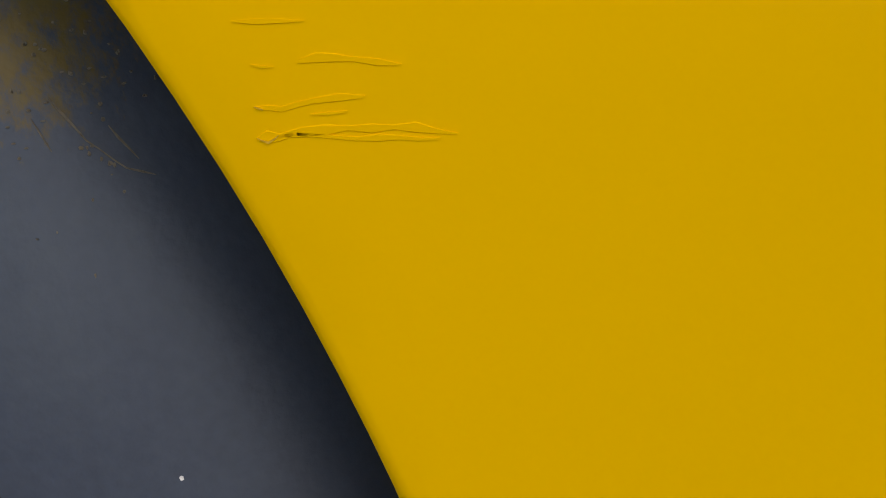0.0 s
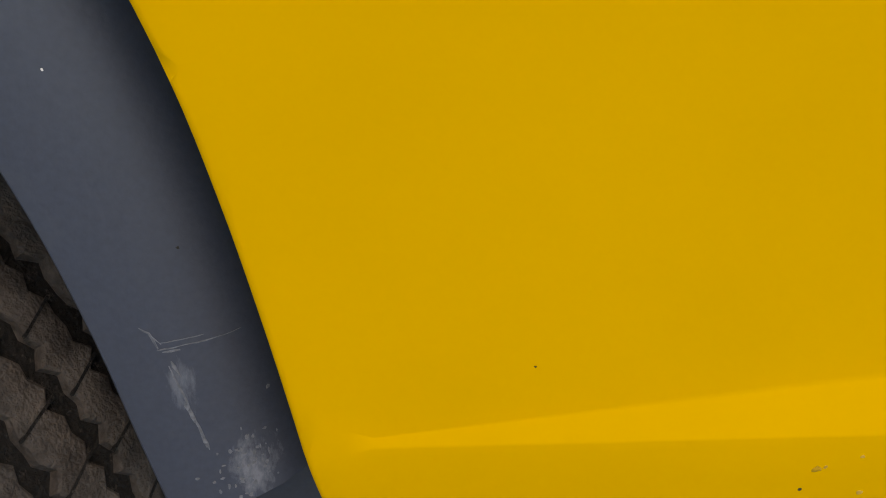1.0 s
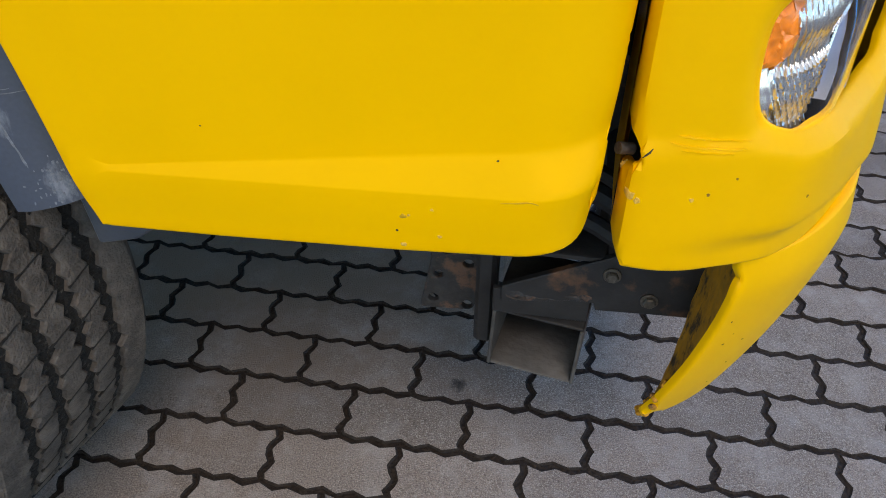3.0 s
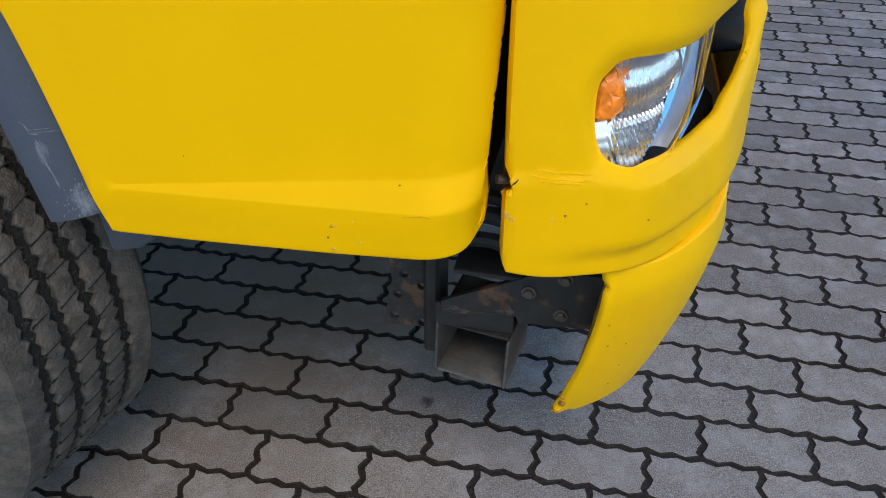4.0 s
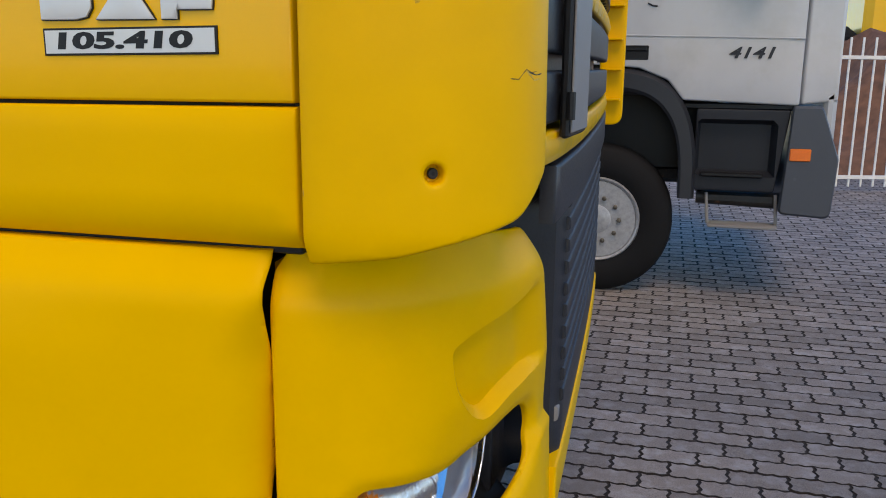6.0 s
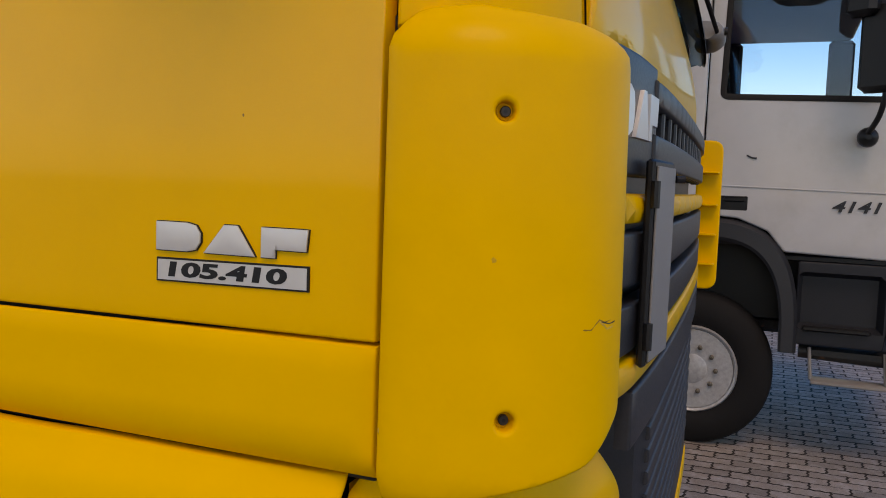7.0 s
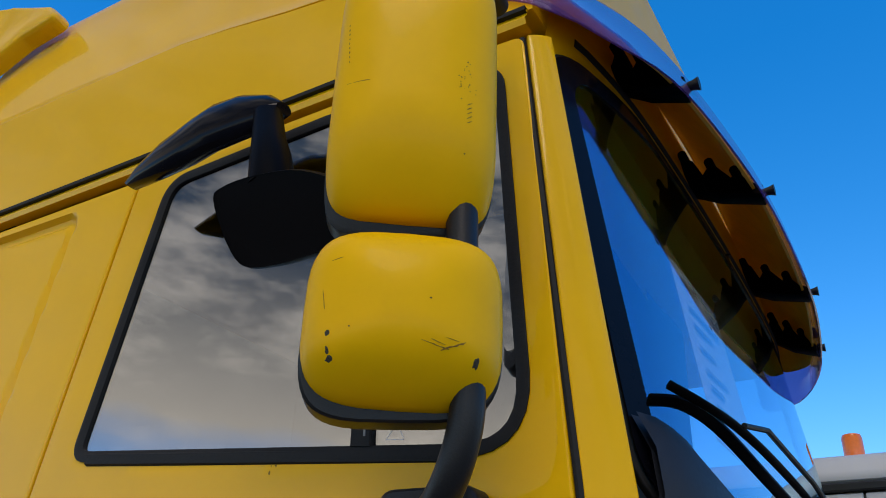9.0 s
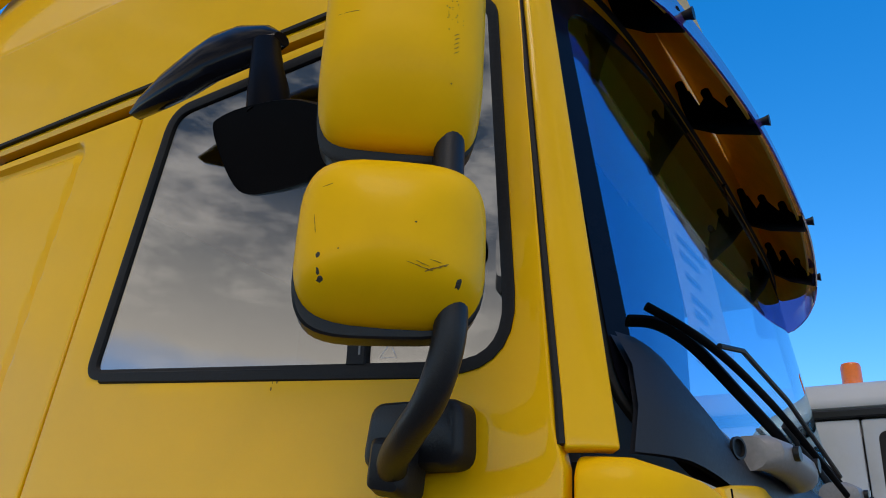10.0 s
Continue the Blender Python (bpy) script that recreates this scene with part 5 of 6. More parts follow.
# yellow brow above the screen, under the visor
bm = bmesh.new()
rows = []
for (o, z) in ((0.0, 3.21), (0.010, 3.28), (0.0, 3.32), (-0.02, 3.45), (-0.06, 3.62), (-0.16, 3.90), (-0.3, 4.1)):
    row = []
    for s in np.linspace(0.02, sl - 0.02, 60):
        x, y, _ = screen_shape(s, 3.27)
        row.append((x + o, y, z))
    rows.append(row)
quad_skin(bm, rows)
tp("brow", bm, "paint", label="yellow brow over the windscreen")
tp("visor_rail", tube([screen_shape(s, 3.27) for s in np.linspace(0.1, sl - 0.1, 40)], 0.014, 8), "rubber")


# ---- mirrors on the passenger side ----
mirror = tp("mirror_set", tube(spline([(-0.262, -0.050, 2.185), (-0.225, -0.105, 2.200), (-0.165, -0.160, 2.222), (-0.108, -0.195, 2.262), (-0.078, -0.205, 2.335), (-0.078, -0.205, 2.42), (-0.094, -0.200, 2.60), (-0.098, -0.195, 2.90), (-0.095, -0.185, 3.10), (-0.10, -0.13, 3.19), (-0.13, -0.03, 3.22)], 6), 0.0235, 18), "trim", label="pair of yellow mirrors on a black bent tube")
part("mirror_foot", oriented(loft([[(u, v, w) for u, w in rounded([(-0.094 * k, -0.055 * k), (0.094 * k, -0.055 * k), (0.090 * k, 0.052 * k), (-0.080 * k, 0.055 * k)], 0.03 * k)] for k, v in ((1.0, 0.005), (1.0, -0.03), (0.95, -0.042), (0.85, -0.048))], True), Matrix.Translation((-0.244, 0.006, 2.252))), "trim", mirror, "black mirror foot")
part("mirror_knuckle", oriented(loft([[(u, v, w) for u, w in rounded([(-0.035 * k, -0.045 * k), (0.03 * k, -0.055 * k), (0.036 * k, 0.03 * k), (-0.03 * k, 0.04 * k)], 0.015 * k)] for k, v in ((1.0, 0.0), (1.05, -0.04), (0.9, -0.065), (0.6, -0.075))], True), Matrix.Translation((-0.258, -0.015, 2.205))), "trim", mirror)


def superloop(wide, high, n, k, drop=0.0, m=44):
    """A rounded rectangle; drop lets its foot hang lower on one side."""
    out = []
    for i in range(m):
        a = 2 * math.pi * i / m
        u = math.copysign(abs(math.cos(a)) ** (2 / n), math.cos(a)) * wide * k
        v = math.copysign(abs(math.sin(a)) ** (2 / n), math.sin(a)) * high * k
        out.append((u, v - (drop * (0.65 - 0.35 * u / wide) if v < 0 else 0.0)))
    return out


def shell_mirror(cx, cy, cz, wide, high, turn, depth, sole, name, power, brow, crown=3.0, edge=2.1):
    """A domed mirror shell: its back looks along local -y; brow leans its foot inwards."""
    m = Matrix.Translation((cx, cy, cz)) @ pose(0, 0, 0, 0, 0, turn)
    rings = []
    for t in (1.0, 0.9, 0.75, 0.58, 0.42, 0.28, 0.16, 0.07, 0.02, 0.004):
        k = (1 - (1 - t) ** crown) ** (1 / edge) if t < 1 else 1.0
        ring = []
        for u, v in superloop(wide, high, power, k):
            lean = brow * smooth(-0.38 * high, -1.0 * high, v)
            ring.append((u, depth * t + lean + 0.012 * (u / wide) ** 2, v))
        rings.append(ring)
    ob = part(name, oriented(loft(rings, True), m), "satin", mirror, "yellow mirror shell with dark scuffs")
    rings = []
    for y, k in ((depth * 0.86, 0.97), (depth * 0.9, 0.995), (depth * 1.35, 0.985), (depth * 1.55, 0.93)):
        rings.append([(u, y + 0.5 * brow * smooth(-0.38 * high, -1.0 * high, v), v) for u, v in superloop(wide, high, power, k, sole)])
    part("mirror_housing", oriented(loft(rings, True), m), "trim", ob, "black rear housing")
    part("mirror_glass", oriented(slab(superloop(wide, high, power, 0.88), lambda u, v, w: (u, depth * 1.55 + 0.003 + brow * 0.5 + w, v), 0.004), m), "mirror", ob)
    return ob, m


low_m, low_mat = shell_mirror(-0.106, -0.313, 2.472, 0.135, 0.124, 36, 0.085, 0.020, "wide_mirror", 4.0, 0.020)
top_m, top_mat = shell_mirror(-0.115, -0.307, 2.865, 0.127, 0.234, 36, 0.085, 0.026, "main_mirror", 6.5, 0.030, 5.0, 3.0)

# black kerb mirror hanging from a wing on the gutter
up = [(-1.085, 3.066), (-1.03, 3.102), (-0.95, 3.146), (-0.865, 3.178), (-0.80, 3.194), (-0.735, 3.195), (-0.655, 3.168), (-0.618, 3.135)]
low = [(-1.080, 3.056), (-1.02, 3.038), (-0.94, 3.026), (-0.855, 3.024), (-0.79, 3.038), (-0.715, 3.046), (-0.655, 3.062), (-0.622, 3.105)]
rings = []
for k, ((x0, z0), (x1, z1)) in enumerate(zip(up, low)):
    f = math.sin(math.pi * (k + 0.6) / 8.6)
    xm, zm, h = (x0 + x1) / 2, (z0 + z1) / 2, (z0 - z1) / 2
    yc = -0.055 - 0.035 * f
    rings.append([(xm + (x0 - x1) / 2 * math.sin(a), yc + (0.012 + 0.030 * f) * math.cos(a) + 0.25 * h * math.sin(a), zm + h * math.sin(a)) for a in np.linspace(0, 2 * math.pi, 16, endpoint=False)])
kerb = tp("kerb_mirror", loft(rings, True), "gloss_black", label="black kerb mirror hanging from a wing over the window")
part("stem", tube([(-0.640, -0.09, 3.10), (-0.590, -0.125, 3.00), (-0.545, -0.155, 2.92), (-0.51, -0.175, 2.83)], [0.030, 0.034, 0.040, 0.044], 14, flat=0.7), "deep_black", kerb)
loop = spline([(-0.624, 2.824), (-0.588, 2.745), (-0.545, 2.680), (-0.508, 2.655), (-0.450, 2.647), (-0.389, 2.648), (-0.324, 2.654), (-0.290, 2.675), (-0.279, 2.705), (-0.300, 2.755), (-0.365, 2.800), (-0.441, 2.832), (-0.544, 2.846), (-0.605, 2.842)], 3, closed=True)
mid_l = np.mean(loop, 0)
rings = [[(mid_l[0] + (u - mid_l[0]) * k, -0.20 - 0.05 * (v - mid_l[1]) + d, mid_l[1] + (v - mid_l[1]) * k + 0.5 * d) for u, v in loop] for d, k in ((-0.004, 0.90), (-0.006, 0.97), (0.004, 1.0), (0.035, 0.97), (0.060, 0.82), (0.072, 0.55))]
part("kerb_shell", loft(rings, True), "deep_black", kerb)


# ---- wheel arch and front wheel ----
outer = spline([(-0.558, 0.765)] + [(x - 0.002, z) for x, z in ARCH[2:9]] + [(-0.96, 1.348), (-1.25, 1.348), (-1.47, 1.30), (-1.64, 1.18), (-1.74, 1.0), (-1.79, 0.74)], 4)
inner = spline([(-0.671, 0.738), (-0.6835, 0.80), (-0.699, 0.88), (-0.720, 0.958), (-0.742, 1.012), (-0.785, 1.085), (-0.842, 1.145), (-0.90, 1.19), (-0.98, 1.212), (-1.06, 1.222), (-1.26, 1.21), (-1.40, 1.17), (-1.52, 1.09), (-1.62, 0.95), (-1.68, 0.742)], 4)
bm = bmesh.new()
prof = ((0.0, 0.11), (0.0, 0.050), (0.06, 0.036), (0.13, 0.022), (0.22, 0.008), (0.33, -0.004), (0.46, -0.012), (0.6, -0.017), (0.8, -0.020), (0.95, -0.018), (1.0, -0.010), (1.0, 0.03), (0.99, 0.22))
rows = [[(ox + (ix - ox) * f, y, oz + (iz - oz) * f) for (ox, oz), (ix, iz) in zip(outer, inner)] for f, y in prof]
quad_skin(bm, rows)
bm.faces.new([bm.verts.new(r[0]) for r in rows])
arch = tp("wheel_arch", bm, "arch", label="scuffed grey plastic wheel arch")
part("arch_bracket", slab(rounded([(-0.632, 0.752), (-0.545, 0.752), (-0.549, 0.696), (-0.575, 0.677), (-0.622, 0.664)], [0.004, 0.004, 0.008, 0.01, 0.006]), lambda u, v, w: (u, 0.030 - w, v), 0.04, 0.003), "grey", arch)
tp("wheel_house", sheet(list(map(tuple, inner)) , lambda x, z: (x, 0.36, z), step=0.1, edge=0.0, thick=0.01), "trim")

TR, TW = 0.515, 0.300


def tyre_profile():
    return [(0.30, 0.135), (0.36, 0.150), (0.43, 0.150), (0.480, 0.142), (0.503, 0.130), (0.513, 0.118)]


def make_tyre():
    """Ribs of a worn tyre and the gritty grooves between them, about the y axis."""
    r_w = random.Random(5)
    n = 260
    grooves = (-0.070, -0.024, 0.024, 0.070)
    zig = [[(0.0026 if k % 2 else -0.0026) + r_w.uniform(-0.0016, 0.0016) for k in range(n)] for _ in grooves]
    jag = [[r_w.uniform(-0.0012, 0.0012) for k in range(n)] for _ in grooves]
    side = tyre_profile()

    def pt(k, r, y):
        a = 2 * math.pi * k / n
        return r * math.cos(a), y, r * math.sin(a)

    def edge(g, k, sgn):
        if g is None:
            return sgn * 0.112
        return grooves[g] + zig[g][k % n] + sgn * (0.0092 + 0.0016 * math.sin(k * 1.7 + g) + 0.0012 * math.sin(k * 4.1 + sgn) + jag[g][(k + 7 * (sgn > 0)) % n])

    hull = side + [(TR - 0.013, 0.110)]
    rows = [[pt(k, r, -y) for r, y in hull] + [pt(k, r, y) for r, y in hull[::-1]] for k in range(n)]
    body = bmesh.new()
    quad_skin(body, rows + [rows[0]])
    ribs, floors = [], []
    for i in range(5):
        lo, hi = (i - 1 if i else None), (i if i < 4 else None)
        rows = []
        for k in range(n):
            y0 = edge(lo, k, 1) if lo is not None else -0.119
            y1 = edge(hi, k, -1) if hi is not None else 0.119
            r0, r1 = (TR - 0.002 if lo is not None else TR - 0.004), (TR - 0.002 if hi is not None else TR - 0.004)
            rows.append([pt(k, TR - 0.0135, y0 - 0.001), pt(k, r0, y0), pt(k, TR, y0 + 0.0025), pt(k, TR, y1 - 0.0025), pt(k, r1, y1), pt(k, TR - 0.0135, y1 + 0.001)])
        bm = bmesh.new()
        quad_skin(bm, rows + [rows[0]])
        ribs.append(bm)
    for g in range(4):
        rows = [[pt(k, TR - 0.0075 - 0.003 * r_w.random(), edge(g, k, -1) - 0.001), pt(k, TR - 0.010 + 0.005 * r_w.random(), grooves[g] + zig[g][k % n]), pt(k, TR - 0.0075 - 0.003 * r_w.random(), edge(g, k, 1) + 0.001)] for k in range(n)]
        bm = bmesh.new()
        quad_skin(bm, rows + [rows[0]])
        floors.append(bm)
    return body, ribs, floors


wm = Matrix.Translation((-1.200, 0.150, TR)) @ pose(0, 0, 0, 0, 0, -15) @ Matrix.Diagonal((1, 1.12, 1, 1))
body, ribs, floors = make_tyre()
wheel = tp("front_wheel", oriented(body, wm), "tyre", label="worn truck tyre with four grooves, turned outwards")
for bm in ribs:
    part("tread_rib", oriented(bm, wm), "tyre", wheel)
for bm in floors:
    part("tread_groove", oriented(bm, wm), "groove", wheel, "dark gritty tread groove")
sipe_m = bmesh.new()
for k in range(60):
    a = 2 * math.pi * k / 60
    for b0, b1 in ((-0.064, -0.030), (-0.018, 0.018), (0.030, 0.064)):
        da = 0.022 + 0.005 * math.sin(k * 2.3 + 40 * b0)
        pts = [(b0, a), (b1, a + da)]
        r = TR + 0.0008
        loft([[(r2 * math.cos(aa + e), yy, r2 * math.sin(aa + e)) for yy, aa in pts for e in ((0.0022,) if True else ())] + [(r2 * math.cos(aa - 0.0022), yy, r2 * math.sin(aa - 0.0022)) for yy, aa in pts[::-1]] for r2 in (r, r - 0.003)], True, sipe_m)
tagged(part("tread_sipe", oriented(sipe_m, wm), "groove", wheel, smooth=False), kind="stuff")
rim = lathe([(0.02, 0.06), (0.30, 0.06), (0.30, -0.13), (0.285, -0.135), (0.27, -0.10), (0.22, -0.02), (0.17, 0.0), (0.12, -0.04), (0.02, -0.05)], 40)
part("rim", oriented(rim, wm), "silver", wheel)

# dark liner over the wheel and unseen underside parts, added to block light beneath
bm = bmesh.new()
quad_skin(bm, [[(x, y, z + 0.004) for x, z in inner] for y in (0.20, 0.36, 0.55)])
tp("arch_liner", bm, "trim")
tp("underbody", box((-2.4, 0.56, 0.62), (-0.12, 2.0, 1.40), 0.03), "trim")
tp("engine_sump", box((-1.95, 0.80, 0.30), (-0.40, 1.75, 0.64), 0.06), "trim")
tp("front_axle", box((-1.26, 0.28, 0.42), (-1.14, 2.26, 0.56), 0.03), "steel")
tp("mudflap", box((-1.865, 0.03, 0.24), (-1.845, 0.62, 1.10), 0.006), "rubber")
tp("fuel_tank", box((-4.4, 0.06, 0.42), (-2.45, 0.72, 1.12), 0.08), "dusty")
tp("far_wheel", oriented(lathe([(0.05, 0.15), (0.48, 0.15), (0.515, 0.12), (0.515, -0.12), (0.48, -0.15), (0.05, -0.15)], 40), Matrix.Translation((-1.2, W - 0.15, TR)) @ pose(0, 0, 0, 0, 0, -15)), "tyre")


# ---- the white truck beyond ----
WY = 5.0
wt = thing("white_truck", "white construction lorry with grey bumper and orange beacon", "truck", at=(0.4, 6.2, 0))
wt_inv = Matrix.Translation((-0.4, -6.2, 0))


def wp(name, bm, mat, parent=None, label="", smooth=True):
    ob = part(name, bm, mat, parent or wt, label, smooth)
    if parent is None:
        ob.matrix_parent_inverse = wt_inv
    return ob


def w_flank(x, z):
    return x, WY + 0.03 * smooth(2.3, 3.6, z) + 0.06 * smooth(1.70, 1.95, x), z


W_WIN = rounded([(0.545, 2.465), (1.600, 2.440), (1.640, 2.62), (1.560, 3.28), (0.56, 3.285)], [0.05, 0.06, 0.2, 0.08, 0.05], 6)
W_DOOR = rounded([(0.455, 2.0), (0.455, 1.66), (0.70, 1.64), (0.90, 1.56), (1.01, 1.425), (1.775, 1.40), (1.775, 2.40), (1.70, 3.0), (1.60, 3.37), (0.455, 3.385)], [0, 0.02, 0.05, 0.05, 0.03, 0.02, 0.1, 0.1, 0.05, 0.02], 4)
w_door = wp("door", sheet(W_DOOR, w_flank, holes=[W_WIN], step=0.12, edge=0.015, thick=0.04, fine=0.04), "white", label="dented white cab door")
frame_band(W_WIN, 0.03, 0.01, lambda u, v, o: (u, w_flank(u, v)[1] - o, v), "rubber", "window_frame", w_door)
wpane = part("window_pane", slab(list(map(tuple, inset(ccw(W_WIN), 0.02))), lambda u, v, w: (u, WY + 0.035 - w, v), 0.006), "clear", w_door, "truck side window reflecting clouds", smooth=False)
wpane.visible_shadow = False
part("handle_recess", box((0.545, WY - 0.004, 1.690), (0.765, WY + 0.03, 1.800), 0.01), "trim", w_door, "black door handle recess")
part("handle", box((0.60, WY - 0.012, 1.755), (0.745, WY + 0.0, 1.785), 0.006), "trim", w_door)
words("4141", 0.105, Matrix.Translation((1.285, WY - 0.006, 1.712)) @ pose(0, 0, 0, 90, 0, 0), "grille", w_door, "type_number", 0.003, 0.25, 1.45, 0.002)
part("door_crease", tube([(0.46, WY - 0.001, 1.865), (1.77, WY - 0.001, 1.84)], 0.006, 6), "white", w_door)
part("door_dent", tube([(0.735, WY - 0.003, 2.075), (0.77, WY - 0.004, 2.058), (0.80, WY - 0.003, 2.056)], 0.006, 6), "grille", w_door)
wp("rear_flank", sheet(rounded([(-0.9, 1.66), (0.443, 1.66), (0.443, 3.385), (-0.9, 3.385)], 0.01), w_flank, step=0.2, edge=0.012, thick=0.04, fine=0.05), "white")
wp("front_corner", sheet(rounded([(1.787, 1.405), (2.02, 1.43), (2.00, 2.42), (1.87, 2.70), (1.787, 2.42)], 0.02), w_flank, step=0.08, edge=0.02, thick=0.05, fine=0.04), "white")
wp("pillar", sheet(rounded([(1.787, 2.44), (1.86, 2.46), (1.70, 3.37), (1.615, 3.37), (1.71, 3.0)], 0.01), w_flank, step=0.08, edge=0.01, thick=0.05, fine=0.04), "white")
wp("roof_strip", box((-0.95, WY + 0.005, 3.395), (1.66, WY + 0.06, 3.455), 0.01), "trim")
rr = [[(x, y, z) for y, z in rounded([(WY + 0.01, 3.455), (WY + 2.44, 3.455), (WY + 2.36, zt), (WY + 0.09, zt)], 0.06, 5)] for x, zt in ((-0.95, 3.60), (-0.85, 3.66), (1.2, 3.66), (1.5, 3.60), (1.66, 3.52))]
wp("roof", loft(rr, True), "white")
wp("cab_core", box((-0.88, WY + 0.12, 1.45), (1.3, WY + 2.38, 2.36), 0.04), "cabin")
wp("headliner", box((-0.88, WY + 0.06, 3.24), (1.5, WY + 2.38, 3.38), 0.03), "lampgrey", label="pale cab roof lining")
wp("cab_rear_wall", box((-0.90, WY + 0.06, 2.36), (-0.30, WY + 2.38, 3.24), 0.03), "cabin")
wp("far_pillar", box((1.30, WY + 2.30, 2.36), (1.52, WY + 2.38, 3.24), 0.03), "cabin")
wp("far_door_frame", box((-0.30, WY + 2.30, 2.36), (0.55, WY + 2.38, 3.24), 0.03), "cabin")
for dy in (0.35, 1.55):
    wp("cab_seat", box((0.02, WY + dy, 2.30), (0.22, WY + dy + 0.50, 3.02), 0.06), "cabin")
wp("windscreen", slab([(5.1, 2.4), (7.35, 2.4), (7.3, 3.35), (5.15, 3.35)], lambda u, v, w: (2.02 - 0.36 * (v - 2.4) / 0.95 + w, u, v), 0.02), "screen")
wp("cab_front", box((1.93, WY + 0.06, 1.0), (2.02, WY + 2.4, 2.42), 0.03), "white")
bcn = wp("beacon", oriented(lathe([(0.075, 0.0), (0.075, 0.03), (0.070, 0.035), (0.070, 0.15), (0.062, 0.175), (0.03, 0.185)], 24), Matrix.Translation((0.42, 5.25, 3.655)) @ pose(0, 0, 0, 90, 0, 0)), "orange", label="orange beacon")
# mirrors
wmir = wp("mirror_arm", tube(spline([(1.49, 4.93, 3.36), (1.53, 4.72, 3.30), (1.53, 4.68, 2.6), (1.51, 4.70, 2.35), (1.46, 4.86, 2.22)], 6), 0.018, 10), "trim", label="black mirror arm")
for x0, z0, z1, w in ((1.49, 2.46, 3.02, 0.13), (1.37, 2.92, 3.28, 0.10)):
    part("mirror_shell", oriented(box((-w, -0.06, z0), (w, 0.06, z1), 0.035), Matrix.Translation((x0, 4.70, 0)) @ pose(0, 0, 0, 0, 0, -35)), "trim", wmir)
part("mirror_ball", oriented(lathe([(0.02, -0.06), (0.055, -0.03), (0.065, 0.01), (0.05, 0.05), (0.015, 0.06)], 16), Matrix.Translation((1.465, 4.90, 2.20))), "trim", wmir)
kmir = wp("kerb_mirror", oriented(box((-0.19, -0.10, -0.11), (0.19, 0.10, 0.06), 0.05), Matrix.Translation((1.02, 4.84, 3.24)) @ pose(0, 0, 0, 20, 0, 0)), "trim", label="black kerb mirror over the door")
part("kerb_arm", box((0.95, 4.82, 3.28), (1.08, 5.02, 3.36), 0.02), "trim", kmir)
# fender and steps
WC = (0.45, 0.545)


def w_hood(wide, high, n=30):
    """The boxy curve of the wheel arch."""
    return [(WC[0] + wide * math.copysign(abs(math.cos(a)) ** (2 / 3), math.cos(a)), 0.74 + high * abs(math.sin(a)) ** (2 / 3)) for a in np.linspace(0, math.pi, n)]


fo, fi = w_hood(0.68, 0.90), w_hood(0.565, 0.75)
bm = bmesh.new()
quad_skin(bm, [[(a + (c - a) * f, y, b + (d - b) * f) for (a, b), (c, d) in zip(fo, fi)] for f, y in ((0, WY + 0.10), (0.0, WY + 0.02), (0.2, WY - 0.015), (0.85, WY - 0.02), (1.0, WY), (1.0, WY + 0.5))])
wp("wheel_arch", bm, "grille", label="dark grey plastic wheel arch")
step_box = wp("step_box", sheet(rounded([(1.11, 0.80), (1.66, 0.80), (1.73, 1.37), (1.11, 1.37)], 0.02), lambda x, z: (x, WY + 0.03 + (0.09 if 1.14 < x < 1.62 and 0.93 < z < 1.27 else 0.0), z), step=0.035, edge=0.01, thick=0.03), "cowl", label="dark step box with a recess")
part("step_lip", box((1.16, WY - 0.005, 0.90), (1.58, WY + 0.06, 0.935), 0.01), "trim", step_box)
wp("sill", box((1.02, WY + 0.04, 1.365), (1.78, WY + 0.3, 1.41), 0.01), "trim")
wp("under_beam", box((1.2, WY + 0.10, 0.70), (1.72, WY + 0.22, 0.78), 0.02), "steel")
wp("under_pipe", tube([(1.15, WY + 0.15, 0.74), (1.75, WY + 0.15, 0.72)], 0.05, 10), "steel")
stp = wp("hanging_step", box((1.235, WY - 0.02, 0.545), (1.70, WY + 0.16, 0.567), 0.005), "lampgrey", label="bare metal hanging step")
for x in (1.235, 1.70):
    part("step_strap", tube([(x - 0.02, WY + 0.07, 0.78), (x, WY + 0.07, 0.56)], 0.012, 8), "lampgrey", stp)
bump_l = [[(x, y, z) for x, z in rounded([(1.70, 0.66), (2.03, 0.64), (2.05, 1.05), (1.92, 1.40), (1.735, 1.40)], [0.03, 0.05, 0.08, 0.03, 0.02], 4)] for y in (WY + 0.03, WY - 0.005, WY - 0.02)]
wbum = wp("bumper", loft([[(x, WY + 0.5, z) for x, y, z in bump_l[0]], bump_l[0], bump_l[1], [(1.86 + (x - 1.86) * 0.95, y, 1.03 + (z - 1.03) * 0.96) for x, y, z in bump_l[2]]], True), "grey", label="chalky grey bumper corner")
part("side_marker", box((1.735, WY - 0.032, 1.03), (1.870, WY - 0.012, 1.115), 0.006), "orange", wbum, "orange side marker")
part("bumper_front", box((1.95, WY + 0.3, 0.62), (2.05, WY + 2.4, 1.35), 0.04), "grey", wbum)
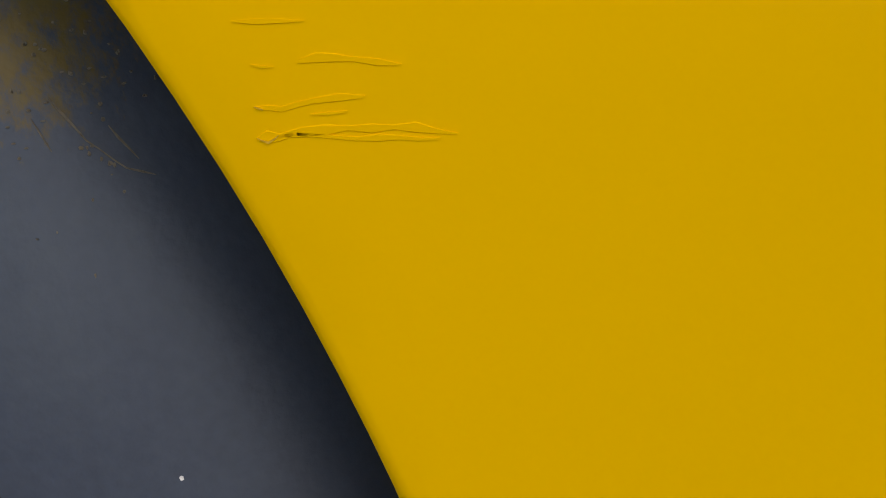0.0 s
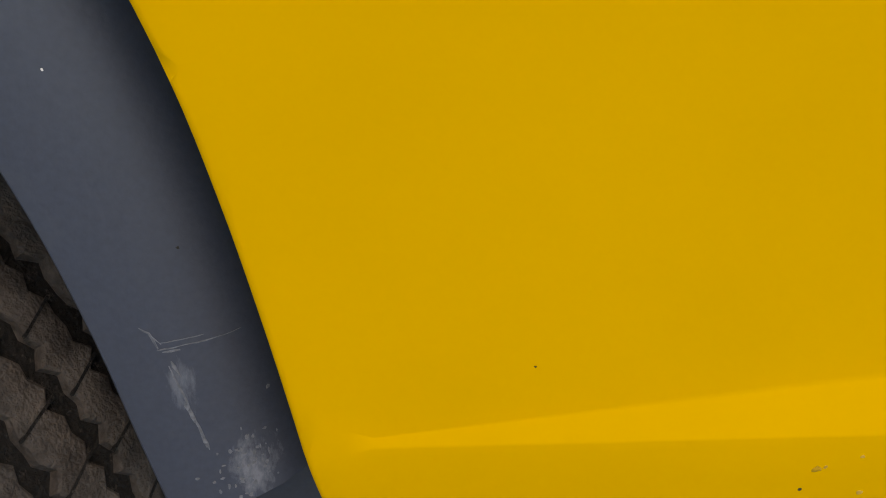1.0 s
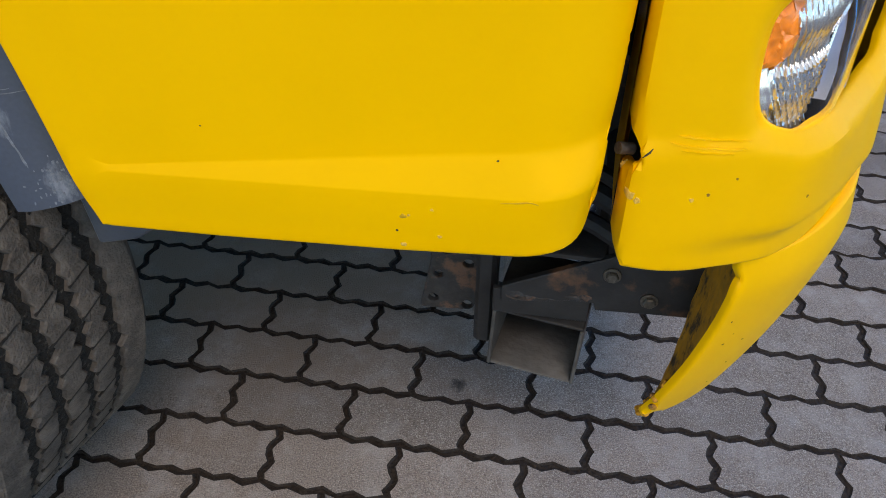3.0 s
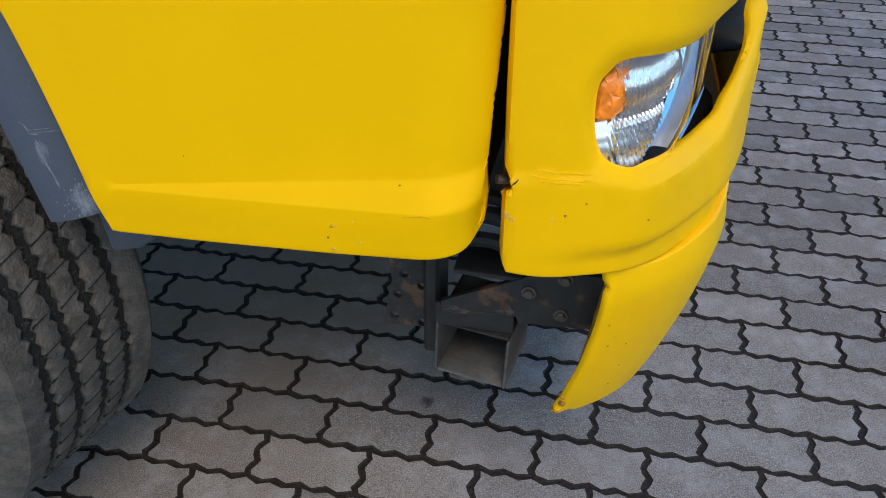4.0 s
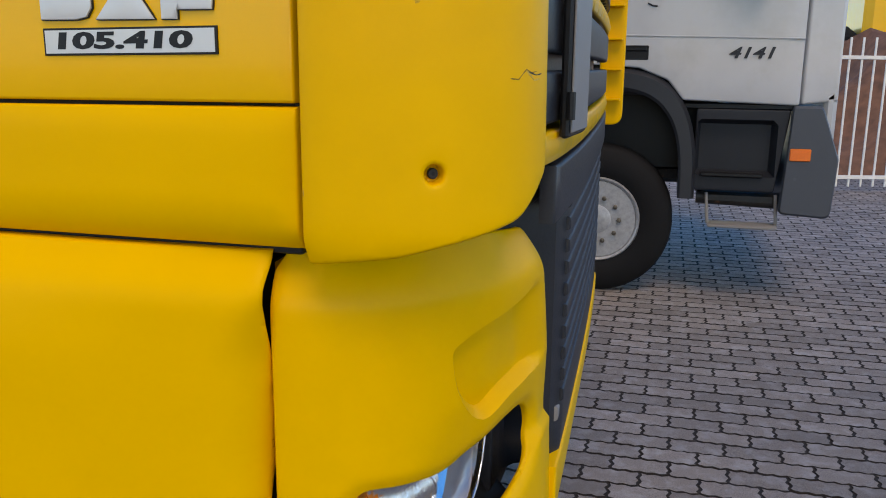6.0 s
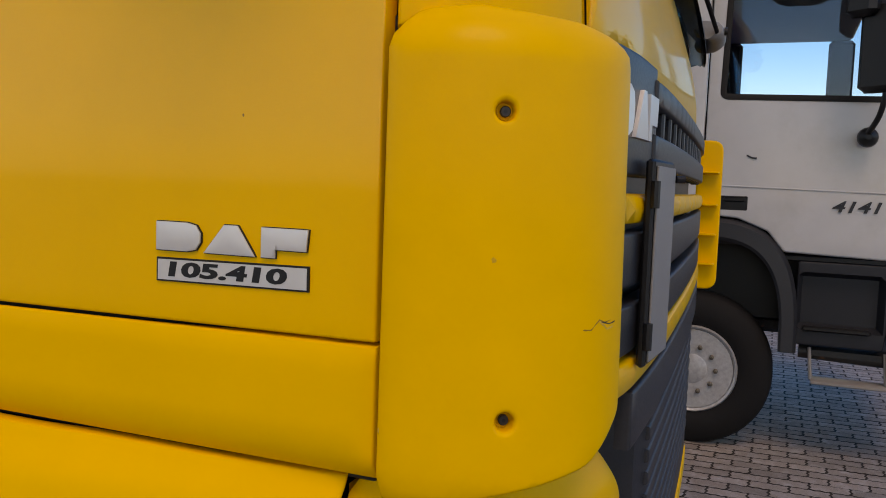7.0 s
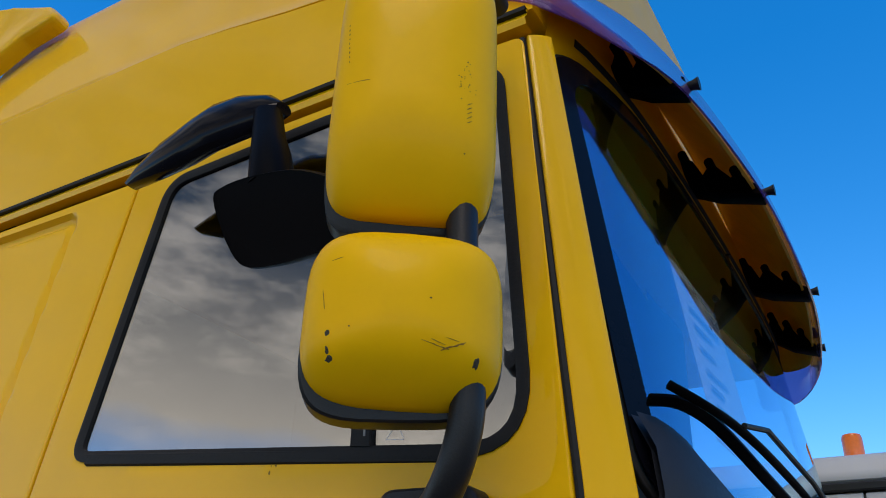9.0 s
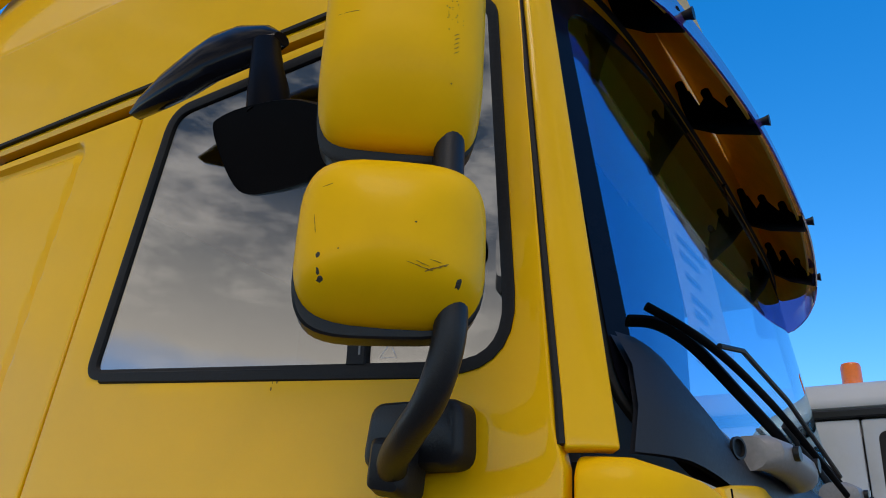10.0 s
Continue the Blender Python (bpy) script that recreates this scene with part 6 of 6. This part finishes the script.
# wheel
prof = [(0.30, -0.12), (0.34, -0.15), (0.42, -0.155), (0.50, -0.14), (0.53, -0.12), (0.545, -0.10), (0.545, 0.10), (0.50, 0.14), (0.30, 0.12)]
wwh = wp("front_wheel", oriented(lathe(prof, 56), Matrix.Translation((WC[0], WY + 0.20, 0.545))), "tyre_dark", label="black truck tyre on a grey steel rim")
part("rim", oriented(lathe([(0.02, 0.06), (0.315, 0.06), (0.315, -0.135), (0.305, -0.15), (0.29, -0.14), (0.275, -0.09), (0.262, -0.065), (0.245, -0.085), (0.19, -0.098), (0.145, -0.100), (0.115, -0.13), (0.10, -0.14), (0.02, -0.142)], 40), Matrix.Translation((WC[0], WY + 0.20, 0.545))), "rim", wwh)
part("rim_disc", oriented(lathe([(0.285, -0.136), (0.270, -0.128), (0.255, -0.125), (0.19, -0.127), (0.145, -0.128), (0.10, -0.132)], 40), Matrix.Translation((WC[0], WY + 0.20, 0.545))), "rim", wwh)
for k in range(10):
    a = 2 * math.pi * k / 10
    part("wheel_nut", oriented(lathe([(0.018, 0.0), (0.018, -0.03), (0.01, -0.035)], 6), Matrix.Translation((WC[0] + 0.165 * math.cos(a), WY + 0.074, 0.545 + 0.165 * math.sin(a)))), "bolt", wwh)
for k in range(10):
    a = 2 * math.pi * (k + 0.5) / 10
    part("rim_hole", oriented(lathe([(0.026, -0.002), (0.026, -0.004)], 12), Matrix.Translation((WC[0] + 0.215 * math.cos(a), WY + 0.0745, 0.545 + 0.215 * math.sin(a)))), "trim", wwh)
wp("chassis", box((-4.0, WY + 0.75, 0.75), (1.9, WY + 1.75, 1.1), 0.03), "steel")
wp("wheel_house", box((-0.35, WY + 0.36, 0.9), (1.25, WY + 0.40, 1.6), 0.02), "trim")

wt.location, wt.scale = (0.4 * 0.96 - 0.462, 6.2 - 0.06, 0.0), (0.96, 1.0, 0.965)


# ---- yard: fence, soil mound, excavator ----
FENCE = [(2.0, 10.93), (10.0, 13.2)]
fence = thing("fence", "white steel bar fence at the yard's edge", "fence", at=(2.0, 10.93, 0))


def fp(k):
    return FENCE[0][0] + (FENCE[1][0] - FENCE[0][0]) * k, FENCE[0][1] + (FENCE[1][1] - FENCE[0][1]) * k


turn_f = math.degrees(math.atan2(FENCE[1][1] - FENCE[0][1], FENCE[1][0] - FENCE[0][0]))
len_f = math.hypot(FENCE[1][0] - FENCE[0][0], FENCE[1][1] - FENCE[0][1])
fence.rotation_euler = (0, 0, radians(turn_f))
bar = box((-0.012, -0.012, 0.06), (0.012, 0.012, 2.0), 0.003)
first = part("bar", bar, "fence", fence)
for k in range(1, int(len_f / 0.165)):
    o = first.copy()
    scene.collection.objects.link(o)
    o.location = (0.165 * k, 0, 0)
for z in (0.16, 1.72):
    part("rail", box((-0.1, -0.02, z), (len_f, 0.02, z + 0.05), 0.005), "fence", fence)
for k in range(4):
    part("post", box((-0.03 + k * 2.6, -0.03, 0.0), (0.03 + k * 2.6, 0.03, 2.05), 0.005), "fence", fence)

bm = bmesh.new()
rng = np.random.default_rng(4)
rows = []
for i in range(26):
    row = []
    for j in range(40):
        x, y = 2.0 + j * 0.3, 13.2 + i * 0.3
        h = 3.4 * max(0, 1 - ((x - 6.5) / 5.5) ** 2) * math.sin(math.pi * i / 25) ** 0.7
        row.append((x, y, h * (0.75 + 0.5 * noise.noise(Vector((x * 0.9, y * 0.9, 0)))) - 0.02))
    rows.append(row)
quad_skin(bm, rows)
tagged(finish(bm, "soil_mound", "soil"), "mound of reddish brown soil behind the fence", "soil")
exc = thing("excavator", "yellow excavator behind the soil mound", "excavator", at=(5.0, 17.5, 0))
part("cab_body", box((-1.2, -1.0, 0.02), (1.4, 1.2, 3.2), 0.15), "paint", exc)
part("boom", tube([(1.2, -0.4, 2.2), (2.6, -0.8, 3.6), (4.2, -1.0, 3.0)], [0.25, 0.3, 0.2], 8), "paint", exc)
part("counterweight", box((-2.2, -1.0, 1.0), (-1.2, 1.2, 2.4), 0.2), "tyre_dark", exc)

# ---- ground and paving ----
bm = bmesh.new()
g = [bm.verts.new(p) for p in ((-400, -400, -0.022), (400, -400, -0.022), (400, 400, -0.022), (-400, 400, -0.022))]
bm.faces.new(g)
ground = tagged(finish(bm, "ground", "ground"), "grey concrete yard round the paving", "ground", kind="structure")

PL, PW, TURN = 0.2275, 0.11985, 0.21
ORIGIN = (-0.6953, 0.3678)
paving = thing("pavement", "worn grey-brown interlocking concrete paving blocks", "pavement", kind="structure", at=(ORIGIN[0], ORIGIN[1], 0))
paving.rotation_euler = (0, 0, radians(TURN))


def stone_loop(ins, worn=None):
    """Outline of a block with toothed sides that fit their neighbours."""
    hl, hw = PL / 2 - 0.0046 - ins, PW / 2 - 0.0044 - ins
    zig = lambda t: 0.0056 * (abs((t / 0.028125) % 2 - 1) * 2 - 1)
    zag = lambda t: 0.0062 * (abs((t / 0.028 + 0.5) % 2 - 1) * 2 - 1)
    xs = np.linspace(-hl, hl, 9)
    ys = np.linspace(-hw, hw, 9)
    loop = [(x, -hw + zig(x)) for x in xs] + [(hl + zag(y), y) for y in ys[1:-1]]
    loop += [(x, hw + zig(x)) for x in xs[::-1]] + [(-hl + zag(y), y) for y in ys[::-1][1:-1]]
    if worn:
        loop = [(u + a, v + b) for (u, v), (a, b) in zip(loop, worn)]
    return loop


def worn_edge(r):
    return [(r.uniform(-0.0016, 0.0016), r.uniform(-0.0016, 0.0016)) for _ in range(32)]


def stone_bm(worn):
    bm = bmesh.new()
    rings = [[(u, v, z) for u, v in stone_loop(i, worn)] for i, z in ((0.0, -0.03), (0.0, -0.0025), (0.0028, 0.0))]
    vs = quad_skin(bm, rings, closed=True)
    bm.faces.new(vs[-1])
    return bm


rng = random.Random(7)
stones = []
for k in range(8):
    proto = stone_bm(worn_edge(rng))
    stone_mesh = bpy.data.meshes.new("paving_block")
    bmesh.ops.recalc_face_normals(proto, faces=proto.faces)
    proto.to_mesh(stone_mesh)
    proto.free()
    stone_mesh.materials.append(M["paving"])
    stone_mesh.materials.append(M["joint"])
    for f in stone_mesh.polygons:          # earth clings to the sides
        f.material_index = 0 if len(f.vertices) > 4 else 1
    stones.append(stone_mesh)
rest_v, rest_f = [], []
ring_n = len(stone_loop(0))
near_box = (-0.72, 1.15, -0.12, 1.42)        # stretch in front of the wheel and under the bumper
count = 0
ct, st = math.cos(radians(TURN)), math.sin(radians(TURN))
for j in range(-24, 104):
    for i in range(-12, 42):
        u, v = (i + (0.5 if j % 2 else 0.0) + 0.5) * PL + (0.082 if j > 11 else 0.0), j * PW      # the bond breaks after a relaid row
        x, y = ORIGIN[0] + u * ct - v * st, ORIGIN[1] + u * st + v * ct
        dz, tx, ty = rng.uniform(-0.0018, 0.0012), rng.uniform(-0.008, 0.008), rng.uniform(-0.012, 0.012)
        if near_box[0] < x < near_box[1] and near_box[2] < y < near_box[3] and count < 300:
            o = new("paving_block", stones[rng.randrange(8)])
            o.parent = paving
            o.location, o.rotation_euler = (u, v, dz), (ty, -tx, 0)
            count += 1
            continue
        s = len(rest_v)
        worn = worn_edge(rng)
        for ins, z in ((0.0, -0.03), (0.0, -0.0025), (0.0028, 0.0)):
            rest_v += [(u + a, v + b, z + dz + tx * a + ty * b) for a, b in stone_loop(ins, worn)]
        for r in range(2):
            for k in range(ring_n):
                q = (k + 1) % ring_n
                rest_f.append((s + r * ring_n + k, s + r * ring_n + q, s + (r + 1) * ring_n + q, s + (r + 1) * ring_n + k))
        rest_f.append(tuple(s + 2 * ring_n + k for k in range(ring_n)))
me = bpy.data.meshes.new("paving_field")
me.from_pydata(rest_v, [], rest_f)
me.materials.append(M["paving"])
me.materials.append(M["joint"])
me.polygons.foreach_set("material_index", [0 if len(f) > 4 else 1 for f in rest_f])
bm = bmesh.new()
bm.faces.new([bm.verts.new(p) for p in ((-2.66, -2.75, -0.0045), (9.3, -2.75, -0.0045), (9.3, 12.5, -0.0045), (-2.66, 12.5, -0.0045))])
part("joint_bed", bm, "joint", paving, "dark soil in the joints")
rest = new("paving_field", me)
rest.parent = paving
tagged(rest, kind="stuff")


# ---- badge, handle and wear ----
plate_b = part("badge_plate", slab([(-0.3515, 1.5885), (-0.1035, 1.5915), (-0.1035, 1.6255), (-0.3515, 1.6225)], lambda u, v, w: (u, -0.003 - w, v), 0.004, 0.0008), "trim", door, "silver badge plate with black figures")
part("badge_face", slab([(-0.3485, 1.5912), (-0.1065, 1.5942), (-0.1065, 1.6228), (-0.3485, 1.6198)], lambda u, v, w: (u, -0.0038 - w, v), 0.002), "silver", plate_b)
words("105.410", 0.0275, Matrix.Translation((-0.3400, -0.0040, 1.5975)) @ pose(0, 0, 0, 90, -0.7, 0), "trim", plate_b, "badge_number", 0.0006, 0.08, 2.28, 0.0011)
BADGE_D = [(0, 0), (0.7, 0), (0.90, 0.08), (1, 0.35), (1, 0.65), (0.90, 0.92), (0.7, 1), (0, 1)]


def badge_shape(loop, x0, x1, hole=None):
    def place(u, v, w):
        return x0 + (x1 - x0) * u, -0.0055 - w, 1.633 + 0.040 * v
    lp = [place(u, v, 0) for u, v in loop]
    flat = [(p[0], p[2]) for p in lp]
    holes = [[(place(u, v, 0)[0], place(u, v, 0)[2]) for u, v in hole]] if hole else []
    ob = part("badge_shape", sheet(flat, lambda x, z: (x, -0.0055, z), holes=holes, step=0.02, edge=0.0008, thick=0.003, fine=0.006), "silver", door, "silver badge shape")
    rim = list(map(tuple, inset(ccw(dense(flat, 0.006)), -0.0012)))
    part("badge_rim", sheet(rim, lambda x, z: (x, -0.003, z), holes=holes, step=0.02, edge=0.0, thick=0.004, fine=0.008), "trim", ob)


badge_shape(BADGE_D, -0.351, -0.276)
badge_shape([(0, 0), (0.40, 1), (0.66, 1), (1.0, 0)], -0.270, -0.187)
badge_shape([(0, 0), (0.30, 0), (0.30, 0.28), (0.96, 0.28), (1, 1), (0, 1)], -0.177, -0.105)

# door handle in its recess
handle_loop = rounded([(-1.13, 1.545), (-0.885, 1.545), (-0.885, 1.655), (-1.13, 1.655)], 0.018)
recess = part("handle_recess", slab(handle_loop, lambda u, v, w: (u, -0.001 - w, v), 0.01, 0.002), "trim", door, "black door handle recess")
part("handle_grip", box((-1.11, -0.014, 1.61), (-0.90, -0.001, 1.642), 0.005), "gloss_black", recess)

# scratches and chips on the side panel
for pts, w in (([(-0.653, 1.181), (-0.638, 1.181)], 0.0012), ([(-0.650, 1.172), (-0.645, 1.1715)], 0.0012), ([(-0.640, 1.173), (-0.628, 1.1735), (-0.618, 1.172)], 0.0020), ([(-0.650, 1.163), (-0.644, 1.1625), (-0.637, 1.1645), (-0.626, 1.165)], 0.0016), ([(-0.638, 1.1615), (-0.630, 1.162)], 0.0012), ([(-0.650, 1.156), (-0.645, 1.157), (-0.635, 1.158), (-0.620, 1.1585), (-0.606, 1.157)], 0.0022), ([(-0.648, 1.1555), (-0.642, 1.157), (-0.628, 1.156), (-0.610, 1.1555)], 0.0016)):
    scratch(low_panel, [(x, -0.045, z) for x, z in pts], w, "panel", lift=0.00022, name="paint_ripple")
for pts in ([(-0.650, 1.1562), (-0.6475, 1.1553), (-0.645, 1.157)], [(-0.650, 1.1632), (-0.648, 1.1625)]):
    scratch(low_panel, [(x, -0.045, z) for x, z in pts], 0.0007, "smudge")
for x, z, r, mat in ((-0.438, 0.8775, 0.0009, "scuff"), (-0.182, 0.858, 0.0012, "scuff"), (-0.262, 0.803, 0.0036, "smudge"), (-0.236, 0.8125, 0.0020, "primer"), (-0.257, 0.8045, 0.0016, "primer"), (-0.268, 0.785, 0.0015, "scuff"), (-0.229, 0.781, 0.0022, "primer"), (-0.262, 0.768, 0.003, "primer"), (-0.31, 0.752, 0.002, "primer")):
    chip(low_panel, (x, -0.03, z), r, r * 0.9, mat, lift=0.0002)
scratch(low_panel, [(-0.176, -0.03, 0.826), (-0.15, -0.03, 0.829), (-0.143, -0.03, 0.826)], 0.0016, "smudge")
scratch(low_panel, [(-0.29, -0.03, 0.745), (-0.265, -0.03, 0.747)], 0.004, "primer")
chip(door, (-0.212, 0, 1.821), 0.0016, 0.0022, "stain_brown")

# scrapes on the wheel arch
for pts, w in (([(-0.666, 0.888), (-0.661, 0.884), (-0.657, 0.873)], 0.0016), ([(-0.662, 0.885), (-0.655, 0.876)], 0.0012), ([(-0.658, 0.872), (-0.640, 0.874), (-0.613, 0.875)], 0.0010), ([(-0.655, 0.8705), (-0.645, 0.871)], 0.0018), ([(-0.656, 0.877), (-0.632, 0.8785)], 0.0008), ([(-0.653, 0.861), (-0.648, 0.843), (-0.642, 0.819), (-0.636, 0.796)], 0.0015), ([(-0.651, 0.864), (-0.647, 0.852)], 0.0024), ([(-0.647, 0.835), (-0.643, 0.818)], 0.0022), ([(-0.6405, 0.812), (-0.6375, 0.798)], 0.0020)):
    scratch(arch, [(x, 0, z) for x, z in pts], w, "pale", name="scrape")
for k in range(60):
    x, z = -0.615 + wear.gauss(0, 0.011), 0.775 + wear.gauss(0, 0.020)
    chip(arch, (x, 0, z), wear.uniform(0.0005, 0.0018), wear.uniform(0.0006, 0.0024), "pale", name="scrape", n=8)
for k in range(70):
    x, z = -0.712 + wear.gauss(0, 0.012), 1.158 + wear.gauss(0, 0.018)
    chip(arch, (x, 0, z), wear.uniform(0.0003, 0.0009), wear.uniform(0.0003, 0.0009), "dried_mud", name="mud_spot", n=7)
for pts in ([(-0.716, 1.155), (-0.708, 1.143), (-0.699, 1.134), (-0.692, 1.131)], [(-0.720, 1.150), (-0.716, 1.141)], [(-0.703, 1.146), (-0.696, 1.136)]):
    scratch(arch, [(x, 0, z) for x, z in pts], 0.0007, "dried_mud", name="mud_streak")
chip(arch, (-0.691, 0, 1.038), 0.0007, 0.0008, "paper", name="scrape")
chip(arch, (-0.640, 0, 0.935), 0.0011, 0.0011, "scuff", name="scrape")
scratch(arch, [(-0.614, 0, 0.742), (-0.604, 0, 0.744)], 0.002, "satin", name="paint_streak")

# torn edge of the bumper corner
tear = [BUMP.at(s) + (z,) for s, z in ((0.010, 0.844), (0.018, 0.848), (0.026, 0.858))]
scratch(corner, tear, 0.0022, "scuff", (0.1, 1, 0), "crack")
for s0, z0, s1, z1, w in ((0.046, 0.872, 0.115, 0.862, 0.0022), (0.040, 0.864, 0.112, 0.856, 0.0022), (0.05, 0.859, 0.10, 0.853, 0.0014)):
    scratch(corner, [BUMP.at(s0 + (s1 - s0) * k) + (z0 + (z1 - z0) * k,) for k in (0, 0.33, 0.66, 1)], w, "satin", (0.1, 1, 0), "crease_scrape", lift=0.0009)
for s, z, r in ((0.012, 0.806, 0.006), (0.020, 0.802, 0.004), (0.07, 0.805, 0.0025), (0.11, 0.825, 0.0015), (0.085, 0.81, 0.002), (0.20, 0.79, 0.002)):
    chip(corner, BUMP.at(s) + (z,), r, r, "primer" if r > 0.0024 else "stain_brown", (0.1, 1, 0))
part("torn_clip", tube([(-0.078, 0.050, 0.842), (-0.064, 0.058, 0.838)], 0.006, 10), "bolt", corner)
part("torn_fibre", oriented(box((-0.007, -0.004, -0.005), (0.007, 0.004, 0.005), 0.003), Matrix.Translation((-0.066, 0.056, 0.820)) @ pose(0, 0, 0, 0, 30, 0)), "primer", corner, "pale torn fibre")

# corner cap: crack, smudge
toward_c = (-0.7, 0.7, 0)
scratch(cap, [(0.232, 0.08, 1.566), (0.252, 0.08, 1.565), (0.262, 0.09, 1.577), (0.268, 0.10, 1.573), (0.274, 0.11, 1.575)], 0.0016, "stain_brown", toward_c, "crack")
scratch(cap, [(0.262, 0.09, 1.575), (0.270, 0.105, 1.564), (0.275, 0.12, 1.566)], 0.003, "primer", toward_c, "crack")
scratch(cap, [(0.262, 0.095, 1.574), (0.271, 0.11, 1.570), (0.276, 0.125, 1.572)], 0.002, "scuff", toward_c, "crack")
chip(cap, (0.145, 0, 1.651), 0.0035, 0.004, "smudge", toward_c, "smudge")
chip(cap, (0.012, -0.02, 1.43), 0.0015, 0.004, "primer", (0, 1, 0))

# mirror shells
toward_m = (-0.52, 0.80, 0.3)
for x, y, z, a, b in ((-0.187, -0.369, 2.42, 0.004, 0.006), (-0.186, -0.367, 2.398, 0.003, 0.006), (-0.183, -0.366, 2.386, 0.006, 0.005), (-0.034, -0.257, 2.393, 0.005, 0.008), (-0.083, -0.293, 2.476, 0.0018, 0.0015), (-0.164, -0.353, 2.43, 0.0015, 0.0012)):
    chip(low_m, (x, y, z), a, b, "scuff", toward_m)
for p, q, w in (((-0.091, -0.299, 2.419), (-0.062, -0.278, 2.408), 0.0014), ((-0.071, -0.284, 2.407), (-0.045, -0.266, 2.419), 0.0026), ((-0.081, -0.292, 2.421), (-0.066, -0.281, 2.414), 0.0012), ((-0.196, -0.376, 2.480), (-0.192, -0.373, 2.452), 0.0012), ((-0.190, -0.371, 2.522), (-0.178, -0.362, 2.528), 0.0012), ((-0.066, -0.281, 2.424), (-0.052, -0.271, 2.420), 0.0010)):
    scratch(low_m, [p, q], w, "stain_brown", toward_m)
for k in range(9):
    f = k / 8
    chip(top_m, (-0.205 + 0.005 * f, -0.373 + 0.004 * f, 2.936 - 0.074 * f), 0.0008, 0.0028, "scuff", toward_m, n=6)
for k in range(5):
    z = 2.797 - 0.008 * k
    scratch(top_m, [(-0.055, -0.263, z - 0.002), (-0.049, -0.259, z + 0.003)], 0.0016, "scuff", toward_m)
for k in range(26):
    chip(top_m, (-0.058 + wear.gauss(0, 0.010), -0.266, 2.838 + wear.gauss(0, 0.020)), wear.uniform(0.0004, 0.0013), wear.uniform(0.0004, 0.0016), "scuff", toward_m, n=6)
scratch(top_m, [(-0.2, -0.369, 2.819), (-0.172, -0.349, 2.826)], 0.0011, "stain_brown", toward_m)
chip(top_m, (-0.056, -0.264, 2.713), 0.0014, 0.0014, "scuff", toward_m)

# door foot marks and a triangle outline stuck on the glass
for x, z, r in ((-0.600, 2.366, 0.003), (-0.587, 2.380, 0.004), (-0.598, 2.378, 0.002)):
    chip(door, (x, 0, z), r * 0.7, r * 1.5, "stain_brown")
tri = [(-0.358, 2.402), (-0.322, 2.399), (-0.339, 2.428)]
for a, b in zip(tri, tri[1:] + tri[:1]):
    scratch(pane, [(a[0], 0.02, a[1]), (b[0], 0.02, b[1])], 0.0013, "paper", name="triangle_sticker")

# rust on the bracket
part("bracket_hole", slab(ring2((0.085, 0.535), 0.020, 16), lambda u, v, w: (u, 0.2195 - w, v), 0.003, 0.001), "deep_black", rail)
for x, z, a, b in ((-0.165, 0.487, 0.018, 0.009), (-0.150, 0.484, 0.020, 0.006), (-0.085, 0.493, 0.018, 0.006), (-0.120, 0.486, 0.014, 0.003), (-0.072, 0.496, 0.010, 0.008)):
    chip(rail, (x, 0.22, z), a, b, "rust", name="rust_patch", n=13)
for k in range(6):
    s, z = LB0 + wear.uniform(0.03, 0.12), wear.uniform(0.42, 0.66)
    chip(spoiler, BUMP.at(s, -0.05) + (z,), wear.uniform(0.0008, 0.002), wear.uniform(0.0008, 0.002), "stain_brown", (0.3, 1, 0), n=8)
